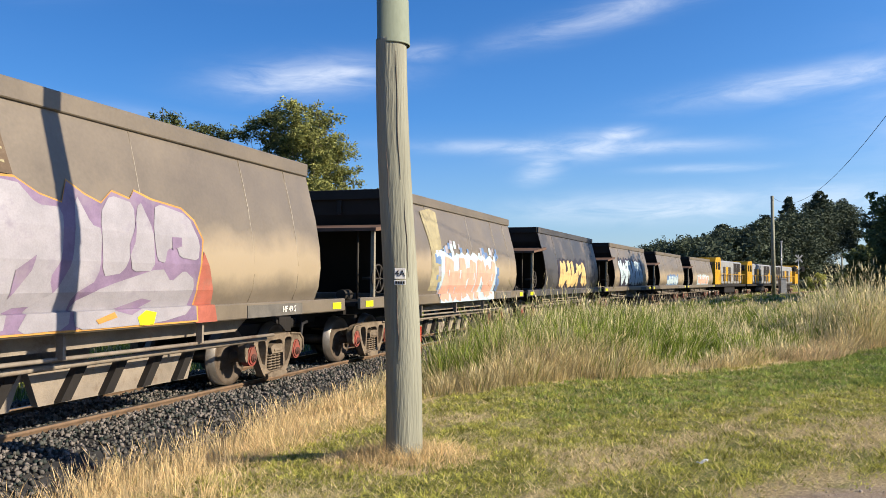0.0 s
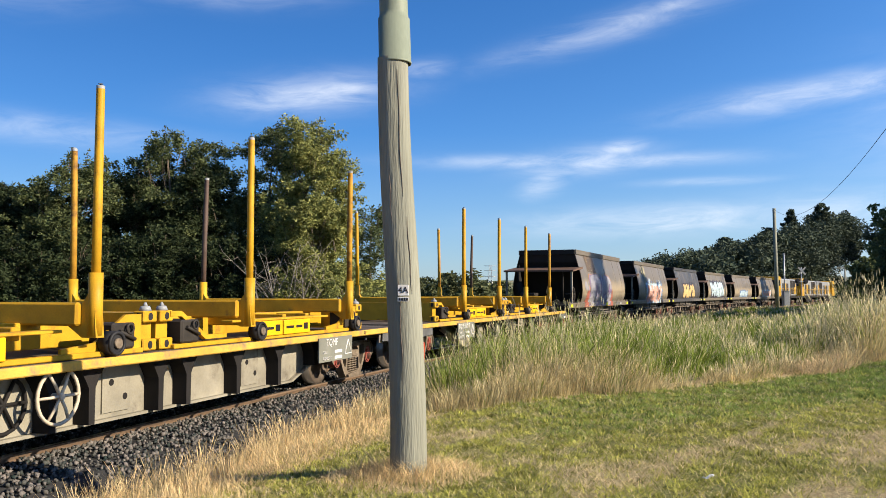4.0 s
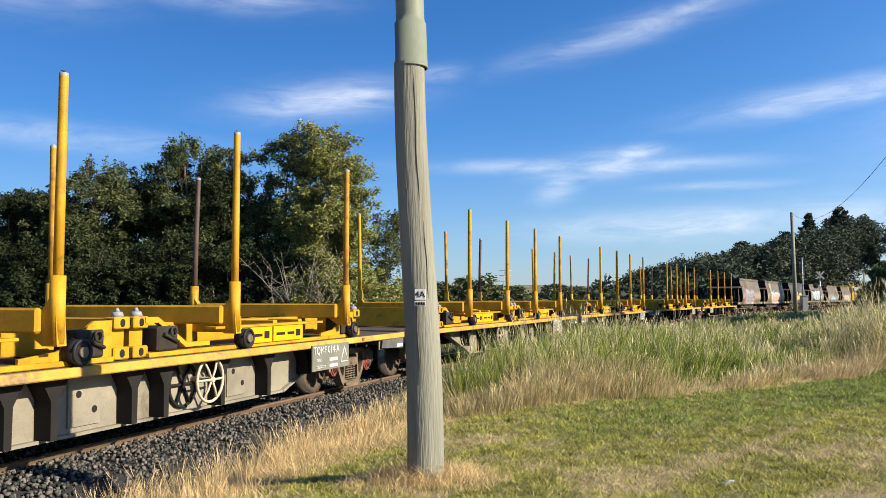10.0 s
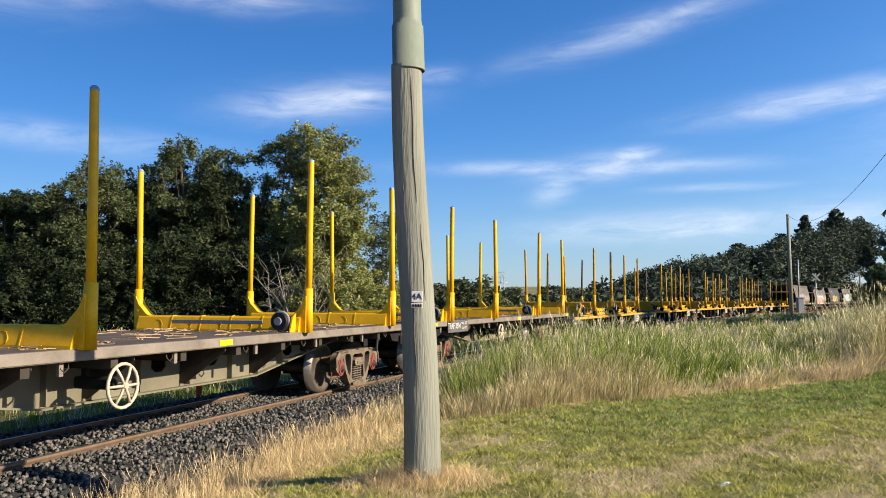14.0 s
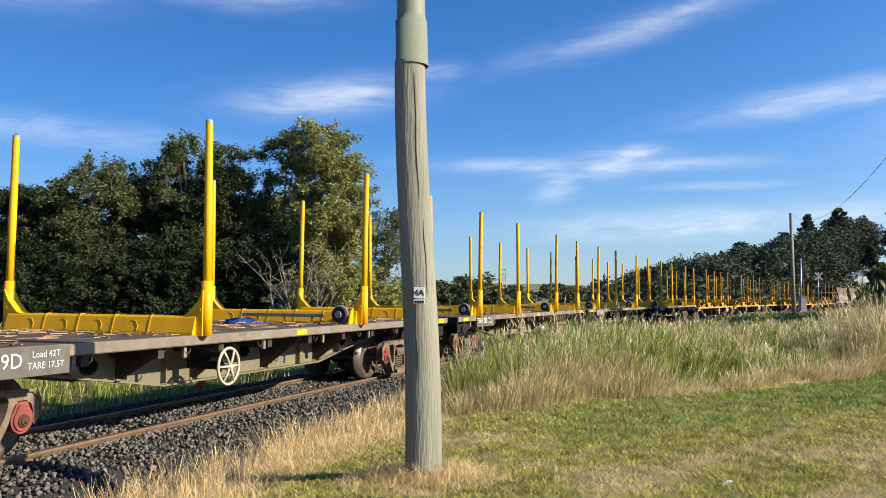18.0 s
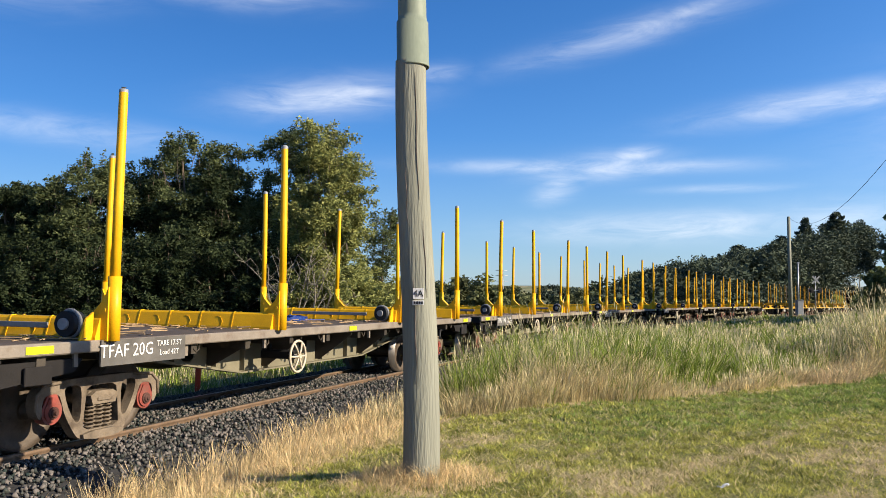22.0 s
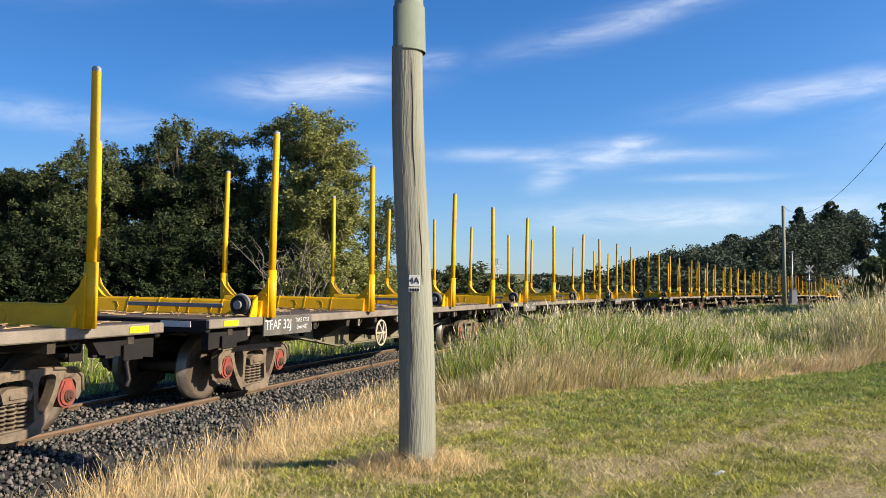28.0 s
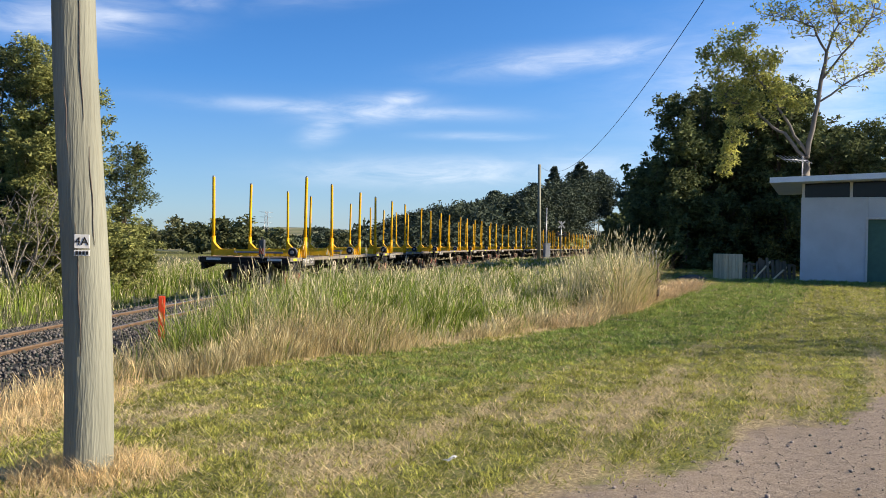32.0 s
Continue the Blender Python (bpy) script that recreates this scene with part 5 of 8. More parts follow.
    box(bm, (0, 0, 0.84), (11.2, 0.36, 0.3), 0.02)
    for sx in (-1, 1):
        box(bm, (sx * 5.64, 0, 1.06), (0.08, 2.5, 0.08), 0.012)
    part("underframe", bm, DARK, w, "dark end platforms and centre sill")
    bm = bmesh.new()
    box(bm, (-4.8, 0.42, 1.50), (0.5, 0.55, 0.10), 0.02)
    box(bm, (-4.8, 0.66, 1.32), (0.42, 0.08, 0.46), 0.02)
    box(bm, (-4.8, 0.18, 1.32), (0.42, 0.08, 0.46), 0.02)
    rod(bm, (-4.95, 0.25, 1.34), (-4.95, 0.6, 1.34), 0.12, seg=12)
    part("air_receiver", bm, GRIME, w)
    bm = bmesh.new()
    rod(bm, (-4.95, -0.62, 1.2), (-4.65, -0.62, 1.2), 0.10, seg=12)
    rod(bm, (-4.85, -0.9, 1.12), (-4.85, -0.9, 2.36), 0.02, seg=6)
    part("brake_valve", bm, GRIME, w)
    part("handwheel", HANDWHEEL, None, w, "dark spoked handwheel", pose(-4.8, -1.28, 1.50, 0, 0, 0)).data = HANDWHEEL_DARK
    for sx in (-1, 1):
        bm = bmesh.new()
        box(bm, (sx * 5.35, -1.37, 1.07), (0.3, 0.008, 0.10), 0)
        part("marker", bm, REFLECT, w, "bright yellow reflective marker")
    bm = bmesh.new()
    box(bm, (3.4, -1.372, 1.07), (1.5, 0.008, 0.16), 0)
    part("number_board", bm, PLATE, w, "worn grey number panel")
    for x in (-4.22, 4.22):
        add_bogie(w, x)
    add_ends(w, 5.75)
    return w


HANDWHEEL_DARK = HANDWHEEL_Q.copy()
HANDWHEEL_DARK.materials.clear()
HANDWHEEL_DARK.materials.append(GRIME)


def decal(w, name, outline, material, lift, label="", parent=None):
    """A patch of paint that follows the curved side: an outline in (along, height), laid on the near side."""
    bm = bmesh.new()
    vs = [bm.verts.new((u, v, 0)) for u, v in outline]
    bm.faces.new(vs)
    bmesh.ops.triangulate(bm, faces=bm.faces)
    for z in (1.18, 1.19, 1.36, 1.5, 1.65, 1.8, 1.95, 2.15, 2.35, 2.55, 2.75, 2.9):
        bmesh.ops.bisect_plane(bm, geom=bm.verts[:] + bm.edges[:] + bm.faces[:], plane_co=(0, z, 0), plane_no=(0, 1, 0))
    for v in bm.verts:
        u, z = v.co.x, v.co.y
        v.co = (u, -((hop_y(z) if z > 1.185 else 1.366) + 0.008 + lift), z)
    return part(name, bm, material, parent or w, label)


def graffiti(w, x0, x1, z0, z1, n, fill, outline, halo, seed, flecks=None):
    """A sprayed piece: thin spiky halo, backing, slanted chunky strokes that touch one another, stray squares."""
    rnd = random.Random(seed)
    jags = [rnd.random() for _ in range(4 * n + 1)]

    def edge(grow):
        m = 4 * n
        top = [(x0 - grow + (x1 - x0 + 2 * grow) * i / m, z1 + grow * 0.7 + 0.20 * (jags[i] - 0.5) - 0.10 * abs(i / m - 0.5)) for i in range(m + 1)]
        end = [(x1 + grow + 0.10 * jags[k], z1 - (z1 - z0) * f) for k, f in ((1, 0.25), (2, 0.5), (3, 0.75))]
        low = [(x1 + grow - (x1 - x0 + 2 * grow) * i / 10, z0) for i in range(11)]
        beg = [(x0 - grow - 0.10 * jags[k], z0 + (z1 - z0) * f) for k, f in ((4, 0.3), (5, 0.7))]
        return top + end + low + beg
    if halo:
        decal(w, "paint_patch", edge(0.15), halo, 0.000, "sprayed outline colour")
    decal(w, "paint_patch", edge(0.12), outline, 0.004, "sprayed backing colour")
    step, H = (x1 - x0) / n, z1 - z0
    for i in range(n):
        cx = x0 + (i + 0.5) * step
        # each shape is two or three overlapping strokes
        for k in range(3):
            a = rnd.choice((1.25, 1.4, 1.8, 0.25, 2.1))
            L, t = (rnd.uniform(0.75, 1.0) * H if a > 1 else rnd.uniform(0.6, 0.95) * step), rnd.uniform(0.16, 0.23) * min(step, H)
            u = cx + (k - 1) * 0.24 * step + rnd.uniform(-0.1, 0.1) * step
            v = (z0 + z1) / 2 + rnd.uniform(-0.30, 0.30) * (H - abs(math.sin(a)) * L)
            du, dv = math.cos(a), math.sin(a)
            ring = []
            for s, q in ((-1, -1.1), (-0.4, -0.9), (0.3, -1.2), (1, -1.0), (1.05, 0.2), (0.95, 1.1), (0.2, 0.85), (-0.5, 1.15), (-1, 0.9)):
                s, q = s * L / 2 * rnd.uniform(0.95, 1.05), q * t * rnd.uniform(0.85, 1.2)
                ring.append((u + du * s - dv * q, min(max(v + dv * s + du * q, z0 + 0.01), z1 - 0.01)))
            decal(w, "paint_stroke", ring, fill, 0.008 + 0.0012 * k + 0.0004 * (i % 2), "sprayed stroke")
        u, v, L = cx + rnd.uniform(-0.2, 0.2) * step, z0 + rnd.uniform(0.25, 0.7) * H, rnd.uniform(0.10, 0.2) * H
        decal(w, "paint_counter", [(u, v), (u + 0.4 * L, v - 0.1 * L), (u + 0.55 * L, v + L), (u + 0.1 * L, v + 0.9 * L)], outline, 0.014)
    for m in flecks or ():
        for _ in range(15):
            side = rnd.random()
            u = rnd.uniform(x0 - 0.35, x1 + 0.45) if side < 0.5 else rnd.choice((x0 - 0.25, x1 + 0.25)) + rnd.uniform(-0.2, 0.2)
            v = z1 + rnd.uniform(-0.05, 0.28) if side < 0.5 else rnd.uniform(z0 + 0.1, z1 + 0.1)
            s = rnd.uniform(0.05, 0.11)
            decal(w, "paint_fleck", [(u - s, v - s), (u + s, v - s), (u + s, v + s), (u - s, v + s)], m, 0.002 + 0.001 * rnd.random())


def big_piece(w, x0, x1):
    """The large faded piece: swollen white letters on purple with a thin orange edge, red flares and white dots."""
    def at(outline):
        # outline in units of the piece: 0..100 along, 0..100 up
        return [(x0 + (x1 - x0) * u / 100, 0.985 + 1.36 * v / 100) for u, v in outline]
    edge = [(0, 1), (0, 30), (4, 52), (1, 74), (3, 97), (16, 98), (38, 101), (44, 92), (50, 88), (52, 104), (57, 96), (62, 91), (66, 101), (72, 97), (74, 104), (80, 99), (92, 95), (97, 86), (100, 70), (99, 50), (98, 30), (99, 1)]
    mid = [(50 + (u - 50) * 0.985, max(0.5, 50 + (v - 50) * 0.97)) for u, v in edge]
    decal(w, "paint_patch", at([(-15, 0), (0, 0), (2, 30), (3, 62), (-4, 52), (-10, 30)]), G_RED, 0.0008, "red sprayed flare")
    decal(w, "paint_patch", at([(98, 0), (108, 0), (106, 22), (103, 45), (100, 60), (98, 40)]), G_RED, 0.0008, "red sprayed flare")
    decal(w, "paint_patch", at(edge), G_ORANGE, 0.002, "thin orange outline")
    decal(w, "paint_patch", at(mid), G_PURPLE, 0.005, "purple backing colour")
    letters = ([(7, 91), (38, 99), (43, 84), (50, 84), (49, 50), (46, 37), (48, 20), (36, 18), (35, 3), (9, 2), (8, 14), (1, 14), (2, 27), (7, 32), (5, 46), (8, 58)],
               [(54, 96), (58, 74), (61, 72), (60, 36), (53, 26), (52, 3), (38, 2), (42, 20), (48, 28), (52, 48)],
               [(65, 97), (73, 93), (72, 65), (68, 41), (61, 38), (61, 82)], [(75, 98), (79, 74), (79, 43), (71, 42), (70, 55)],
               [(81, 96), (94, 89), (98, 66), (97, 52), (89, 54), (88, 62), (84, 60), (83, 49), (80, 51), (79, 72)],
               [(53, 20), (62, 31), (82, 46), (86, 34), (91, 44), (96, 36), (95, 9), (83, 3), (68, 2), (54, 2)])
    for k, pts in enumerate(letters):
        decal(w, "paint_stroke", at(rounded(pts, 1, 0.16)), G_WHITE, 0.008 + 0.0008 * k, "swollen white sprayed letter")
    for pts in ([(26, 66), (33, 66), (31, 50), (29, 28), (27, 28)], [(37, 42), (42, 52), (41, 42), (36, 24)], [(22, 6), (24, 16), (25, 4)], [(86, 70), (90, 70), (90, 63), (86, 60)], [(66, 14), (76, 22), (80, 20), (72, 10)], [(70, 62), (73, 80), (72, 64), (70, 54)]):
        decal(w, "paint_counter", at(pts), G_PURPLE, 0.0145)
    decal(w, "paint_patch", at([(75, 2), (80, 2), (81, 11), (77, 13), (74, 8)]), REFLECT, 0.017, "lime sprayed blotch")
    decal(w, "paint_patch", at([(60, 8), (66, 13), (67, 9), (61, 5)]), G_ORANGE, 0.017)
    for u, v, r in ((-12, 62, 4.6), (-2, 69, 1.8), (-3, 55, 2.8)):
        decal(w, "paint_patch", at([(u + r * math.cos(a), v + 3.0 * r * math.sin(a)) for a in np.linspace(0, 2 * math.pi, 15)[:-1]]), G_WHITE, 0.007, "white sprayed dot")
    # scraped patch above it, with pale scratches
    x = x0 + 0.1
    decal(w, "paint_patch", [(x + 0.05, 2.40), (x + 1.55, 2.36), (x + 1.50, 2.70), (x + 1.52, 3.02), (x + 0.02, 3.02), (x + 0.10, 2.70)], G_BROWN, 0.0008, "brown patch where the paint is scraped")
    rnd = random.Random(12)
    for _ in range(26):
        u, v, L = x + rnd.uniform(0.1, 1.3), rnd.uniform(2.45, 2.98), rnd.uniform(0.05, 0.35)
        d = rnd.uniform(0.004, 0.009)
        decal(w, "scratch", [(u, v), (u + L, v - 0.04 * rnd.random()), (u + L, v - d), (u, v - d)], G_CREAM, 0.003)


# ---- locomotive ----
def build_loco(label, flip):
    """Hood unit with a cab, radiator end, walkway, handrails and bogies."""
    w = thing("locomotive", label, "locomotive", group="locomotives")
    g = -1 if flip else 1
    bm = bmesh.new()
    box(bm, (0, 0, 1.08), (14.5, 2.6, 0.22), 0.03)
    box(bm, (0, 0, 0.70), (4.4, 2.3, 0.60), 0.10)
    part("underframe", bm, DARK, w, "dark frame and fuel tank")
    bm = bmesh.new()
    prism(bm, [(-g * 4.9, 1.2), (-g * 4.9, 3.35), (-g * 5.1, 3.5), (-g * 6.9, 3.45), (-g * 7.15, 3.1), (-g * 7.2, 2.45), (-g * 7.2, 1.2)], -1.3, 1.3)
    cab = part("cab", bm, LOCO_Y, w, "yellow driving cab with a sloped nose")
    for sy in (-1, 1):
        bm = bmesh.new()
        box(bm, (-g * 5.6, sy * 1.305, 2.75), (0.8, 0.02, 0.65), 0.03)
        part("cab_window", bm, GLASS_D, cab)
        bm = bmesh.new()
        box(bm, (-g * 6.6, sy * 1.305, 2.75), (0.5, 0.02, 0.6), 0.03)
        part("cab_window", bm, GLASS_D, cab)
        bm = bmesh.new()
        box(bm, (-g * 7.28, sy * 0.62, 2.8), (0.3, 0.9, 0.5), 0.03, Matrix.Rotation(-g * 0.35, 4, "Y"))
        part("windscreen", bm, GLASS_D, cab)
    bm = bmesh.new()
    box(bm, (g * 1.05, 0, 2.25), (11.9, 1.9, 2.1), 0.12)
    hood = part("engine_hood", bm, LOCO_G, w, "long yellow and grey engine hood")
    for i in range(9):
        for sy in (-1, 1):
            bm = bmesh.new()
            box(bm, (g * (-4.1 + i * 1.25), sy * 0.955, 2.1), (1.05, 0.03, 1.3), 0.02)
            part("hood_door", bm, (LOCO_Y, LOCO_G, GRIME)[(0, 1, 2, 0, 2, 1, 2, 2, 0)[i]], hood)
    for x in (3.6, 5.3):
        for sy in (-1, 1):
            bm = bmesh.new()
            box(bm, (g * x, sy * 0.975, 2.75), (1.4, 0.03, 0.8), 0.02)
            part("radiator_grille", bm, DARK, hood)
    bm = bmesh.new()
    box(bm, (g * 0.5, 0, 3.38), (1.2, 0.7, 0.22), 0.04)
    rod(bm, (g * 4.4, 0, 3.28), (g * 4.4, 0, 3.40), 0.6, seg=16)
    rod(bm, (g * 2.0, 0, 3.28), (g * 2.0, 0, 3.48), 0.2, seg=10)
    part("roof_gear", bm, DARK, hood)
    for sy in (-1, 1):
        bm = bmesh.new()
        xs = np.linspace(-4.6, 7.1, 9)
        for x in xs:
            rod(bm, (g * x, sy * 1.27, 1.18), (g * x, sy * 1.27, 2.1), 0.025, seg=5)
        rod(bm, (g * xs[0], sy * 1.27, 2.1), (g * xs[-1], sy * 1.27, 2.1), 0.025, seg=5)
        part("handrail", bm, LOCO_Y, w)
    for x in (-4.6, 4.6):
        add_bogie(w, x)
    add_ends(w, 7.4)
    return w


# ---- poles, signs and wires ----
def build_pole():
    p = thing("utility_pole", "weathered grey green timber pole with a steel sleeve and number tag", "utility pole")
    foot, top = Vector((-0.30, 6.41, 0.07)), Vector((-0.522, 6.45, 7.05))
    bm = bmesh.new()
    seg, rows = 22, []
    zs = np.concatenate([np.linspace(0, 3.29, 22), [3.31]])
    rnd = random.Random(3)
    ph = [rnd.uniform(0, 6.28) for _ in range(4)]
    L = (top - foot).length
    for z in zs:
        t = z / L
        c = foot.lerp(top, t) + Vector((0.022 * math.sin(z * 1.5 + 0.4), 0.012 * math.sin(z * 1.1), 0))
        r0 = 0.143 - 0.0072 * z
        rows.append([bm.verts.new(c + Vector((math.cos(a), math.sin(a), 0)) * r0 * (1 + 0.018 * math.sin(3 * a + ph[0] + z * 0.5) + 0.012 * math.sin(7 * a + ph[1] - z * 0.3) + 0.008 * math.sin(13 * a + ph[2])))
                     for a in [2 * math.pi * k / seg for k in range(seg)]])
    for a, b in zip(rows, rows[1:]):
        for k in range(seg):
            bm.faces.new((a[k], a[(k + 1) % seg], b[(k + 1) % seg], b[k])).smooth = True
    bm.faces.new(rows[-1])
    part("shaft", bm, POLEWOOD, p, "weathered timber with long drying cracks")
    # drying cracks
    for k, (a, z, ln) in enumerate(((-1.75, 0.8, 0.8), (-1.2, 2.2, 1.0), (-1.95, 2.0, 0.45), (-1.0, 1.45, 0.6))):
        bm = bmesh.new()
        pts = []
        for i in range(9):
            t = i / 8
            zz = z + ln * t
            r = 0.143 - 0.0072 * zz + 0.0015
            c = foot.lerp(top, zz / L) + Vector((0.022 * math.sin(zz * 1.5 + 0.4), 0.012 * math.sin(zz * 1.1), 0))
            aa = a + 0.03 * math.sin(i * 1.3 + k)
            pts.append(tuple(c + Vector((math.cos(aa), math.sin(aa), 0)) * r))
        tube(bm, pts, [0.001, 0.002, 0.003, 0.0033, 0.003, 0.0033, 0.0027, 0.002, 0.001], 4)
        part("drying_crack", bm, SLEEPER, p)
    bm = bmesh.new()
    seg = 26
    rings = []
    for z, r in ((3.27, 0.122), (3.27, 0.129), (3.284, 0.131), (3.284, 0.128), (3.63, 0.126), (3.63, 0.117), (3.68, 0.113), (7.1, 0.102), (7.1, 0.02)):
        c = foot.lerp(top, z / L)
        rings.append([bm.verts.new(c + Vector((math.cos(2 * math.pi * k / seg), math.sin(2 * math.pi * k / seg), 0)) * r) for k in range(seg)])
    for a, b in zip(rings, rings[1:]):
        for k in range(seg):
            bm.faces.new((a[k], a[(k + 1) % seg], b[(k + 1) % seg], b[k])).smooth = True
    part("sleeve", bm, SLEEVE, p, "dull green steel sleeve with a rolled rim")
    c = foot.lerp(top, 1.46 / L)
    tag = thing_part_plate(p, c)
    return p


def thing_part_plate(p, c):
    bm = bmesh.new()
    box(bm, (0, 0, 0), (0.084, 0.008, 0.082), 0.002)
    tag = part("number_tag", bm, WHITE, p, "white metal tag", Matrix.Translation(c + Vector((0.02, -0.149, 0.02))) @ Matrix.Rotation(radians(-2), 4, "Z"))
    lettering("tag_lettering", "4A", 0.066, BLACK, tag, pose(0, -0.0055, 0, 90, 0, 0), "black characters")
    bm = bmesh.new()
    for i in range(4):
        box(bm, (-0.028 + i * 0.019, -0.001, -0.068), (0.013, 0.003, 0.02), 0)
    part("tag_mark", bm, BLACK, tag)
    bm = bmesh.new()
    box(bm, (0, 0.004, -0.068), (0.088, 0.006, 0.034), 0.001)
    part("tag_plate", bm, WHITE, tag)
    return tag


build_pole()


def polar(az, d, z=None):
    x, y = d * math.sin(radians(az)), d * math.cos(radians(az))
    return (x, y, float(ground_z([x], [y])[0]) if z is None else z)


def build_far_poles():
    x, y, z = polar(21.85, 75)
    p = thing("utility_pole", "slender grey timber pole beside the crossing road", "utility pole")
    bm = bmesh.new()
    rod(bm, (x, y, z - 0.2), (x - 0.12, y, 8.72), 0.18, 0.13, seg=12)
    part("shaft", bm, POLEWOOD, p)
    bm = bmesh.new()
    rod(bm, (x - 0.12, y - 0.2, 8.35), (x - 0.12, y + 0.2, 8.35), 0.04, seg=6)
    part("insulator", bm, GREYBOX, p)
    # wire to the pole behind the camera
    pts = []
    for i in range(41):
        t = 1.3 * i / 40
        pts.append((x - 0.12 - 15.8 * t, y - 49.7 * t, 8.65 - 8.7 * t + 7.35 * t * t))
    bm = bmesh.new()
    tube(bm, pts, 0.010, 5)
    part("overhead_wire", bm, BLACK, p, "black overhead service wire")
    x, y, z = polar(22.3, 88)
    m = thing("signal_mast", "thin white steel mast by the crossing", "mast")
    bm = bmesh.new()
    rod(bm, (x, y, z), (x, y, 5.4), 0.07, seg=8)
    box(bm, (x, y, 5.4), (0.2, 0.2, 0.16), 0.03)
    part("mast_tube", bm, STEEL, m)
    # relay hut
    x, y, z = polar(22.35, 86)
    h = thing("relay_cabinet", "pale grey steel railway equipment cabinet", "cabinet")
    for dx, wd, ht in ((0, 0.55, 1.45),):
        bm = bmesh.new()
        box(bm, (x + dx, y, z + ht / 2), (wd, 0.6, ht), 0.03)
        part("cabinet_body", bm, GREYBOX, h)
        bm = bmesh.new()
        box(bm, (x + dx, y, z + ht + 0.03), (wd + 0.1, 0.7, 0.06), 0.01)
        part("cabinet_roof", bm, GREYBOX, h)
    for az, d, turn in ((23.3, 98, 0), (18.2, 108, 78)):
        crossing_signal(az, d, turn)
    for az, d, top in ((25.8, 150, 6.0), (3.1, 320, 12.5)):
        x, y, z = polar(az, d)
        if d > 300:
            build_pylon(x, y, z, top)
        else:
            q = thing("power_pole", "distant timber power pole with a crossarm", "utility pole")
            bm = bmesh.new()
            rod(bm, (x, y, z - 3), (x, y, top), 0.16, 0.12, seg=8)
            part("shaft", bm, POLEWOOD, q)
            bm = bmesh.new()
            box(bm, (x, y, top - 0.3), (2.6, 0.16, 0.16), 0.01)
            part("crossarm", bm, POLEWOOD, q)


def crossing_signal(az, d, turn):
    x0, y0, z = polar(az, d)
    x = y = 0.0
    q = thing("crossing_signal", "level crossing crossbuck with flashing light heads", "crossing signal", Matrix.Translation((x0, y0, 0)) @ Matrix.Rotation(radians(turn), 4, "Z"))
    bm = bmesh.new()
    rod(bm, (x, y, z - 0.3), (x, y, 4.4), 0.06, seg=8)
    part("post", bm, STEEL, q)
    for a in (45, -45):
        bm = bmesh.new()
        box(bm, (x, y - 0.12 - (0.03 if a > 0 else 0), 3.98), (1.12, 0.02, 0.17), 0, Matrix.Rotation(radians(a), 4, "Y"))
        part("crossbuck_board", bm, GREYBOX, q, "weathered white crossbuck board")
    for sx in (-1, 1):
        bm = bmesh.new()
        rod(bm, (x + sx * 0.42, y - 0.02, 2.85), (x + sx * 0.42, y + 0.06, 2.85), 0.3, seg=16)
        part("light_target", bm, BLACK, q, "black signal backing disc")
        bm = bmesh.new()
        rod(bm, (x + sx * 0.42, y - 0.2, 2.85), (x + sx * 0.42, y - 0.02, 2.85), 0.13, seg=12)
        part("light_head", bm, BLACK, q)
    bm = bmesh.new()
    box(bm, (x, y, 2.85), (1.0, 0.08, 0.08), 0)
    part("light_arm", bm, STEEL, q)


def build_pylon(x, y, z, top):
    q = thing("lattice_tower", "distant steel lattice transmission tower", "pylon")
    bm = bmesh.new()
    for sx in (-1, 1):
        for sy in (-1, 1):
            rod(bm, (x + sx * 1.3, y + sy * 1.3, z - 2), (x + sx * 0.35, y + sy * 0.35, top), 0.09, seg=4)
    for i in range(7):
        a, b = i / 7, (i + 1) / 7
        wa, wb = 1.3 - 0.95 * a, 1.3 - 0.95 * b
        za, zb = z - 2 + (top - z + 2) * a, z - 2 + (top - z + 2) * b
        rod(bm, (x - wa, y - wa, za), (x + wb, y - wb, zb), 0.05, seg=4)
        rod(bm, (x + wa, y - wa, za), (x - wb, y - wb, zb), 0.05, seg=4)
    for zz in (0.72, 0.86, 0.98):
        h = z + (top - z) * zz
        rod(bm, (x - 2.4, y, h), (x + 2.4, y, h), 0.08, seg=4)
    part("lattice", bm, STEEL, q)


build_far_poles()


def build_marker(x, y, h, name, lab):
    z = float(ground_z([x], [y])[0])
    h = max(h, 0.62 - z)
    q = thing(name, lab, "marker post")
    bm = bmesh.new()
    box(bm, (x, y, z + h / 2), (0.11, 0.05, h), 0.012)
    part("post", bm, PLASTIC_R, q)


build_marker(-0.45, 15.4, 1.0, "marker_post", "orange red plastic marker post beside the line")
build_marker(-5.3, 16.9, 0.95, "marker_post", "orange red plastic marker post in the far verge")


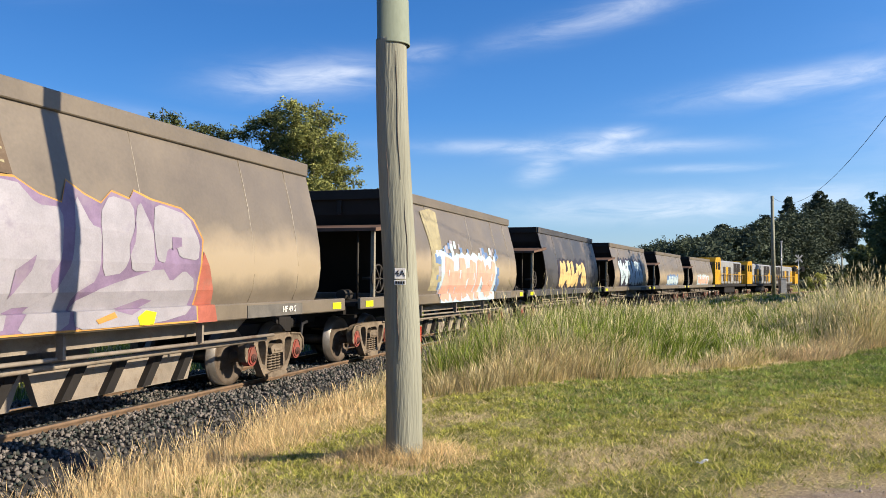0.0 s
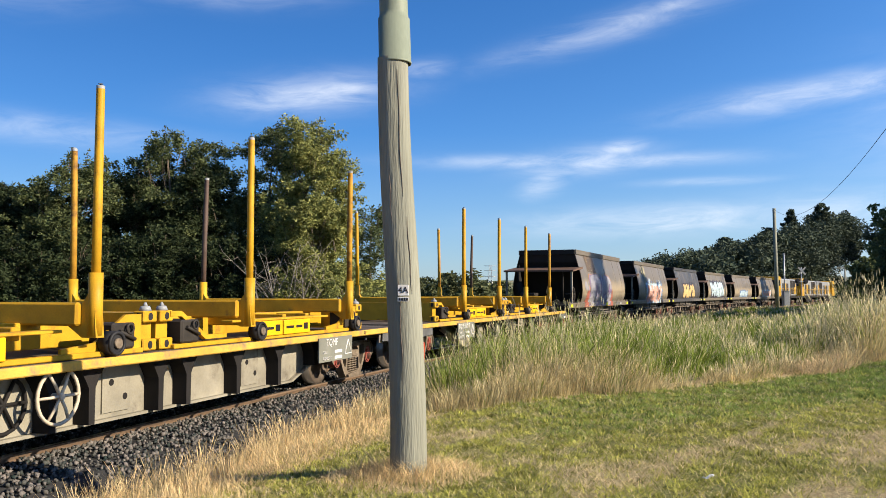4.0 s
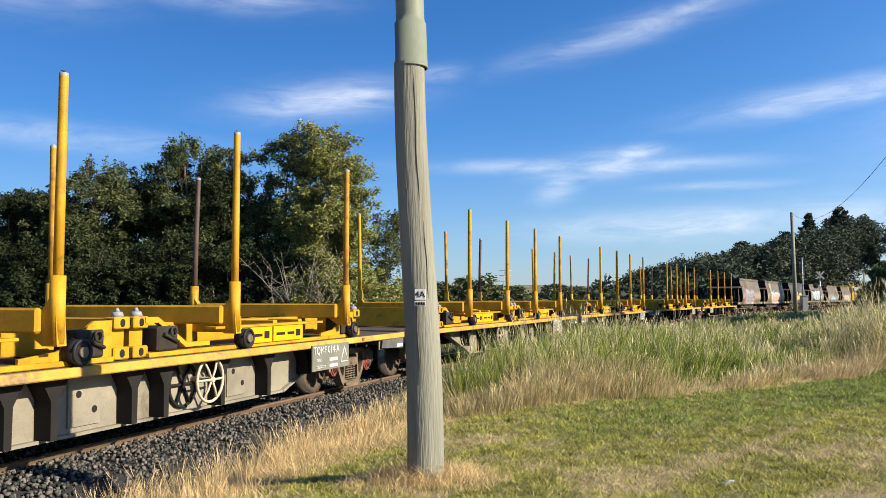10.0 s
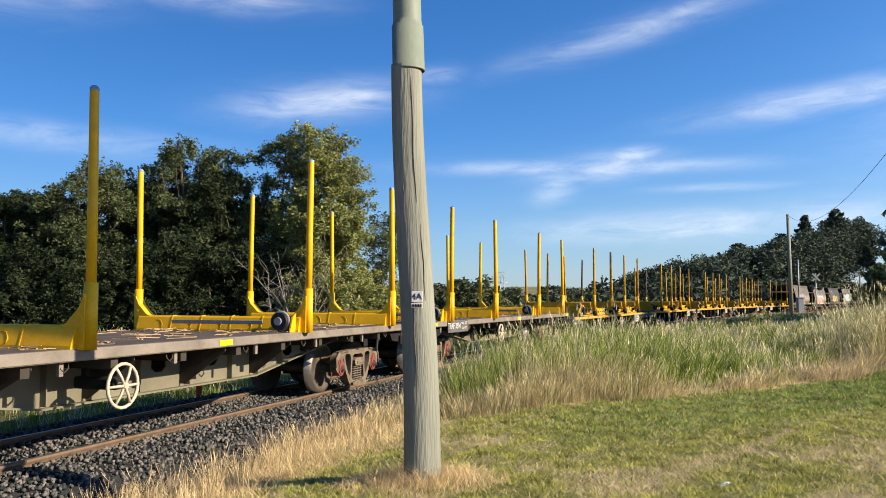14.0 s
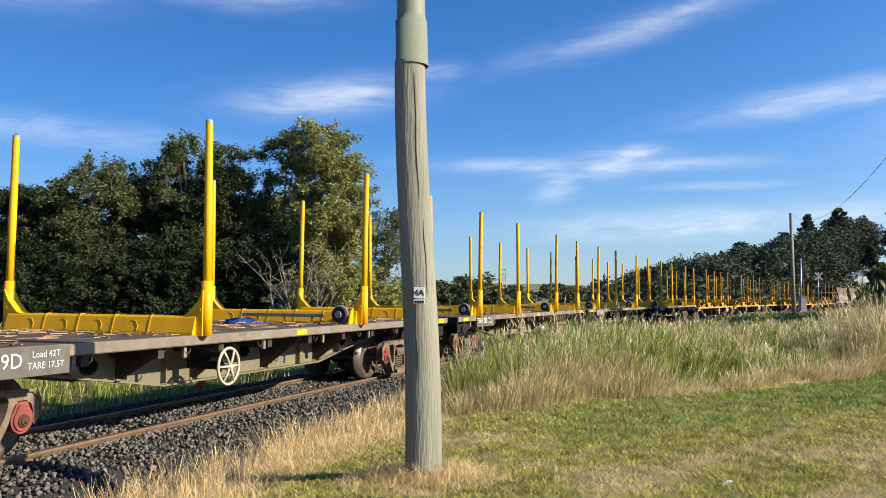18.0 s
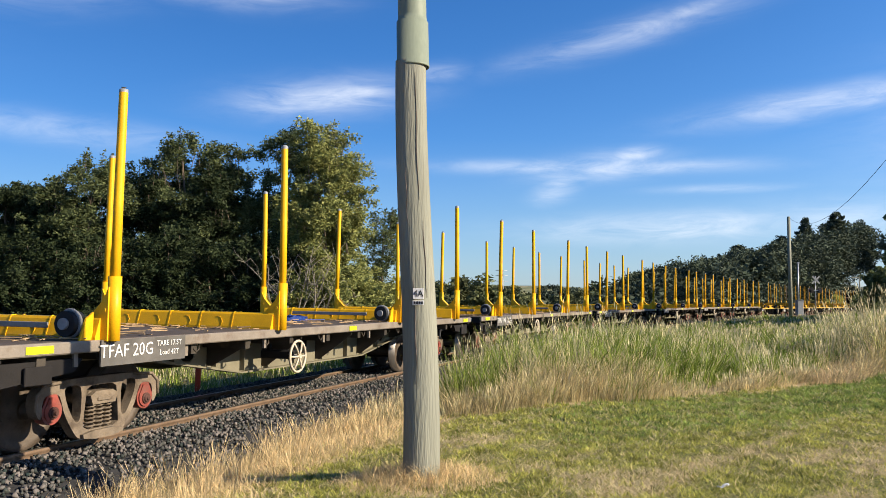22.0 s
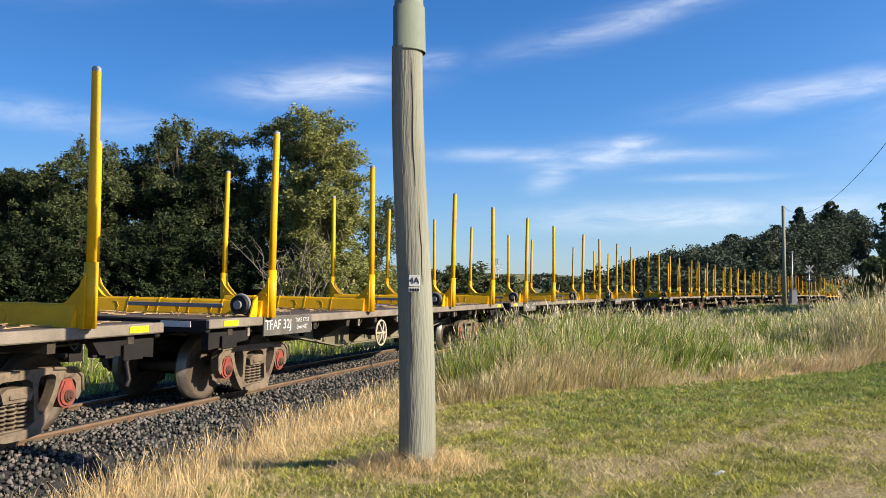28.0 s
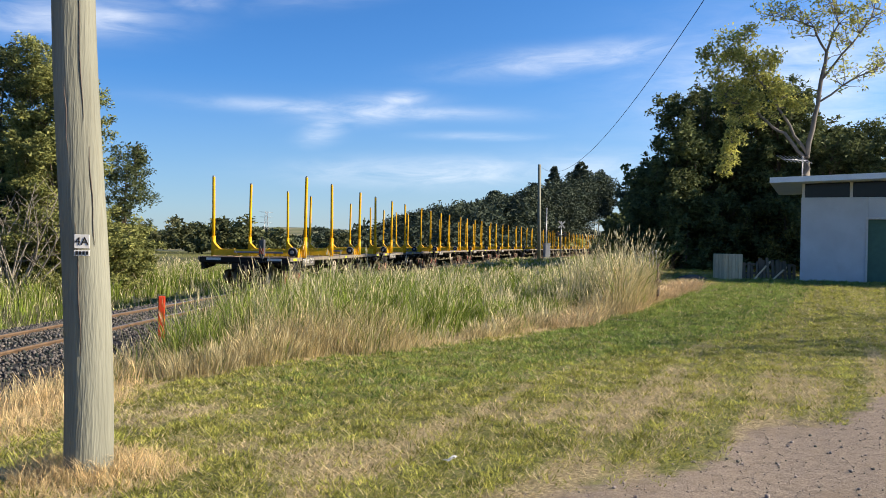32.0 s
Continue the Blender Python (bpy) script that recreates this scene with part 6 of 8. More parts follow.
# ---- trees ----
def leaf_cloud(centres, radii, counts, size, rng, flat=1.0, shell=0.55, droop=0.0):
    """Small pointed leaf blades round the clump centres, in all directions."""
    P = []
    for c, r, n in zip(centres, radii, counts):
        v = rng.normal(size=(n, 3))
        v /= np.linalg.norm(v, axis=1)[:, None]
        rad = r * (shell + (1 - shell) * rng.random(n)) ** 0.8 * (0.75 + 0.4 * rng.random(n))
        P.append(np.asarray(c) + v * rad[:, None] * np.array([1, 1, flat]))
    P = np.vstack(P)
    n = len(P)
    d = rng.normal(size=(n, 3))
    d[:, 2] = d[:, 2] * 0.6 - droop
    d /= np.linalg.norm(d, axis=1)[:, None]
    e = np.cross(d, rng.normal(size=(n, 3)))
    e /= np.linalg.norm(e, axis=1)[:, None]
    L = size * (0.6 + 0.8 * rng.random(n))[:, None]
    W = L * 0.52
    V = np.stack([P - d * L * 0.5 + e * W * 0.5, P - d * L * 0.5 - e * W * 0.5, P + d * L * 0.5], 1).reshape(-1, 3)
    return V, np.arange(3 * n).reshape(-1, 3)


def branch(bm, a, b, r0, r1, rnd, bend=0.12, n=5, seg=5):
    a, b = Vector(a), Vector(b)
    L = (b - a).length
    off = Vector((rnd.uniform(-1, 1), rnd.uniform(-1, 1), rnd.uniform(-0.3, 0.6))) * bend * L
    pts = [tuple(a.lerp(b, i / n) + off * math.sin(math.pi * i / n)) for i in range(n + 1)]
    tube(bm, pts, [r0 + (r1 - r0) * i / n for i in range(n + 1)], seg)
    return [Vector(p) for p in pts]


def build_tree(x, y, h, spread, leaf, seed, label, leaves=9000, size=0.2, trunk=TRUNK, base=0.25, clumps=30, clump_r=0.24, name="tree", flat=0.8, shell=0.4, lean=(0, 0)):
    """A broadleaf tree: forked trunk, limbs to each clump, crown of many small leaves."""
    rnd, rng = random.Random(seed), np.random.default_rng(seed)
    z = float(ground_z([x], [y])[0])
    t = thing(name, label, "tree")
    bm = bmesh.new()
    top = Vector((x + lean[0] * 0.5, y + lean[1] * 0.5, z + h * 0.55))
    main = branch(bm, (x, y, z - 0.1), top, 0.035 * h * 0.5, 0.012 * h, rnd, 0.05, 7)
    C, R, N = [], [], []
    for k in range(clumps):
        a = rnd.uniform(0, 2 * math.pi)
        f = rnd.random()
        zz = base + (1 - base) * (k + 0.5) / clumps * 0.92
        prof = math.sin(math.pi * min(0.97, (zz - base) / (1 - base) * 0.82 + 0.16)) ** 0.7
        rr = spread * prof * (0.35 + 0.6 * math.sqrt(f))
        c = Vector((x + lean[0] * zz + rr * math.cos(a), y + lean[1] * zz + rr * math.sin(a), z + h * zz))
        C.append(c)
        r = clump_r * spread * rnd.uniform(0.6, 1.25)
        R.append(r)
        N.append(max(20, int(leaves / clumps * (r / (clump_r * spread)) ** 2)))
        s = main[min(len(main) - 1, int(1 + (len(main) - 1) * min(1, zz * 0.85)))]
        branch(bm, s, c, 0.006 * h * (1.2 - zz), 0.012, rnd, 0.12, 4)
    part("trunk", bm, trunk, t, "rough trunk and limbs")
    V, f = leaf_cloud(C, R, N, size, rng, flat, shell)
    part("crown", quads_mesh("crown", V, f, leaf), None, t, "loose crown of small leaves")
    return t


def feathery_tree(az, d, h, spread, leaf, seed, label, leaves=12000, size=0.18, base=0.05, name="tree", plumes=12, trunk=TRUNK, full=0.6):
    """A dense tree or shrub: lobed crown of many small leafy sprays, with loose plumes along its upper edge."""
    rnd, rng = random.Random(seed), np.random.default_rng(seed)
    x, y, z = polar(az, d)
    t = thing(name, label, "tree" if name == "tree" else "shrub")
    bm = bmesh.new()
    lean = rnd.uniform(-0.05, 0.05) * h
    main = branch(bm, (x, y, z - 0.1), (x + lean, y, z + 0.82 * h), 0.016 * h, 0.02, rnd, 0.04, 7)
    C, R, N = [], [], []
    ph = [rnd.uniform(0, 6.28) for _ in range(4)]
    # boughs first, then leafy sprays round each of them
    n = int(16 + 3.4 * h)
    for k in range(n):
        f = base + (0.90 - base) * ((k + rnd.random()) / n) ** 0.9
        a = rnd.uniform(0, 2 * math.pi)
        u = (f - base) / (1 - base)
        prof = min(1.0, 0.62 + 0.9 * u) * max(0.0, 1 - u ** 3.2) ** 0.55
        lobe = 1 + 0.22 * math.sin(3 * a + ph[0] + 4 * u) + 0.18 * math.sin(5 * a + ph[1] - 9 * u)
        rr = spread * prof * lobe * (full + (1.0 - full) * math.sqrt(rnd.random()))
        c = Vector((x + lean * f + rr * math.cos(a), y + rr * math.sin(a), z + h * f))
        big = rnd.uniform(0.75, 1.25)
        for _ in range(9):
            v = Vector((rnd.gauss(0, 1), rnd.gauss(0, 1), rnd.gauss(0.1, 0.62))) * 0.34 * big * (0.5 + 0.3 * spread)
            C.append(c + v)
            r = rnd.uniform(0.18, 0.38) * (0.55 + 0.1 * min(h, 6)) * big
            R.append(r)
            N.append(r ** 1.6)
        q = main[min(7, int(1 + 7 * f * 0.8))]
        branch(bm, q, c, 0.0035 * h * (1.15 - f), 0.01, rnd, 0.1, 4)
    for k in range(plumes):
        a, u = rnd.uniform(0, 2 * math.pi), rnd.random() ** 0.5
        rr, f = spread * 0.85 * u, 0.97 - 0.26 * u * u
        c = Vector((x + lean + rr * math.cos(a), y + rr * math.sin(a), z + h * (f - 0.05)))
        tip = c + Vector((rnd.uniform(-0.3, 0.3), rnd.uniform(-0.3, 0.3), h * rnd.uniform(0.03, 0.085)))
        branch(bm, c - Vector((0, 0, 0.6)), tip, 0.018, 0.006, rnd, 0.06, 3)
        for i in range(4):
            C.append(c.lerp(tip, i / 3))
            R.append(0.26 - 0.045 * i)
            N.append(R[-1] ** 2 * 0.8)
    k = leaves / sum(N)
    part("trunk", bm, trunk, t, "rough trunk and limbs")
    V, f = leaf_cloud(C, R, [max(6, int(v * k)) for v in N], size, rng, 0.8, 0.1)
    part("crown", quads_mesh("crown", V, f, leaf), None, t, "dense crown of small feathery leaves")
    return t


def build_left_trees():
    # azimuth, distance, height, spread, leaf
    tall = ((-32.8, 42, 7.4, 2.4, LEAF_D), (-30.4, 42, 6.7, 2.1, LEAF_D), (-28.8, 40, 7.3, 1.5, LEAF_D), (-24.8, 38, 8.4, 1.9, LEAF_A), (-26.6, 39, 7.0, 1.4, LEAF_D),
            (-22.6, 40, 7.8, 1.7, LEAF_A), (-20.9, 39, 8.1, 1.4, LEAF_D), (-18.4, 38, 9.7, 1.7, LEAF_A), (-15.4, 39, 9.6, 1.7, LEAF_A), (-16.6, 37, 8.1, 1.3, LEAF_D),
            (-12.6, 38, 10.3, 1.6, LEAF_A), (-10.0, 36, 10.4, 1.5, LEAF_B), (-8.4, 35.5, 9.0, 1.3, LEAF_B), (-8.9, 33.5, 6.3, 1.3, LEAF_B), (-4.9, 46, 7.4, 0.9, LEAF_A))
    for i, (az, d, h, sp, leaf) in enumerate(tall):
        feathery_tree(az, d, h, sp, leaf, 100 + i, "olive green wattle with a loose feathery crown" if leaf is LEAF_B else "bushy wattle tree with dense grey green foliage", 32000 if sp > 1 else 13000, 0.125)
    # back row and low shrubs: mostly the leaf colour with shade painted in
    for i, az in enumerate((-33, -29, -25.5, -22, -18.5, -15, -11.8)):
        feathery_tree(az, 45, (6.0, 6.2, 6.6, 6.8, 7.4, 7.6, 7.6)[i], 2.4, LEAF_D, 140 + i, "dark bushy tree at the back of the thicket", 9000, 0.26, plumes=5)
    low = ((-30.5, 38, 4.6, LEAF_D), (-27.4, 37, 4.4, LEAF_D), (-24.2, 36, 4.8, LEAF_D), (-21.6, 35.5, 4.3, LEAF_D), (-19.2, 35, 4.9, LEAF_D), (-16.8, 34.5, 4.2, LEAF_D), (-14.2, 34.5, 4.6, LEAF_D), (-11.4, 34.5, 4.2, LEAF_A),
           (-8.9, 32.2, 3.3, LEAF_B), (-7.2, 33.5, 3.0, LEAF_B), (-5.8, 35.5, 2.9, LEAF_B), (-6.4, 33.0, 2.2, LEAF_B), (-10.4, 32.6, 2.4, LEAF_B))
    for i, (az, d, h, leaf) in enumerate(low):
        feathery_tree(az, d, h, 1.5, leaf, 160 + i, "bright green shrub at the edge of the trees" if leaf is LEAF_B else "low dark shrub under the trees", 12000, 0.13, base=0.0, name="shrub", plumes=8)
    # a bare shrub at the edge of the trees
    x, y, z = polar(-11.2, 31.2)
    t = thing("bare_shrub", "leafless grey shrub before the trees", "shrub")
    rnd = random.Random(8)
    bm = bmesh.new()
    for k in range(17):
        a, e = rnd.uniform(0, 6.28), rnd.uniform(0.45, 1.25)
        L = rnd.uniform(2.2, 4.4)
        tip = Vector((x + 0.72 * L * math.cos(a) * math.cos(e), y + 0.5 * L * math.sin(a) * math.cos(e), z + 0.4 + L * math.sin(e)))
        pts = branch(bm, (x + rnd.uniform(-0.3, 0.3), y, z), tip, 0.04, 0.010, rnd, 0.15, 5)
        for q in pts[2:]:
            for _ in range(3):
                d = Vector((rnd.uniform(-1, 1), rnd.uniform(-1, 1), rnd.uniform(0.1, 1.2))) * 0.6
                branch(bm, q, q + d, 0.011, 0.004, rnd, 0.15, 2)
    part("brushwood", bm, TWIG, t)


build_left_trees()


LINE_AZ = [10.5, 13.5, 16.3, 18.6, 20.5, 22.1, 23.4, 24.4, 25.2, 25.8, 26.3, 31.5, 34.5, 60]
LINE_D = [40, 52, 67, 82, 96, 111, 126, 141, 156, 165, 175, 178, 126, 118]     # distance of the line in each direction
RIDGE_AZ = [11.3, 12.2, 13.3, 14.4, 15.3, 16.6, 18.0, 19.05, 20.4, 21.3, 21.8, 23.4, 24.6, 25.7, 29.8, 60]
RIDGE_EL = [1.0, 1.75, 2.35, 2.2, 2.75, 2.8, 3.0, 3.5, 3.35, 3.7, 4.2, 4.3, 5.2, 5.05, 5.1, 5.2]


def far_wood():
    """The wooded hillside: conifers and gums in clumps, one sheet of canopy."""
    rng, rnd = np.random.default_rng(5), random.Random(5)
    for leaf, count, name, lab in ((LEAF_F, 560, "hillside_wood", "dark evergreen wood on the hillside"), (LEAF_FO, 120, "hillside_wood", "olive green wood on the hillside")):
        C, R, N = [], [], []
        for i in range(count):
            az = rnd.uniform(33, 58) if i % 9 == 0 else rnd.uniform(19, 30) if i % 2 else rnd.uniform(11.4, 32)
            line = float(np.interp(az, LINE_AZ, LINE_D))
            if leaf is LEAF_FO:
                az = rnd.choice((rnd.gauss(24.5, 2.6), rnd.uniform(19, 56)))
                line = float(np.interp(az, LINE_AZ, LINE_D))
                d, share = line + rnd.uniform(8, 24), rnd.uniform(0.45, 0.80)
            elif i % 5 < 3:
                d, share = max(line + rnd.uniform(32, 75), rnd.uniform(145, 175)), rnd.uniform(0.86, 1.03)
            else:
                d, share = line + rnd.uniform(9, 30), rnd.uniform(0.45, 0.85)
            x, y, z = polar(az, d)
            top = EYE + d * math.tan(radians(share * float(np.interp(az, RIDGE_AZ, RIDGE_EL))))
            h = top - z
            if h < 2.5 or abs(float(side_of_line([x], [y])[0][0])) < 6:
                continue
            h = min(h, 11.0)
            pointed = leaf is LEAF_F and rnd.random() < 0.10
            for k in range(8):
                zz = 0.12 + 0.80 * k / 7
                rr = (1.05 - zz) * 2.1 if pointed else 3.0 * math.sqrt(max(0.05, 1 - (1.6 * zz - 0.75) ** 2))
                a = rnd.uniform(0, 6.28)
                C.append((x + rr * math.cos(a), y + rr * math.sin(a), top - h * (1 - zz)))
                R.append((rnd.uniform(0.7, 1.2) * (1.35 - zz)) if pointed else rnd.uniform(1.2, 2.0))
                N.append(70 if pointed else 120)
        V, f = leaf_cloud(C, R, N, 0.55, rng, 0.7, 0.3)
        tagged(new(name, quads_mesh(name, V, f, leaf)), lab, "woodland", kind="stuff")
    # valley trees and hedges
    C, R, N = [], [], []
    for _ in range(150):
        row = rnd.choice((150, 200, 290, 420))
        az, d = rnd.gauss(rnd.choice((-9, -5.5, -2.2, 0.4, 4, 7.5, 10.5)), 0.9), row + rnd.uniform(-20, 20)
        x, y, z = polar(az, d)
        h = rnd.uniform(2.5, 7.5) * (0.55 + d / 420) * (0.75 if az > 2.5 else 1.0)
        wd = h * rnd.uniform(0.5, 0.75)
        for k in range(7):
            a, u = rnd.uniform(0, 6.28), rnd.random()
            C.append((x + wd * math.cos(a) * u, y + wd * math.sin(a) * u, z + h * (0.25 + 0.5 * (1 - u * u) * rnd.random() + 0.2 * (1 - u))))
            R.append(rnd.uniform(0.18, 0.28) * h)
            N.append(80)
    # hedgerows and copses on the far slopes
    CF, RF = [], []
    for _ in range(130):
        az, d = rnd.uniform(-14, 16), rnd.uniform(750, 1900)
        for k in range(rnd.choice((1, 2, 5))):
            x, y, z = polar(az + 0.28 * k, d)
            s = rnd.uniform(5.0, 9.0)
            CF.append((x, y, z + 0.6 * s))
            RF.append(s)
    V, f = leaf_cloud(CF, RF, [90] * len(CF), 4.0, rng, 0.7, 0.3)
    tagged(new("far_copses", quads_mesh("far_copses", V, f, LEAF_F)), "copses and hedgerows on the far slopes", "woodland", kind="stuff")
    V, f = leaf_cloud(C, R, N, 0.8, rng, 0.8, 0.4)
    tagged(new("valley_trees", quads_mesh("valley_trees", V, f, LEAF_V)), "scattered trees and hedges across the valley", "woodland", kind="stuff")


far_wood()


def conifer(az, d, top_el, width, seed, label):
    """A dark conifer with layered, ragged boughs."""
    x, y, z = polar(az, d)
    top = EYE + d * math.tan(radians(top_el))
    h = top - z
    rnd, rng = random.Random(seed), np.random.default_rng(seed)
    t = thing("conifer", label, "tree")
    bm = bmesh.new()
    rod(bm, (x, y, z - 0.5), (x, y, top - 0.3), 0.3, 0.05, seg=8)
    C, R, N = [], [], []
    for k in range(64):
        zz = 0.12 + 0.88 * k / 63
        rr = 0.9 * width * (1.02 - zz) ** 0.62 * rnd.uniform(0.35, 1.08)
        a = k * 2.4
        c = (x + rr * math.cos(a), y + rr * math.sin(a), z + h * zz)
        C.append(c)
        R.append(0.30 * width * (1.25 - zz) + 0.25)
        N.append(120)
        rod(bm, (x, y, z + h * zz), c, 0.06, 0.02, seg=5)
    part("trunk", bm, TRUNK, t)
    V, f = leaf_cloud(C, R, N, 0.5, rng, 0.6, 0.3)
    part("crown", quads_mesh("crown", V, f, LEAF_F), None, t)


for i, (az, d, el, wd) in enumerate(((22.75, 180, 5.3, 4.0), (21.4, 180, 4.15, 3.6), (24.5, 185, 5.6, 6.0), (18.7, 185, 3.6, 5.0))):
    conifer(az, d, el, wd, 40 + i, "dark conifer standing above the hillside wood")


def build_right_trees():
    # the dark evergreens beyond the shed: azimuth, distance, height, spread
    rows = ((30.6, 43, 6.7, 1.6), (31.2, 44, 9.4, 1.5), (32.5, 46, 10.3, 1.8), (34.0, 47, 10.3, 1.8), (35.7, 46, 10.4, 1.8), (37.1, 45, 10.1, 1.6), (38.2, 46, 9.2, 1.6), (39.8, 42, 6.5, 1.6),
            (41.0, 44, 7.2, 1.7), (43.3, 44, 7.2, 2.0), (46.0, 44, 7.6, 2.2), (49.5, 42, 7.0, 2.2), (29.4, 50, 5.6, 1.6), (29.2, 60, 6.0, 2.0), (28.3, 72, 3.9, 2.0), (32.6, 50, 9.0, 2.4), (36.4, 51, 9.0, 2.4), (39.4, 51, 8.0, 2.4), (42.4, 51, 7.0, 2.4), (34.5, 53, 8.0, 2.6),
            (30.4, 50, 6.6, 2.0), (27.4, 84, 4.2, 2.4), (26.7, 94, 2.8, 1.9))
    for i, (az, d, h, sp) in enumerate(rows):
        feathery_tree(az, d, h, sp, LEAF_R, 300 + i, "dense dark evergreen tree beyond the shed", 15000 if d < 48 else 6500, 0.19 if d < 48 else 0.34, base=0.02, plumes=9, full=0.55)
    for i, (az, d, h, sp) in enumerate(((31.4, 42, 3.6, 1.6), (33.4, 43, 4.0, 1.6), (37.4, 43, 4.2, 1.6), (29.2, 46, 3.0, 1.5))):
        feathery_tree(az, d, h, sp, LEAF_R, 330 + i, "low dark shrub under the evergreens", 8000, 0.19, base=0.0, name="shrub", plumes=5)
    feathery_tree(28.4, 95, 9.3, 2.2, LEAF_F, 345, "dark tree before the hillside wood", 7000, 0.4, base=0.05, plumes=6)
    # the tall sparse gum: pale trunk forking low, one long limb with yellow green foliage
    rnd, rng = random.Random(77), np.random.default_rng(77)
    g = Vector((23.0, 29.0, 0))
    g.z = float(ground_z([g.x], [g.y])[0])
    t = thing("gum_tree", "tall sparse gum with pale limbs and yellow green leaves", "tree")
    bm = bmesh.new()
    C, R, N = [], [], []

    def limb(pts, r0, r1):
        pts = [Vector(p) for p in pts]
        dense = []
        for p, q in zip(pts, pts[1:]):
            dense += [p.lerp(q, k / 3) + Vector((rnd.uniform(-1, 1), rnd.uniform(-1, 1), rnd.uniform(-1, 1))) * 0.035 for k in range(3)]
        dense.append(pts[-1])
        n = len(dense) - 1
        tube(bm, [tuple(p) for p in dense], [r0 + (r1 - r0) * i / n for i in range(n + 1)], 8)
        return dense

    def twigs(pts, reach, many, leafy):
        for q in pts:
            for _ in range(many):
                d = Vector((rnd.uniform(-1, 1), rnd.uniform(-1, 1), rnd.uniform(-0.35, 1.0))) * reach
                w = branch(bm, q, q + d, 0.020, 0.006, rnd, 0.18, 3)
                for _ in range(2):
                    e = Vector((rnd.uniform(-1, 1), rnd.uniform(-1, 1), rnd.uniform(-0.3, 0.8))) * reach * 0.5
                    branch(bm, w[2], w[2] + e, 0.009, 0.004, rnd, 0.2, 2)
                    C.append(w[2] + e)
                    R.append(rnd.uniform(0.22, 0.42))
                    N.append(leafy)
    limb([(23.0, 29.0, g.z - 0.1), (23.05, 29.0, 2.6), (23.0, 29.0, 4.6), (23.0, 29.0, 5.3)], 0.19, 0.13)
    top = limb([(23.0, 29.0, 5.2), (23.2, 28.8, 6.9), (23.4, 28.7, 8.3), (23.5, 28.6, 9.4)], 0.105, 0.065)
    low = limb([(22.98, 29.0, 5.2), (22.3, 29.5, 6.2), (21.8, 29.9, 6.7), (21.2, 30.3, 7.4), (20.5, 30.8, 7.6)], 0.075, 0.025)
    mid = limb([(22.98, 29.0, 5.4), (22.5, 29.4, 6.5), (22.0, 29.8, 7.7), (21.4, 30.1, 8.6), (20.8, 30.5, 9.3)], 0.07, 0.02)
    crown = [limb([(23.5, 28.6, 9.4), (23.1, 28.9, 10.4), (22.5, 29.4, 10.8), (21.9, 29.8, 11.0)], 0.048, 0.012),
             limb([(23.5, 28.6, 9.4), (23.8, 28.3, 10.5), (23.6, 28.5, 11.7), (23.3, 28.8, 12.6)], 0.048, 0.012),
             limb([(23.4, 28.7, 8.3), (24.2, 28.0, 9.7), (24.7, 27.6, 10.6), (24.8, 27.5, 11.6)], 0.048, 0.012),
             limb([(23.3, 28.8, 7.4), (24.3, 27.9, 8.3), (25.1, 27.3, 8.8)], 0.045, 0.014)]
    for pts in crown:
        twigs(pts[2:], 0.85, 4, 10)
    twigs(crown[1][4:], 0.8, 2, 34)
    twigs(low[6:], 0.5, 2, 40)
    twigs(mid[5:], 0.55, 2, 50)
    # hanging masses of leaves: place and size
    for c, r in (((20.6, 30.7, 9.9), 0.75), ((20.2, 31.0, 9.1), 0.8), ((21.1, 30.4, 9.1), 0.8), ((21.6, 30.0, 8.7), 0.6), ((20.5, 30.8, 8.1), 0.75), ((20.8, 30.6, 6.9), 0.6), ((20.7, 30.7, 6.1), 0.5), ((20.65, 30.7, 5.4), 0.45),
                 ((20.5, 30.8, 4.8), 0.3), ((22.3, 29.5, 7.8), 0.5), ((22.7, 29.2, 7.4), 0.4), ((22.0, 29.8, 9.4), 0.55), ((19.8, 31.2, 9.6), 0.45), ((21.4, 30.2, 7.6), 0.5), ((21.0, 30.4, 10.3), 0.5)):
        c = Vector(c)
        for _ in range(12):
            v = Vector((rnd.gauss(0, 1), rnd.gauss(0, 1), rnd.gauss(0, 1))).normalized() * r * rnd.uniform(0.4, 1.0)
            branch(bm, c - Vector((0, 0, 0.2)), c + v, 0.012, 0.004, rnd, 0.15, 2)
            C.append(c + v)
            R.append(0.42 * r + 0.12)
            N.append(int(58 * r))
    part("trunk", bm, TRUNK_PALE, t, "pale smooth trunk and limbs")
    V, f = leaf_cloud(C, R, N, 0.145, rng, 0.9, 0.2, 0.5)
    part("crown", quads_mesh("crown", V, f, LEAF_Y), None, t, "drooping yellow green leaves in loose masses")
    # a garden tree past the drive, whose shade lies on the lawn
    feathery_tree(72.5, 25.5, 9.0, 4.2, LEAF_A, 380, "airy garden tree beside the drive", 2600, 0.17, base=0.22, plumes=6, full=0.3)


build_right_trees()
bx, by, _ = polar(24.3, 149)
build_tree(bx, by, 3.6, 1.7, LEAF_Y, 391, "bright green bush beside the crossing", 5000, 0.3, clumps=20, base=0.05, clump_r=0.32, name="bush", shell=0.2)


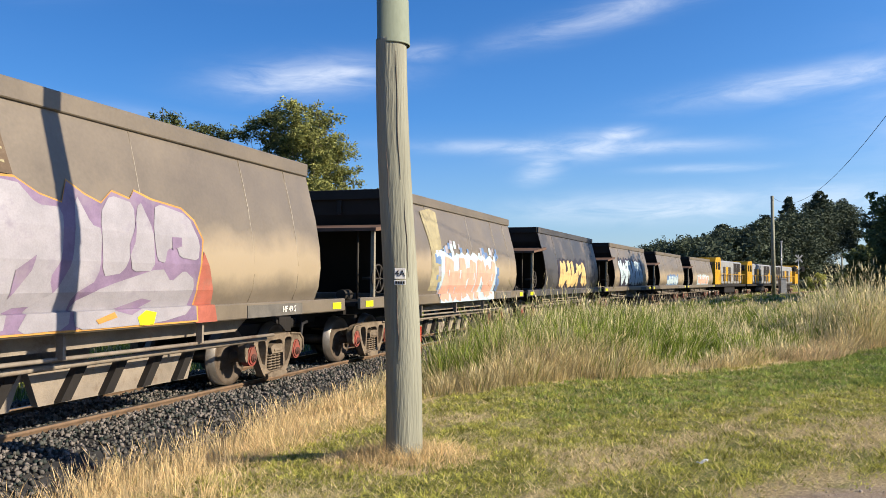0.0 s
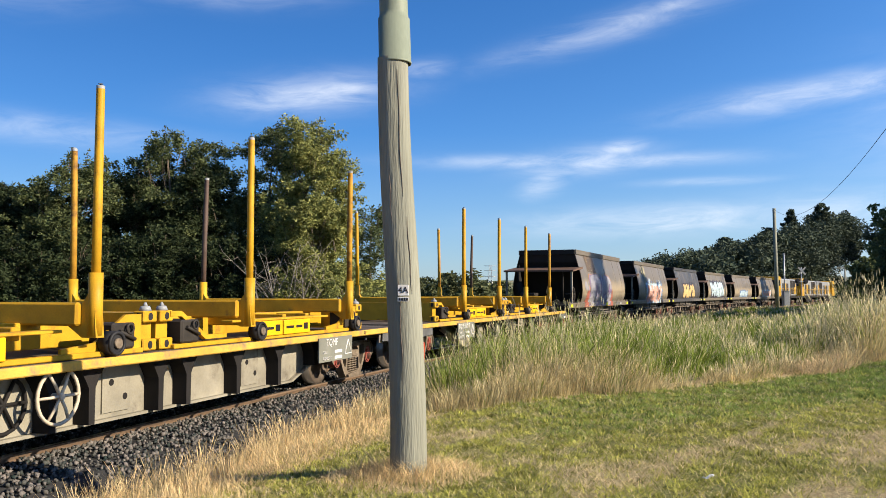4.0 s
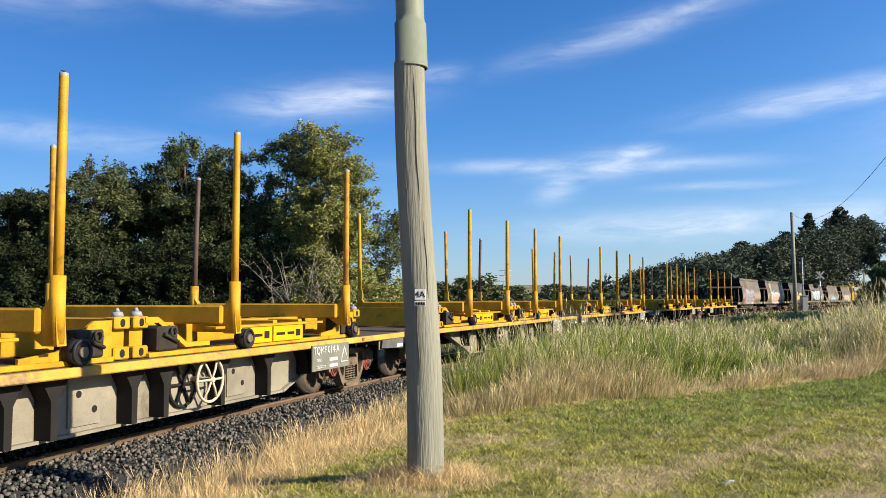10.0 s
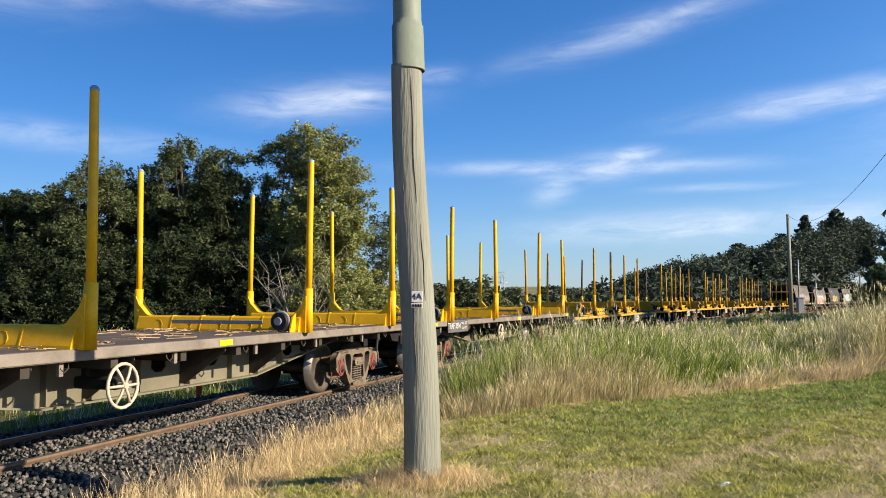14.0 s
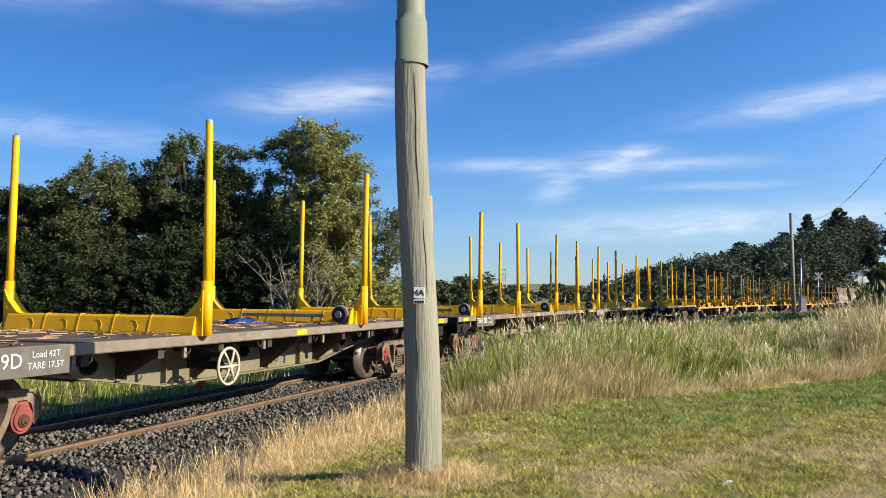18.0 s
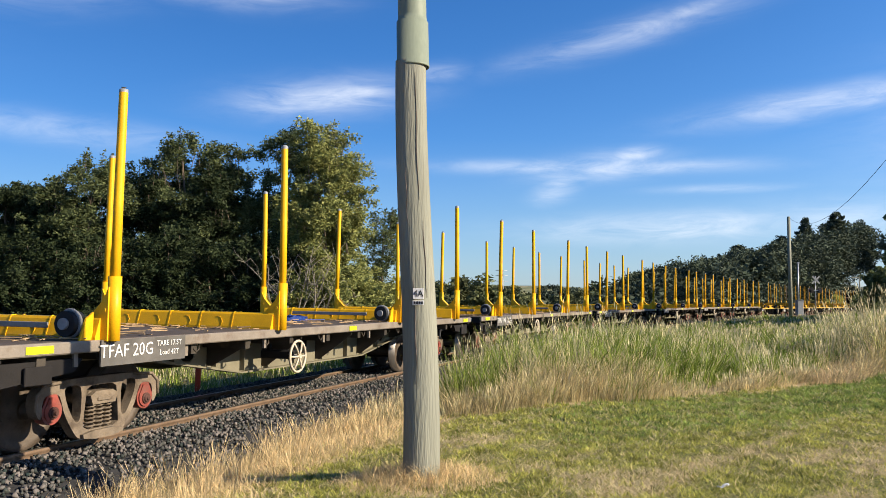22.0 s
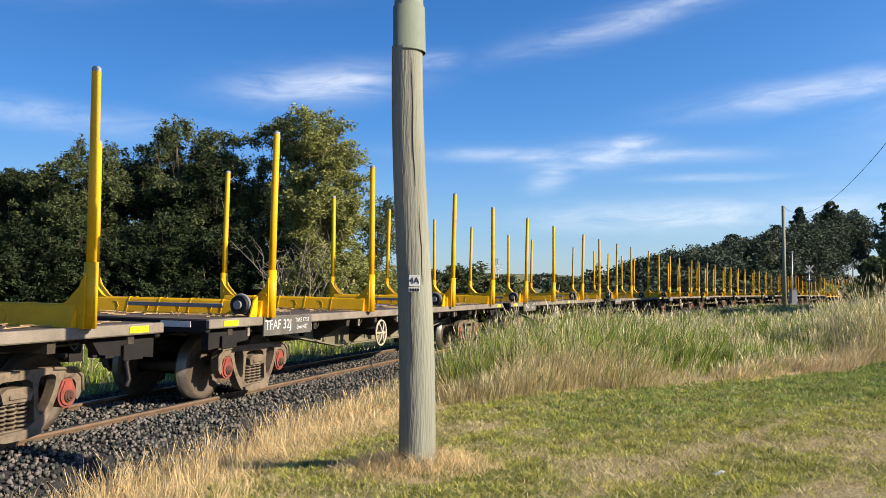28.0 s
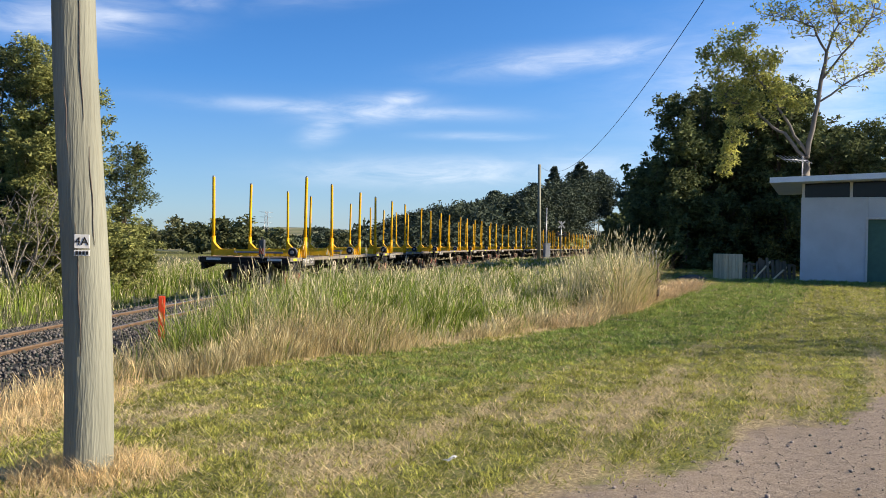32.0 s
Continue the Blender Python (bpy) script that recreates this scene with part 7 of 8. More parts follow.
# ---- the shed ----
def build_shed():
    s = thing("shed", "pale grey rendered shed with a skillion roof and high windows", "building", kind="")
    c = Vector((19.2, 24.5, 0.0))
    ex = Vector((0.77, -0.64, 0)).normalized()       # along the front wall
    ey = Vector((0.64, 0.77, 0)).normalized()        # back from it
    rz = math.degrees(math.atan2(ex.y, ex.x))
    z0 = float(ground_z([c.x], [c.y])[0])
    M = Matrix.Translation((c.x, c.y, z0)) @ Matrix.Rotation(radians(rz), 4, "Z")
    L, D, H = 9.0, 5.0, 2.80
    for name, ctr, size in (("wall", (2.0 / 2, 0.1, H / 2), (2.0, 0.2, H)), ("wall", (5.95, 0.1, H / 2), (6.1, 0.2, H)), ("wall", (2.45, 0.1, (2.08 + H) / 2), (0.9, 0.2, H - 2.08)),
                            ("wall", (0.1, D / 2 + 0.1, H / 2), (0.2, D - 0.2, H)), ("wall", (L - 0.1, D / 2 + 0.1, H / 2), (0.2, D - 0.2, H)), ("wall", (L / 2, D + 0.1, H / 2), (L, 0.2, H))):
        bm = bmesh.new()
        box(bm, ctr, size, 0.012)
        part(name, bm, CONCRETE, s, "pale blue grey rendered wall", M)
    bm = bmesh.new()
    box(bm, (2.45, 0.14, 1.04), (0.88, 0.06, 2.07), 0.01)
    d = part("door", bm, SHED_GREEN, s, "green painted door", M)
    for ctr, size in (((1.97, -0.01, 1.05), (0.07, 0.05, 2.1)), ((2.93, -0.01, 1.05), (0.07, 0.05, 2.1)), ((2.45, -0.01, 2.11), (1.03, 0.05, 0.07))):
        bm = bmesh.new()
        box(bm, ctr, size, 0.006)
        part("door_frame", bm, WHITE, s, "", M)
    # clerestory
    xs = [0.06, 1.5, 3.0, 4.5, 6.0, 7.5, 8.9]
    top = lambda x: 3.26 + 0.03 * x
    for i, x in enumerate(xs):
        bm = bmesh.new()
        box(bm, (x, 0.12, (H + top(x)) / 2), (0.09, 0.1, top(x) - H), 0.005)
        part("window_mullion", bm, WHITE, s, "", M)
    for a, b in zip(xs, xs[1:]):
        bm = bmesh.new()
        prism(bm, [(a + 0.045, H), (b - 0.045, H), (b - 0.045, top(b)), (a + 0.045, top(a))], 0.11, 0.13)
        part("window_pane", bm, GLASS_D, s, "dark glass pane", M)
    bm = bmesh.new()
    prism(bm, [(-0.95, 3.42), (L + 0.6, top(L) + 0.2), (L + 0.6, top(L) + 0.02), (-0.95, 3.24)], -0.85, D + 0.8)
    part("roof", bm, ROOFWHITE, s, "thin white skillion roof with deep eaves", M)
    for y in (1.2, 3.2):
        bm = bmesh.new()
        prism(bm, [(0.1, H), (L - 0.1, H), (L - 0.1, top(L)), (0.1, top(0))], D + 0.05, D + 0.15)
        part("wall", bm, CONCRETE, s, "", M)
        break
    bm = bmesh.new()
    prism(bm, [(0.2, H), (D, H), (D, 3.24), (0.2, 3.24)], 0.05, 0.1, "x")
    part("wall", bm, CONCRETE, s, "", M)
    # aerial
    a = thing("tv_aerial", "television aerial on a short mast on the shed roof", "aerial")
    B = M @ Vector((0.0, 0.6, 0))
    bm = bmesh.new()
    rod(bm, (B.x, B.y, z0 + 3.3), (B.x, B.y, z0 + 4.25), 0.022, seg=6)
    part("mast", bm, STEEL, a)
    bm = bmesh.new()
    p0, p1 = Vector((B.x - 0.9, B.y - 0.1, z0 + 4.1)), Vector((B.x + 0.15, B.y, z0 + 4.1))
    rod(bm, p0, p1, 0.016, seg=5)
    for i in range(7):
        q = p0.lerp(p1, i / 6)
        rod(bm, q + Vector((0, -0.3, -0.12)), q + Vector((0, 0.3, 0.16)), 0.009, seg=4)
    part("elements", bm, STEEL, a)


SHED_GREEN = mat("shed_door_green", (0.076, 0.152, 0.114), 0.6, var=0.12, bump=0.05)
ROOFWHITE = mat("white_roof_sheet", (0.74, 0.76, 0.78), 0.5, var=0.08, scale=3, bump=0.05)
CRATEWOOD = mat("pale_crate_timber", (0.52, 0.43, 0.28), 0.85, var=0.3, scale=5, bump=0.4, stretch=(1, 1, 0.15))
PALING = mat("grey_paling", (0.14, 0.115, 0.085), 0.85, var=0.3, scale=5, bump=0.4, stretch=(1, 1, 0.15))
build_shed()


def build_fence():
    """Leaning grey paling fence beside the shed."""
    f = thing("paling_fence", "short run of weathered grey paling fence", "fence")
    rnd = random.Random(6)
    a, b = Vector((17.6, 25.7, 0)), Vector((19.35, 25.0, 0))
    n = 15
    for i in range(n):
        p = a.lerp(b, i / (n - 1))
        z = float(ground_z([p.x], [p.y])[0])
        bm = bmesh.new()
        h = 0.70 - 0.10 * math.sin(i * 0.55) + rnd.uniform(-0.07, 0.07)
        wd = rnd.uniform(0.10, 0.135)
        prism(bm, [(-wd / 2, 0), (wd / 2, 0), (wd / 2, h - rnd.uniform(0, 0.05)), (-wd / 2, h - rnd.uniform(0, 0.05))], -0.012, 0.012)
        part("paling", bm, PALING, f, "", Matrix.Translation((p.x, p.y + rnd.uniform(-0.04, 0.04), z - 0.03)) @ Matrix.Rotation(rnd.uniform(-0.13, 0.16), 4, "Y") @ Matrix.Rotation(rnd.uniform(-0.12, 0.05), 4, "X"))
    for zz in (0.2, 0.5):
        bm = bmesh.new()
        box(bm, (0, 0, 0), ((b - a).length + 0.1, 0.045, 0.07), 0.006)
        c = (a + b) / 2
        part("rail", bm, PALING, f, "", Matrix.Translation((c.x, c.y + 0.06, float(ground_z([c.x], [c.y])[0]) + zz)) @ Matrix.Rotation(math.atan2(b.y - a.y, b.x - a.x), 4, "Z"))
    # fallen props lean against it
    for u, L, lean in ((0.42, 0.95, 0.85), (0.72, 0.75, 0.95)):
        p = a.lerp(b, u) + Vector((0, -0.16, 0))
        bm = bmesh.new()
        box(bm, (0, 0, L / 2), (0.055, 0.035, L), 0.006)
        part("prop", bm, CRATEWOOD, f, "pale fallen stick", Matrix.Translation((p.x - 0.5 * L * math.sin(lean), p.y, float(ground_z([p.x], [p.y])[0]))) @ Matrix.Rotation(lean, 4, "Y") @ Matrix.Rotation(-0.1, 4, "X"))
    t = thing("timber_crate", "upright weathered timber crate by the fence", "crate")
    x, y = 17.2, 25.3
    z = float(ground_z([x], [y])[0])
    for k in range(5):
        for s in (0, 1):
            bm = bmesh.new()
            box(bm, (0, 0, 0.43), (0.12, 0.03, 0.86), 0.006)
            part("board", bm, CRATEWOOD, t, "", Matrix.Translation((x - 0.26 + k * 0.13, y + s * 0.64, z)))
            bm = bmesh.new()
            box(bm, (0, 0, 0.43), (0.03, 0.12, 0.86), 0.006)
            part("board", bm, CRATEWOOD, t, "", Matrix.Translation((x - 0.34 + s * 0.68, y + 0.06 + k * 0.13, z)))
    m = thing("earth_pile", "low dark mound of earth and cuttings", "mound")
    bm = bmesh.new()
    bmesh.ops.create_icosphere(bm, subdivisions=3, radius=1.0)
    for v in bm.verts:
        k = 1 + 0.15 * noise.noise(v.co * 2.5)
        v.co = Vector((15.6 + v.co.x * 0.6 * k, 25.2 + v.co.y * 0.5 * k, 0.42 + v.co.z * 0.26 * k))
    part("heap", bm, TRUNK, m)


build_fence()


def build_car():
    """A pale car parked beyond the line."""
    x, y, z = polar(13.35, 92)
    c = thing("parked_car", "white hatchback parked beyond the line", "car", Matrix.Translation((x, y, z)) @ Matrix.Rotation(radians(-12), 4, "Z"))
    bm = bmesh.new()
    prism(bm, [(-2.1, 0.35), (-2.15, 0.75), (-1.9, 0.92), (-1.0, 0.98), (-0.4, 1.42), (1.0, 1.45), (1.75, 1.0), (2.1, 0.92), (2.15, 0.4)], -0.85, 0.85)
    part("body", bm, LITTER, c)
    for sy in (-1, 1):
        bm = bmesh.new()
        prism(bm, [(-0.85, 1.0), (-0.38, 1.36), (0.95, 1.38), (1.5, 1.02)], sy * 0.852, sy * 0.862)
        part("window", bm, GLASS_D, c)
        for sx in (-1.35, 1.35):
            bm = bmesh.new()
            rod(bm, (sx, sy * 0.68, 0.31), (sx, sy * 0.88, 0.31), 0.31, seg=16)
            part("wheel", bm, BLACK, c)


build_car()


def build_rake(x, y):
    """An old wheeled hay rake standing in the long grass: spoked wheel, axle and curved tines."""
    z = float(ground_z([x], [y])[0])
    r = thing("hay_rake", "old overgrown hay rake with pale bent tines and a rusted wheel", "implement", Matrix.Translation((x, y, z)) @ Matrix.Rotation(radians(58), 4, "Z"))
    bm = bmesh.new()
    ring_torus(bm, (0, 0, 0.44), "y", 0.42, 0.022, 28, 6)
    w = part("wheel", bm, STAKE_GALV, r, "rusted iron wheel")
    for k in range(8):
        a = k * math.pi / 4
        bm = bmesh.new()
        rod(bm, (0.05 * math.cos(a), 0, 0.44 + 0.05 * math.sin(a)), (0.41 * math.cos(a), 0, 0.44 + 0.41 * math.sin(a)), 0.010, seg=6)
        part("spoke", bm, STAKE_GALV, w)
    bm = bmesh.new()
    rod(bm, (0, -0.08, 0.44), (0, 0.08, 0.44), 0.055, seg=12)
    part("hub", bm, STAKE_GALV, w)
    bm = bmesh.new()
    rod(bm, (0, 0.05, 0.44), (0, 0.85, 0.44), 0.028, seg=8)
    part("axle", bm, STAKE_GALV, r)
    for k in range(6):
        bm = bmesh.new()
        pts = [(0.42 * math.cos(a) - 0.05, 0.06 + 0.075 * k, 0.66 + (0.52 - 0.03 * k) * math.sin(a)) for a in (-0.9, -0.3, 0.3, 0.9, 1.4, 1.9)]
        tube(bm, pts, [0.008, 0.010, 0.012, 0.013, 0.013, 0.013], 6)
        part("tine", bm, STEEL, r, "pale bent steel tine")


build_rake(10.2, 18.0)


# ---- grass ----
def blades(name, x, y, h, w, lean, mats, rng, label, heads=0.0, curve=0.35, way=None, short=False):
    """One sheet of grass: bent tapering blades, some with seed heads. mats: one material, or two with a mask array."""
    n = len(x)
    z = ground_z(x, y) - 0.01
    a = rng.random(n) * 2 * np.pi
    b = rng.random(n) * 2 * np.pi if way is None else way
    dx, dy = np.cos(a), np.sin(a)
    lx, ly = np.cos(b) * lean * h, np.sin(b) * lean * h
    base = np.stack([x, y, z], 1)
    side = np.stack([dx, dy, np.zeros(n)], 1) * (w / 2)[:, None]
    mid = base + np.stack([lx * curve, ly * curve, h * 0.55], 1)
    tip = base + np.stack([lx, ly, h * np.sqrt(np.clip(1 - 0.5 * lean ** 2, 0.3, 1))], 1)
    if short:
        side = side * 1.7
        V = np.stack([base - side, base + side, tip], 1).reshape(-1, 3)
        F = np.arange(3 * n).reshape(-1, 3)
    else:
        V = np.stack([base - side, base + side, mid + side * 0.75, mid - side * 0.75, tip], 1).reshape(-1, 3)
        i = np.arange(n)[:, None] * 5
        F = np.concatenate([i + np.array([[0, 1, 2]]), i + np.array([[0, 2, 3]]), i + np.array([[3, 2, 4]])], 0)
    if heads:
        k = rng.random(n) < heads
        t, m, s = tip[k], mid[k], side[k]
        d = t - m
        d /= np.linalg.norm(d, axis=1)[:, None]
        hw = s / np.linalg.norm(s, axis=1)[:, None] * (0.00042 * np.hypot(x[k], y[k]))[:, None]
        L = (0.09 + 0.09 * rng.random(k.sum()))[:, None]
        HV = np.stack([t - d * L, t - d * L * 0.4 + hw, t + d * L * 0.25, t - d * L * 0.4 - hw], 1).reshape(-1, 3)
        j = len(V) + np.arange(k.sum())[:, None] * 4
        V = np.vstack([V, HV])
        F = np.vstack([F, j + np.array([[0, 1, 2]]), j + np.array([[0, 2, 3]])])
    ob = new(name, quads_mesh(name, V, F, mats))
    return tagged(ob, label, "grass", kind="stuff")


def scatter(rng, n, x0, x1, y0, y1, keep):
    """n points in a box, thinned by keep(x, y) in 0..1."""
    X, Y = [], []
    got = 0
    while got < n:
        x, y = rng.uniform(x0, x1, n), rng.uniform(y0, y1, n)
        k = rng.random(n) < keep(x, y)
        X.append(x[k])
        Y.append(y[k])
        got += int(k.sum())
    return np.concatenate(X)[:n], np.concatenate(Y)[:n]


def tufts(rng, x, y, per, spread, h, lean):
    """Blades grown in tufts: for each tuft centre, per blades fanned outward. Gives positions, heights, leans and the way they lean."""
    n = len(x)
    X, Y, H = np.repeat(x, per), np.repeat(y, per), np.repeat(h, per)
    a = rng.random(n * per) * 2 * np.pi
    q = np.repeat(spread * (0.6 + 0.8 * rng.random(n)), per) * np.sqrt(rng.random(n * per))
    # each tuft sways its own way
    sway, amount = np.repeat(rng.random(n) * 2 * np.pi, per), np.repeat(0.16 * rng.random(n), per)
    lx = np.cos(a) * lean * (0.2 + rng.random(n * per)) + np.cos(sway) * amount
    ly = np.sin(a) * lean * (0.2 + rng.random(n * per)) + np.sin(sway) * amount
    return X + q * np.cos(a), Y + q * np.sin(a), H * (0.55 + 0.5 * rng.random(n * per)), np.hypot(lx, ly), np.arctan2(ly, lx)


def build_grass():
    rng = np.random.default_rng(21)
    azim = lambda x, y: np.degrees(np.arctan2(x, y))
    view = lambda x, y: (azim(x, y) > -36) & (azim(x, y) < 48)

    def lawn_keep(x, y):
        r = np.hypot(x, y)
        d, _ = side_of_line(x, y)
        ok = view(x, y) & (r > 4.4) & ((beyond_lawn(x, y) < 0.1) | (azim(x, y) > 28.5)) & (d > 3.0)
        return ok * smooth(0.25, -0.5, in_gravel(x, y) + 0.3 * wave(x, y, 2.3, 1.0)) * np.clip(6.0 / r, 0, 1) ** 1.5

    def lumps(x, y):
        return smooth(-0.45, 0.55, wave(x, y, 7.3, 7.0) + 0.8 * wave(x, y, 15.1, 4.0))
    x, y = scatter(rng, 25000, -5, 34, 3.5, 36, lambda x, y: lawn_keep(x, y) * (1 - 0.62 * straw_patch(x, y)) * (1 - 0.8 * lush_shade_strip(x, y)) * (0.2 + 0.8 * lumps(x, y)))
    r, n = np.hypot(x, y), len(x)
    X, Y, H, L, A = tufts(rng, x, y, 10, 0.055, (0.022 + 0.04 * rng.random(n) ** 2) * (1 + r / 30), 1.3)
    blades("lawn_grass", X, Y, H, 0.006 * (0.7 + np.hypot(X, Y) / 11), L, LAWN_G, rng, "short mown green lawn grass", way=A, short=True)
    x, y = scatter(rng, 9000, -1, 34, 3.5, 36, lambda x, y: lawn_keep(x, y) * lush_shade_strip(x, y) * (0.25 + 0.75 * lumps(x, y)))
    r, n = np.hypot(x, y), len(x)
    X, Y, H, L, A = tufts(rng, x, y, 10, 0.06, (0.025 + 0.045 * rng.random(n) ** 2) * (1 + r / 30), 1.3)
    blades("lush_lawn_grass", X, Y, H, 0.006 * (0.7 + np.hypot(X, Y) / 11), L, LAWN_L, rng, "lush lawn before the uncut grass, darkened for the shade on it", way=A, short=True)
    x, y = scatter(rng, 75000, -5, 30, 3.5, 32, lambda x, y: lawn_keep(x, y) * (0.25 + 0.75 * straw_patch(x, y)))
    r, n = np.hypot(x, y), len(x)
    blades("straw_grass", x, y, (0.025 + 0.04 * rng.random(n)) * (1 + r / 30), 0.004 * (0.7 + r / 11), 0.8 + 0.7 * rng.random(n), LAWN_D, rng, "dead straw in the lawn", short=True)

    def dry_keep(x, y):
        d, s = side_of_line(x, y)
        return smooth(1.7, 2.3, d + 0.25 * wave(x, y, 2.2)) * smooth(4.0, 3.0, d + 0.4 * wave(x, y, 1.7)) * smooth(20, 13, s) * (s > -8)
    # matted straw underneath, then standing tufts
    x, y = scatter(rng, 90000, -8, 4, 1.5, 22, dry_keep)
    n = len(x)
    blades("matted_straw", x, y, 0.06 + 0.09 * rng.random(n), 0.003 + 0.002 * rng.random(n), 0.8 + 0.5 * rng.random(n), DRY, rng, "matted bleached straw on the verge", short=True)
    x, y = scatter(rng, 2000, -8, 4, 1.5, 22, lambda x, y: dry_keep(x, y) * (0.3 + 0.7 * smooth(3.2, 2.2, side_of_line(x, y)[0])))
    d, s = side_of_line(x, y)
    n = len(x)
    X, Y, H, L, A = tufts(rng, x, y, 15, 0.09, (0.16 + 0.30 * rng.random(n) ** 1.6) * (0.75 + 0.45 * smooth(3.2, 2.2, d)), 0.45)
    blades("dry_verge_grass", X, Y, H, 0.003 + 0.002 * rng.random(len(X)), L, DRY, rng, "bleached dry grass standing in tufts on the verge", 0.35, way=A)
    x, y = scatter(rng, 60, -8, 2, 2, 18, lambda x, y: dry_keep(x, y) * smooth(2.7, 2.0, side_of_line(x, y)[0]))
    X, Y, H, L, A = tufts(rng, x, y, 9, 0.06, 0.16 + 0.2 * rng.random(len(x)), 0.5)
    blades("verge_weeds", X, Y, H, np.full(len(X), 0.009), L, TALL_G, rng, "green weeds at the edge of the ballast", way=A)
    # tuft at the foot of the pole
    a, q = rng.random(3400) * 6.283, 0.12 + 0.42 * rng.random(3400) ** 1.3
    x, y = -0.30 + q * np.cos(a) * 1.3, 6.41 + q * np.sin(a)
    blades("pole_tuft", x, y, (0.05 + 0.13 * rng.random(3400) ** 2) * smooth(0.66, 0.2, q) + 0.03, np.full(3400, 0.0035), 0.5 + 0.6 * rng.random(3400), DRY, rng, "dry uncut tuft round the pole foot", 0.15)

    def tall_keep(x, y):
        d, s = side_of_line(x, y)
        bl = beyond_lawn(x, y)
        sight = 1 - 0.8 * (np.abs(azim(x, y) + 1.9) < 1.3) * (y < 15.6)
        gaps = 0.25 + 0.75 * smooth(-0.45, 0.15, wave(x, y, 1.9, 4.0) + 0.7 * wave(x, y, 4.1, 7.0))
        return gaps * sight * smooth(-0.15, 0.3, bl + 0.25 * wave(x, y, 2.0, 2.0)) * smooth(1.6, 2.1, d) * view(x, y) * (s < 70) * smooth(29.6, 27.6, azim(x, y)) * np.clip(13 / np.hypot(x, y), 0, 1) ** 1.5

    def tall_h(x, y):
        bl = beyond_lawn(x, y)
        mound = np.exp(-((x - 9.1) ** 2 + (y - 17.4) ** 2) / 3.8)
        sweep = np.interp(azim(x, y), [-4, 0, 3, 6, 11, 15, 19, 23, 25, 29], [0.5, 0.8, 1.12, 1.2, 1.05, 0.78, 0.58, 0.52, 0.82, 1.0])
        return sweep * (0.34 + 0.50 * smooth(0, 1.2, bl) - 0.24 * smooth(5, 14, bl)) * (0.95 + 0.24 * wave(x, y, 0.8, 3) + 0.26 * wave(x, y, 2.6, 8)) + 0.85 * mound

    lush = lambda x, y: smooth(0.1, 1.0, beyond_lawn(x, y) + 0.5 * wave(x, y, 1.3, 9)) * smooth(-1.5, 1.0, x + 0.8 * wave(x, y, 1.0, 4))
    box4 = (-2.5, 24, 10, 62)
    x, y = scatter(rng, 3000, *box4, lambda x, y: tall_keep(x, y) * (0.10 + 0.90 * lush(x, y)))
    n = len(x)
    X, Y, H, L, A = tufts(rng, x, y, 28, 0.20, tall_h(x, y) * (0.36 + 0.86 * rng.random(n)), 0.60)
    r = np.hypot(X, Y)
    blades("tall_green_grass", X, Y, H, 0.0115 * (0.6 + r / 20), L, TALL_G, rng, "tall lush green grass in tufts", way=A)
    x, y = scatter(rng, 1150, *box4, lambda x, y: tall_keep(x, y) * (1 - 0.40 * lush(x, y)) * (0.7 + 2.2 * np.exp(-((x - 9.1) ** 2 + (y - 17.3) ** 2) / 7.0)))
    n = len(x)
    X, Y, H, L, A = tufts(rng, x, y, 18, 0.15, tall_h(x, y) * (0.66 + 0.70 * rng.random(n)), 0.32)
    r = np.hypot(X, Y)
    blades("seeding_grass", X, Y, H, 0.0036 * (0.6 + r / 20), L, TALL_D, rng, "tall seeding grass with pale heads", 0.75, way=A)
    x, y = scatter(rng, 1500, *box4, lambda x, y: tall_keep(x, y) * smooth(1.3, 0.1, beyond_lawn(x, y) + 0.5 * wave(x, y, 1.6, 1)))
    n = len(x)
    X, Y, H, L, A = tufts(rng, x, y, 13, 0.16, tall_h(x, y) * (0.35 + 0.75 * rng.random(n)), 0.60)
    blades("brown_grass", X, Y, H, 0.0042 * (0.6 + np.hypot(X, Y) / 20), L, TALL_B, rng, "dry straw coloured grass at the mowing line", 0.35, way=A)

    # cut and matted dead grass from the mound to the crate
    def dead_keep(x, y):
        bl = beyond_lawn(x, y) + 0.35 * wave(x, y, 1.7, 5)
        return smooth(-0.1, 0.2, bl) * smooth(1.9, 0.7, bl) * smooth(4.8, 7.0, x) * smooth(14.5, 12.5, x) * (0.35 + 0.65 * smooth(-0.2, 0.5, wave(x, y, 3.1, 2)))
    x, y = scatter(rng, 2200, 4.5, 15, 12, 24, dead_keep)
    X, Y, H, L, A = tufts(rng, x, y, 14, 0.16, 0.10 + 0.22 * rng.random(len(x)) ** 2, 1.2)
    blades("dead_grass", X, Y, H, 0.005 * (0.6 + np.hypot(X, Y) / 20), L, DEAD, rng, "matted reddish dead grass at the lawn's edge", 0.2, way=A)

    # shorter beside the ballast
    verge = lambda x, y: 0.30 + 0.70 * smooth(-3.5, -8.0, side_of_line(x, y)[0])

    def field_keep(x, y):
        d, s = side_of_line(x, y)
        r = np.hypot(x, y)
        return smooth(-1.7, -2.3, d) * (s > -12) * (r < 60) * (azim(x, y) > -40) * (azim(x, y) < 12) * np.clip(15 / r, 0, 1) ** 1.5
    x, y = scatter(rng, 2600, -40, 10, 4, 58, field_keep)
    n = len(x)
    X, Y, H, L, A = tufts(rng, x, y, 18, 0.16, verge(x, y) * (0.8 + 0.4 * rng.random(n)) * (0.9 + 0.15 * wave(x, y, 0.6)), 0.3)
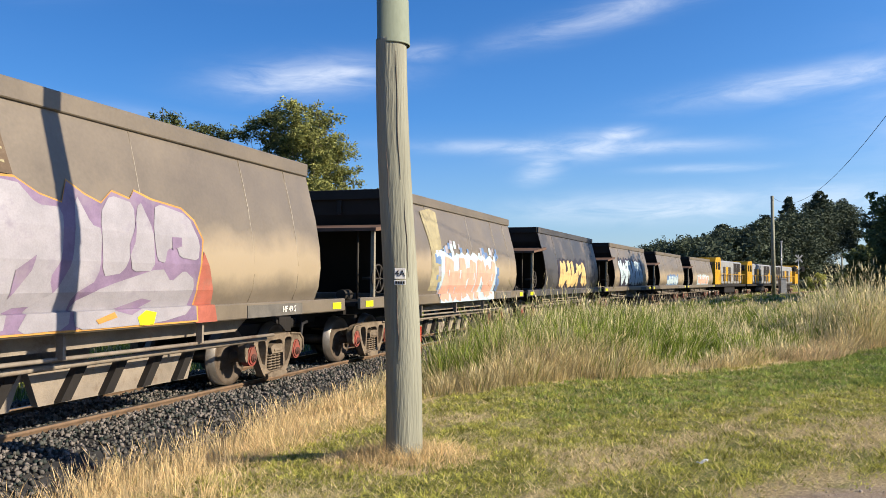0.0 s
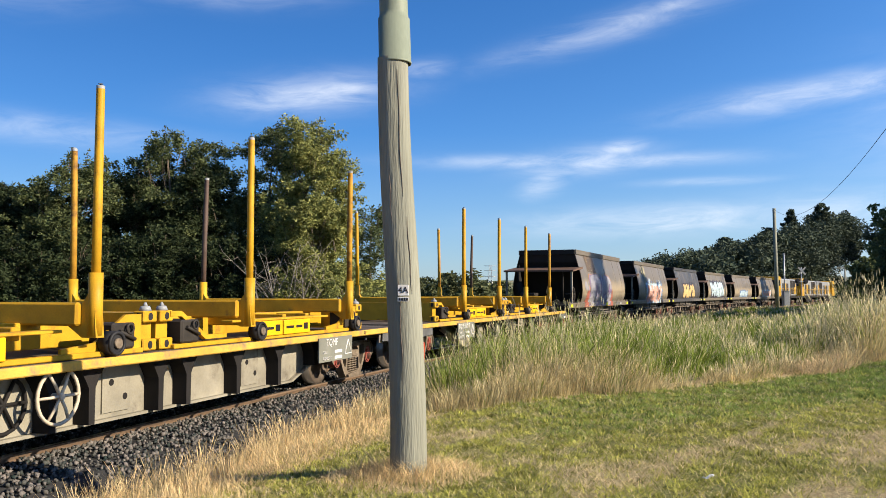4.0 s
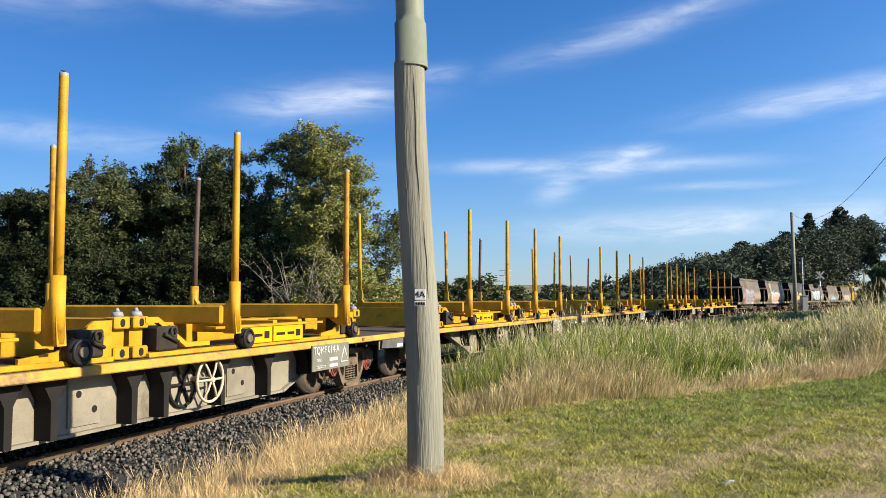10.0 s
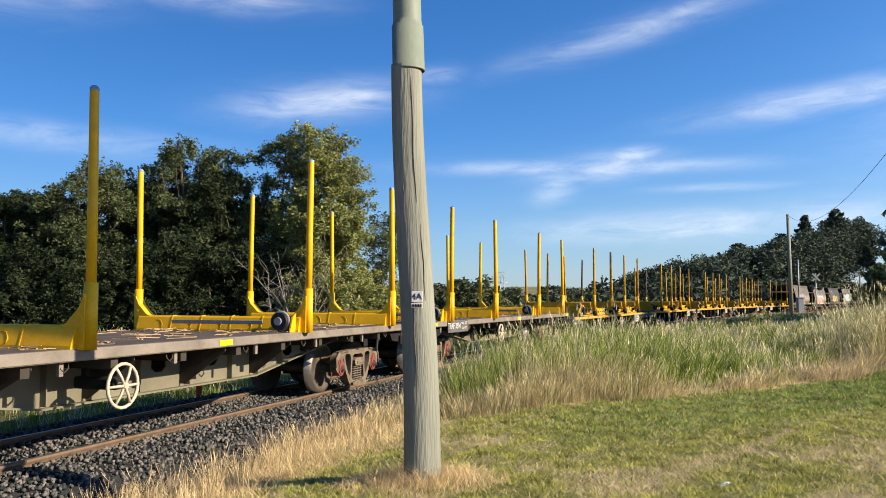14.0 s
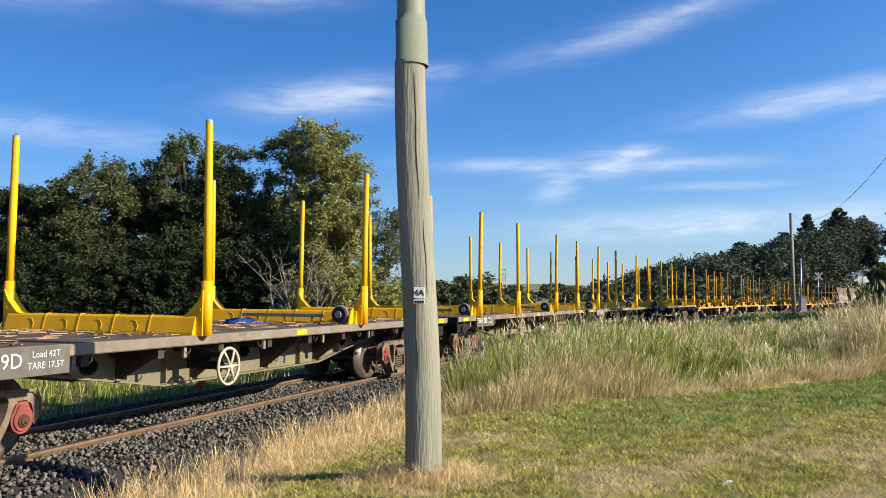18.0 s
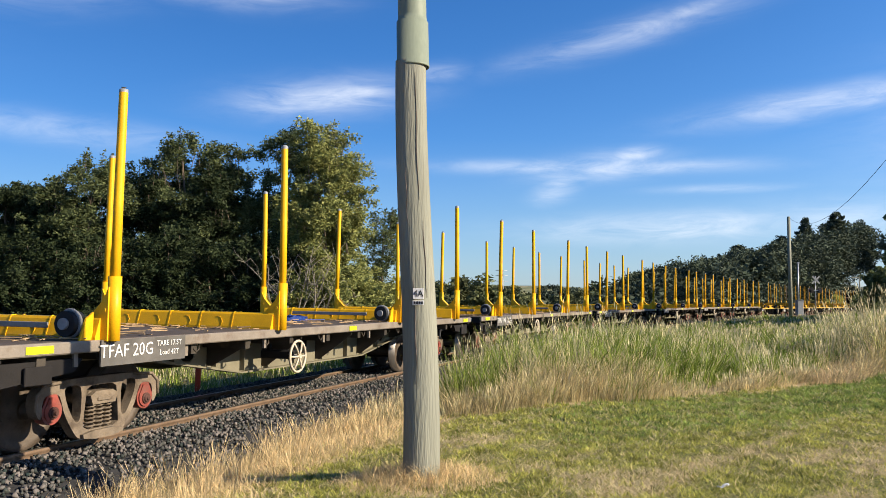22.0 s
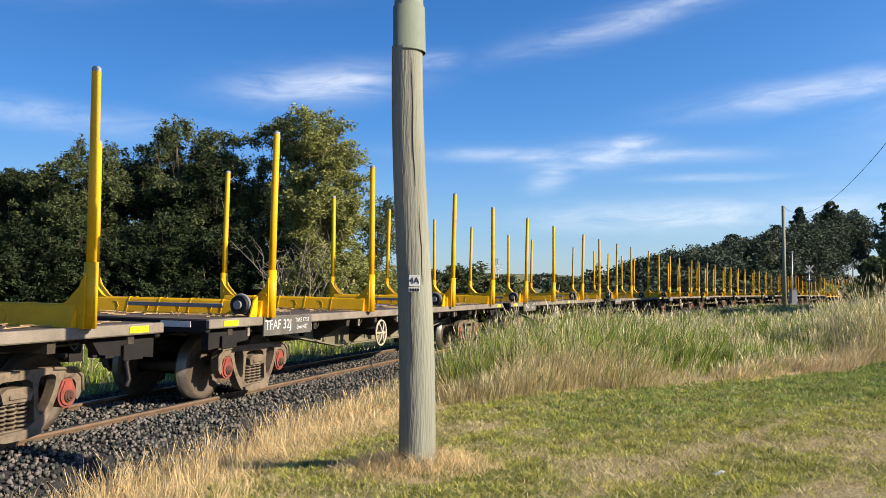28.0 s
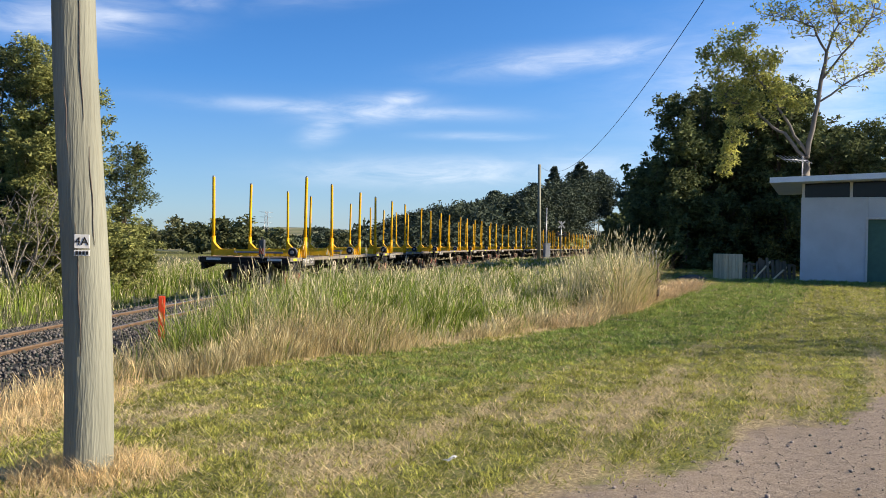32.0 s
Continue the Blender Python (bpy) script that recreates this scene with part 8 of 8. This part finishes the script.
    blades("field_grass", X, Y, H, 0.010 * (0.6 + np.hypot(X, Y) / 24), L, TALL_G, rng, "rank green meadow grass beyond the line", way=A)
    x, y = scatter(rng, 10000, -40, 10, 4, 58, field_keep)
    r, n = np.hypot(x, y), len(x)
    blades("field_seed_grass", x, y, verge(x, y) * (0.8 + 0.4 * rng.random(n)), 0.005 * (0.6 + r / 24), 0.15 + 0.3 * rng.random(n), TALL_D, rng, "pale seeding meadow grass beyond the line", 0.7)


build_grass()


def stones(name, n, size, mat_, keep_fn, rng, label):
    """Loose angular stones: one sheet of small skewed wedges."""
    x, y, z = keep_fn(n)
    oct_v = np.array([[1, 0, 0], [-1, 0, 0], [0, 1, 0], [0, -1, 0], [0, 0, 1], [0, 0, -1]], float)
    oct_f = np.array([[0, 2, 4], [2, 1, 4], [1, 3, 4], [3, 0, 4], [2, 0, 5], [1, 2, 5], [3, 1, 5], [0, 3, 5]])
    q = rng.normal(size=(n, 4))
    q /= np.linalg.norm(q, axis=1)[:, None]
    w, a, b, c = q.T
    Rm = np.stack([1 - 2 * (b * b + c * c), 2 * (a * b - c * w), 2 * (a * c + b * w), 2 * (a * b + c * w), 1 - 2 * (a * a + c * c), 2 * (b * c - a * w),
                   2 * (a * c - b * w), 2 * (b * c + a * w), 1 - 2 * (a * a + b * b)], 1).reshape(-1, 3, 3)
    sc = size * (0.6 + 0.8 * rng.random((n, 1, 1))) * (0.6 + 0.7 * rng.random((n, 6, 1)))
    V = np.einsum("nij,nkj->nki", Rm, oct_v[None] * sc) + np.stack([x, y, z], 1)[:, None, :]
    F = (oct_f[None] + (np.arange(n) * 6)[:, None, None]).reshape(-1, 3)
    ob = new(name, quads_mesh(name, V.reshape(-1, 3), F, mat_))
    return tagged(ob, label, "stones", kind="stuff")


def build_stones():
    rng = np.random.default_rng(9)

    def on_bed(n):
        s = -7 + 33 * rng.random(n) ** 1.3
        o = rng.uniform(-2.1, 2.15, n)
        near = (abs(abs(o) - 0.565) < 0.05)
        o = np.where(near, o + 0.12, o)
        x, y, _ = track(s, o)
        z = np.interp(abs(o), [0, 0.9, 1.5, 2.25], [-0.072, -0.067, -0.12, -0.57]) + 0.012 * rng.random(n)
        return x, y, z
    stones("ballast_stones", 42000, 0.0245, STONE, on_bed, rng, "loose dark grey ballast stones")

    def on_road(n):
        X, Y = scatter(rng, n, 0.8, 12, 2.5, 9, lambda x, y: smooth(-0.3, 0.4, in_gravel(x, y)) * (np.hypot(x, y) > 4.2))
        return X, Y, ground_z(X, Y) + 0.003
    stones("gravel_stones", 8000, 0.005, GRAVELSTONE, on_road, rng, "fine loose gravel on the drive")
    stones("drive_stones", 900, 0.013, GRAVELSTONE, on_road, rng, "larger loose stones on the drive")


build_stones()


def build_litter():
    x, y = 1.92, 6.12
    z = float(ground_z([x], [y])[0])
    t = thing("crumpled_wrapper", "crumpled pale wrapper lying on the lawn", "litter")
    bm = bmesh.new()
    bmesh.ops.create_grid(bm, x_segments=5, y_segments=3, size=1)
    rnd = random.Random(2)
    for v in bm.verts:
        v.co = (x + v.co.x * 0.04 + v.co.y * 0.015, y + v.co.y * 0.022, z + 0.035 + rnd.uniform(-0.012, 0.012) + v.co.x * 0.01)
    bmesh.ops.solidify(bm, geom=bm.faces[:], thickness=0.003)
    part("wrapper", bm, LITTER, t)


build_litter()


# ---- the train ----
def tail(t):
    """Where the last wagon's rear bolster is along the line at t seconds."""
    return 1.63804e-4 * t ** 3 - 5.41773e-3 * t ** 2 + 7.33145 * t - 216.111


TRAIN = []      # thing, distance of its middle ahead of the tail, half the distance between bogies


def build_train():
    codes = (("TFAF 38R", "TARE 17.5T", "Load 42T"), ("TFAF 32J", "TARE 17.5T", "Load 42T"), ("TFAF", "Load 42T", "TARE 17.5T"), ("TFAF 34", "Load 42T", "TARE 17.5T"), ("TFAF 20G", "TARE 17.5T", "Load 42T"),
             ("TFAF 14L", "Load 42T", "TARE 17.5T"), ("TFAF 39D", "Load 42T", "TARE 17.5T"), ("TFAF 29S", "TARE 17.5T", "Load 42T"), ("TFAF 28J", "TARE 17.5T", "Load 42T"), ("TFAF 35N", "TARE 17.5T", "Load 42T"))
    first = build_log_wagon("log wagon with yellow bolsters and stakes, brown underframe")
    wagons = [first] + [copy_thing(first, Matrix()) for _ in codes[1:]]
    for i, (w, (code, a, b)) in enumerate(zip(wagons, codes)):
        board_text(w, code, a, b)
        if i in (1, 4, 6):
            bm = bmesh.new()
            # a flattened coil of webbing with a loose end
            for k in range(5):
                n = 22
                prev = None
                for j in range(n + 1):
                    a, R = 2 * math.pi * j / n, 0.27 - 0.022 * k
                    u, v = 1.3 + 1.25 * R * math.cos(a), 0.3 + 0.72 * R * math.sin(a + 0.2 * k)
                    pair = [bm.verts.new((u, v, 1.085 + 0.006 * k)), bm.verts.new((u + 0.02, v, 1.15 + 0.006 * k + 0.01 * math.sin(3 * a + k)))]
                    if prev:
                        bm.faces.new((prev[0], pair[0], pair[1], prev[1]))
                    prev = pair
            bmesh.ops.solidify(bm, geom=bm.faces[:], thickness=0.008)
            box(bm, (1.72, 0.12, 1.095), (0.42, 0.055, 0.008), 0.0, Matrix.Rotation(-0.5, 4, "Z"))
            part("strap_bundle", bm, BLUE_TARP, w, "blue strap coil left on the deck")
        TRAIN.append((w, 5.175 + 13.725 * i + {2: -0.04, 6: 0.09, 9: -0.135}.get(i, 0.0), 4.75))
    # end of train device on the last wagon
    w = wagons[0]
    bm = bmesh.new()
    box(bm, (-6.47, -0.55, 1.36), (0.12, 0.17, 0.46), 0.02)
    box(bm, (-6.47, -0.55, 1.11), (0.06, 0.10, 0.12), 0.01)
    dev = part("end_marker", bm, EOT_GREY, w, "dark grey end of train marker box with red panel")
    bm = bmesh.new()
    box(bm, (-6.535, -0.55, 1.26), (0.012, 0.12, 0.16), 0.0)
    part("red_panel", bm, PLASTIC_R, dev)
    bm = bmesh.new()
    rod(bm, (-6.47, -0.55, 1.59), (-6.47, -0.55, 1.67), 0.03, seg=8)
    part("flasher", bm, BLACK, dev)
    q0 = build_frame_wagon("flat wagon with two worn yellow log frames and rusty stakes")
    frames = [q0] + [copy_thing(q0, Matrix()) for _ in range(4)]
    for i, (w, code) in enumerate(zip(frames, ("TQMF 014-A", "TQMF 004-P", "TQMF 015-J", "TQMF", "TQMF 008-F"))):
        if i % 2 == 0:
            for ch in w.children:
                if ch.name.startswith("handwheel"):
                    ch.matrix_basis = pose(1.2, -1.28, 0.60)
                elif ch.name.startswith("number_plate") and i == 4:
                    ch.matrix_basis = pose(-8.04, 0, 0)
                elif ch.name.startswith("chain_wheel"):
                    ch.matrix_basis = pose(2.95, 0, 0)
        o = -8.04 if i == 4 else 0.0
        lettering("lettering", code, 0.15, WHITE, w, pose(o + 3.86, -1.415, 0.78, 90, 0, 0), "white wagon code")
        lettering("lettering", "TARE", 0.06, WHITE, w, pose(o + 3.62, -1.415, 0.64, 90, 0, 0))
        lettering("lettering", "CAPACITY", 0.06, WHITE, w, pose(o + 3.69, -1.415, 0.55, 90, 0, 0))
        bm = bmesh.new()
        for k in range(2):
            box(bm, (o + 4.09, -1.412, 0.64 - 0.09 * k), (0.26, 0.003, 0.045), 0)
        part("lettering_bar", bm, WHITE, w)
        bm = bmesh.new()
        pts = [(o + 4.33, 0.58), (o + 4.57, 0.58), (o + 4.45, 0.80)]
        for a, b in zip(pts, pts[1:] + pts[:1]):
            rod(bm, (a[0], -1.412, a[1]), (b[0], -1.412, b[1]), 0.009, seg=4)
        part("triangle_mark", bm, WHITE, w, "white triangle symbol")
        TRAIN.append((w, 142.8 + 14.80 * i, 5.77))
    kinds = (HOP, HOP, HOP_DARK, HOP, HOP, HOP)
    made = {}
    for i, m in enumerate(kinds):
        w = made[m.name] = build_hopper("dusty brown bulk hopper with graffiti on its side" if m is HOP else "sooty black bulk hopper with graffiti on its side", m) if m.name not in made else copy_thing(made[m.name], Matrix())
        TRAIN.append((w, 215.42 + 12.03 * i, 4.22))
        made.setdefault("all", []).append(w)
    hop = made["all"]
    big_piece(hop[0], -2.72, 1.62)
    lettering("lettering", "HF 49 S", 0.12, WHITE, hop[0], pose(3.75, -1.381, 1.07, 90, 0, 0), "white stencilled wagon code")
    graffiti(hop[1], -1.6, 2.3, 0.985, 2.0, 5, G_PINK, G_PALE, None, 6, (G_BLUE, G_PALE, G_BLUE, G_WHITE))
    decal(hop[1], "paint_patch", [(-2.45, 1.25), (-1.75, 1.25), (-1.65, 2.0), (-1.5, 2.95), (-1.9, 3.0), (-2.5, 2.9), (-2.3, 2.1)], G_CREAM, 0.001, "faded yellow roller paint")
    graffiti(hop[2], -2.0, 2.2, 1.2, 2.2, 5, G_GOLD, G_BLACK, None, 7)
    graffiti(hop[3], -2.6, 2.9, 1.2, 2.5, 6, G_PALE, G_BLACK, None, 8)
    graffiti(hop[4], -1.4, 2.2, 1.2, 1.8, 5, G_PALE, G_BLUE, None, 9)
    graffiti(hop[5], -2.0, 2.4, 1.2, 1.85, 5, G_PINK, G_PALE, None, 10)
    locos = [build_loco("yellow and grey diesel locomotive hauling the train", False)]
    locos += [copy_thing(locos[0], Matrix()), build_loco("yellow and grey diesel locomotive leading the train", True)]
    for i, w in enumerate(locos):
        TRAIN.append((w, 289.26 + 15.3 * i, 4.6))


build_train()


def wagon_pose(q, half, t):
    a, b = track(tail(t) + q - half), track(tail(t) + q + half)
    return pose((a[0] + b[0]) / 2, (a[1] + b[1]) / 2, 0, 0, 0, math.degrees(math.atan2(b[1] - a[1], b[0] - a[0])))


def motions():
    """The train runs away along the bend; the wheels turn with it."""
    for w, q, half in TRAIN:
        walk(w, [(t, wagon_pose(q, half, t)) for t in np.arange(0, 32.01, 0.8)])
        for b in w.children:
            if b.name.startswith("bogie"):
                for ws in b.children:
                    if ws.name.startswith("wheelset"):
                        place = ws.matrix_basis.translation.copy()
                        walk(ws, [(t, pose(*place, 0, math.degrees(tail(t) / WHEEL_R) % 360, 0)) for t in (i / 15 for i in range(481))])


# ---- sleepers ----
def build_sleepers():
    bm = bmesh.new()
    box(bm, (0, 0, 0), (0.22, 2.1, 0.12), 0.012)
    me = mesh_of("sleeper", bm, SLEEPER)
    for s in np.arange(-6, 60, 0.62):
        x, y, a = track(s)
        part("sleeper", me, None, WAY, "", pose(x, y, -0.165, 0, 0, 90 - math.degrees(a)))


build_sleepers()


motions()
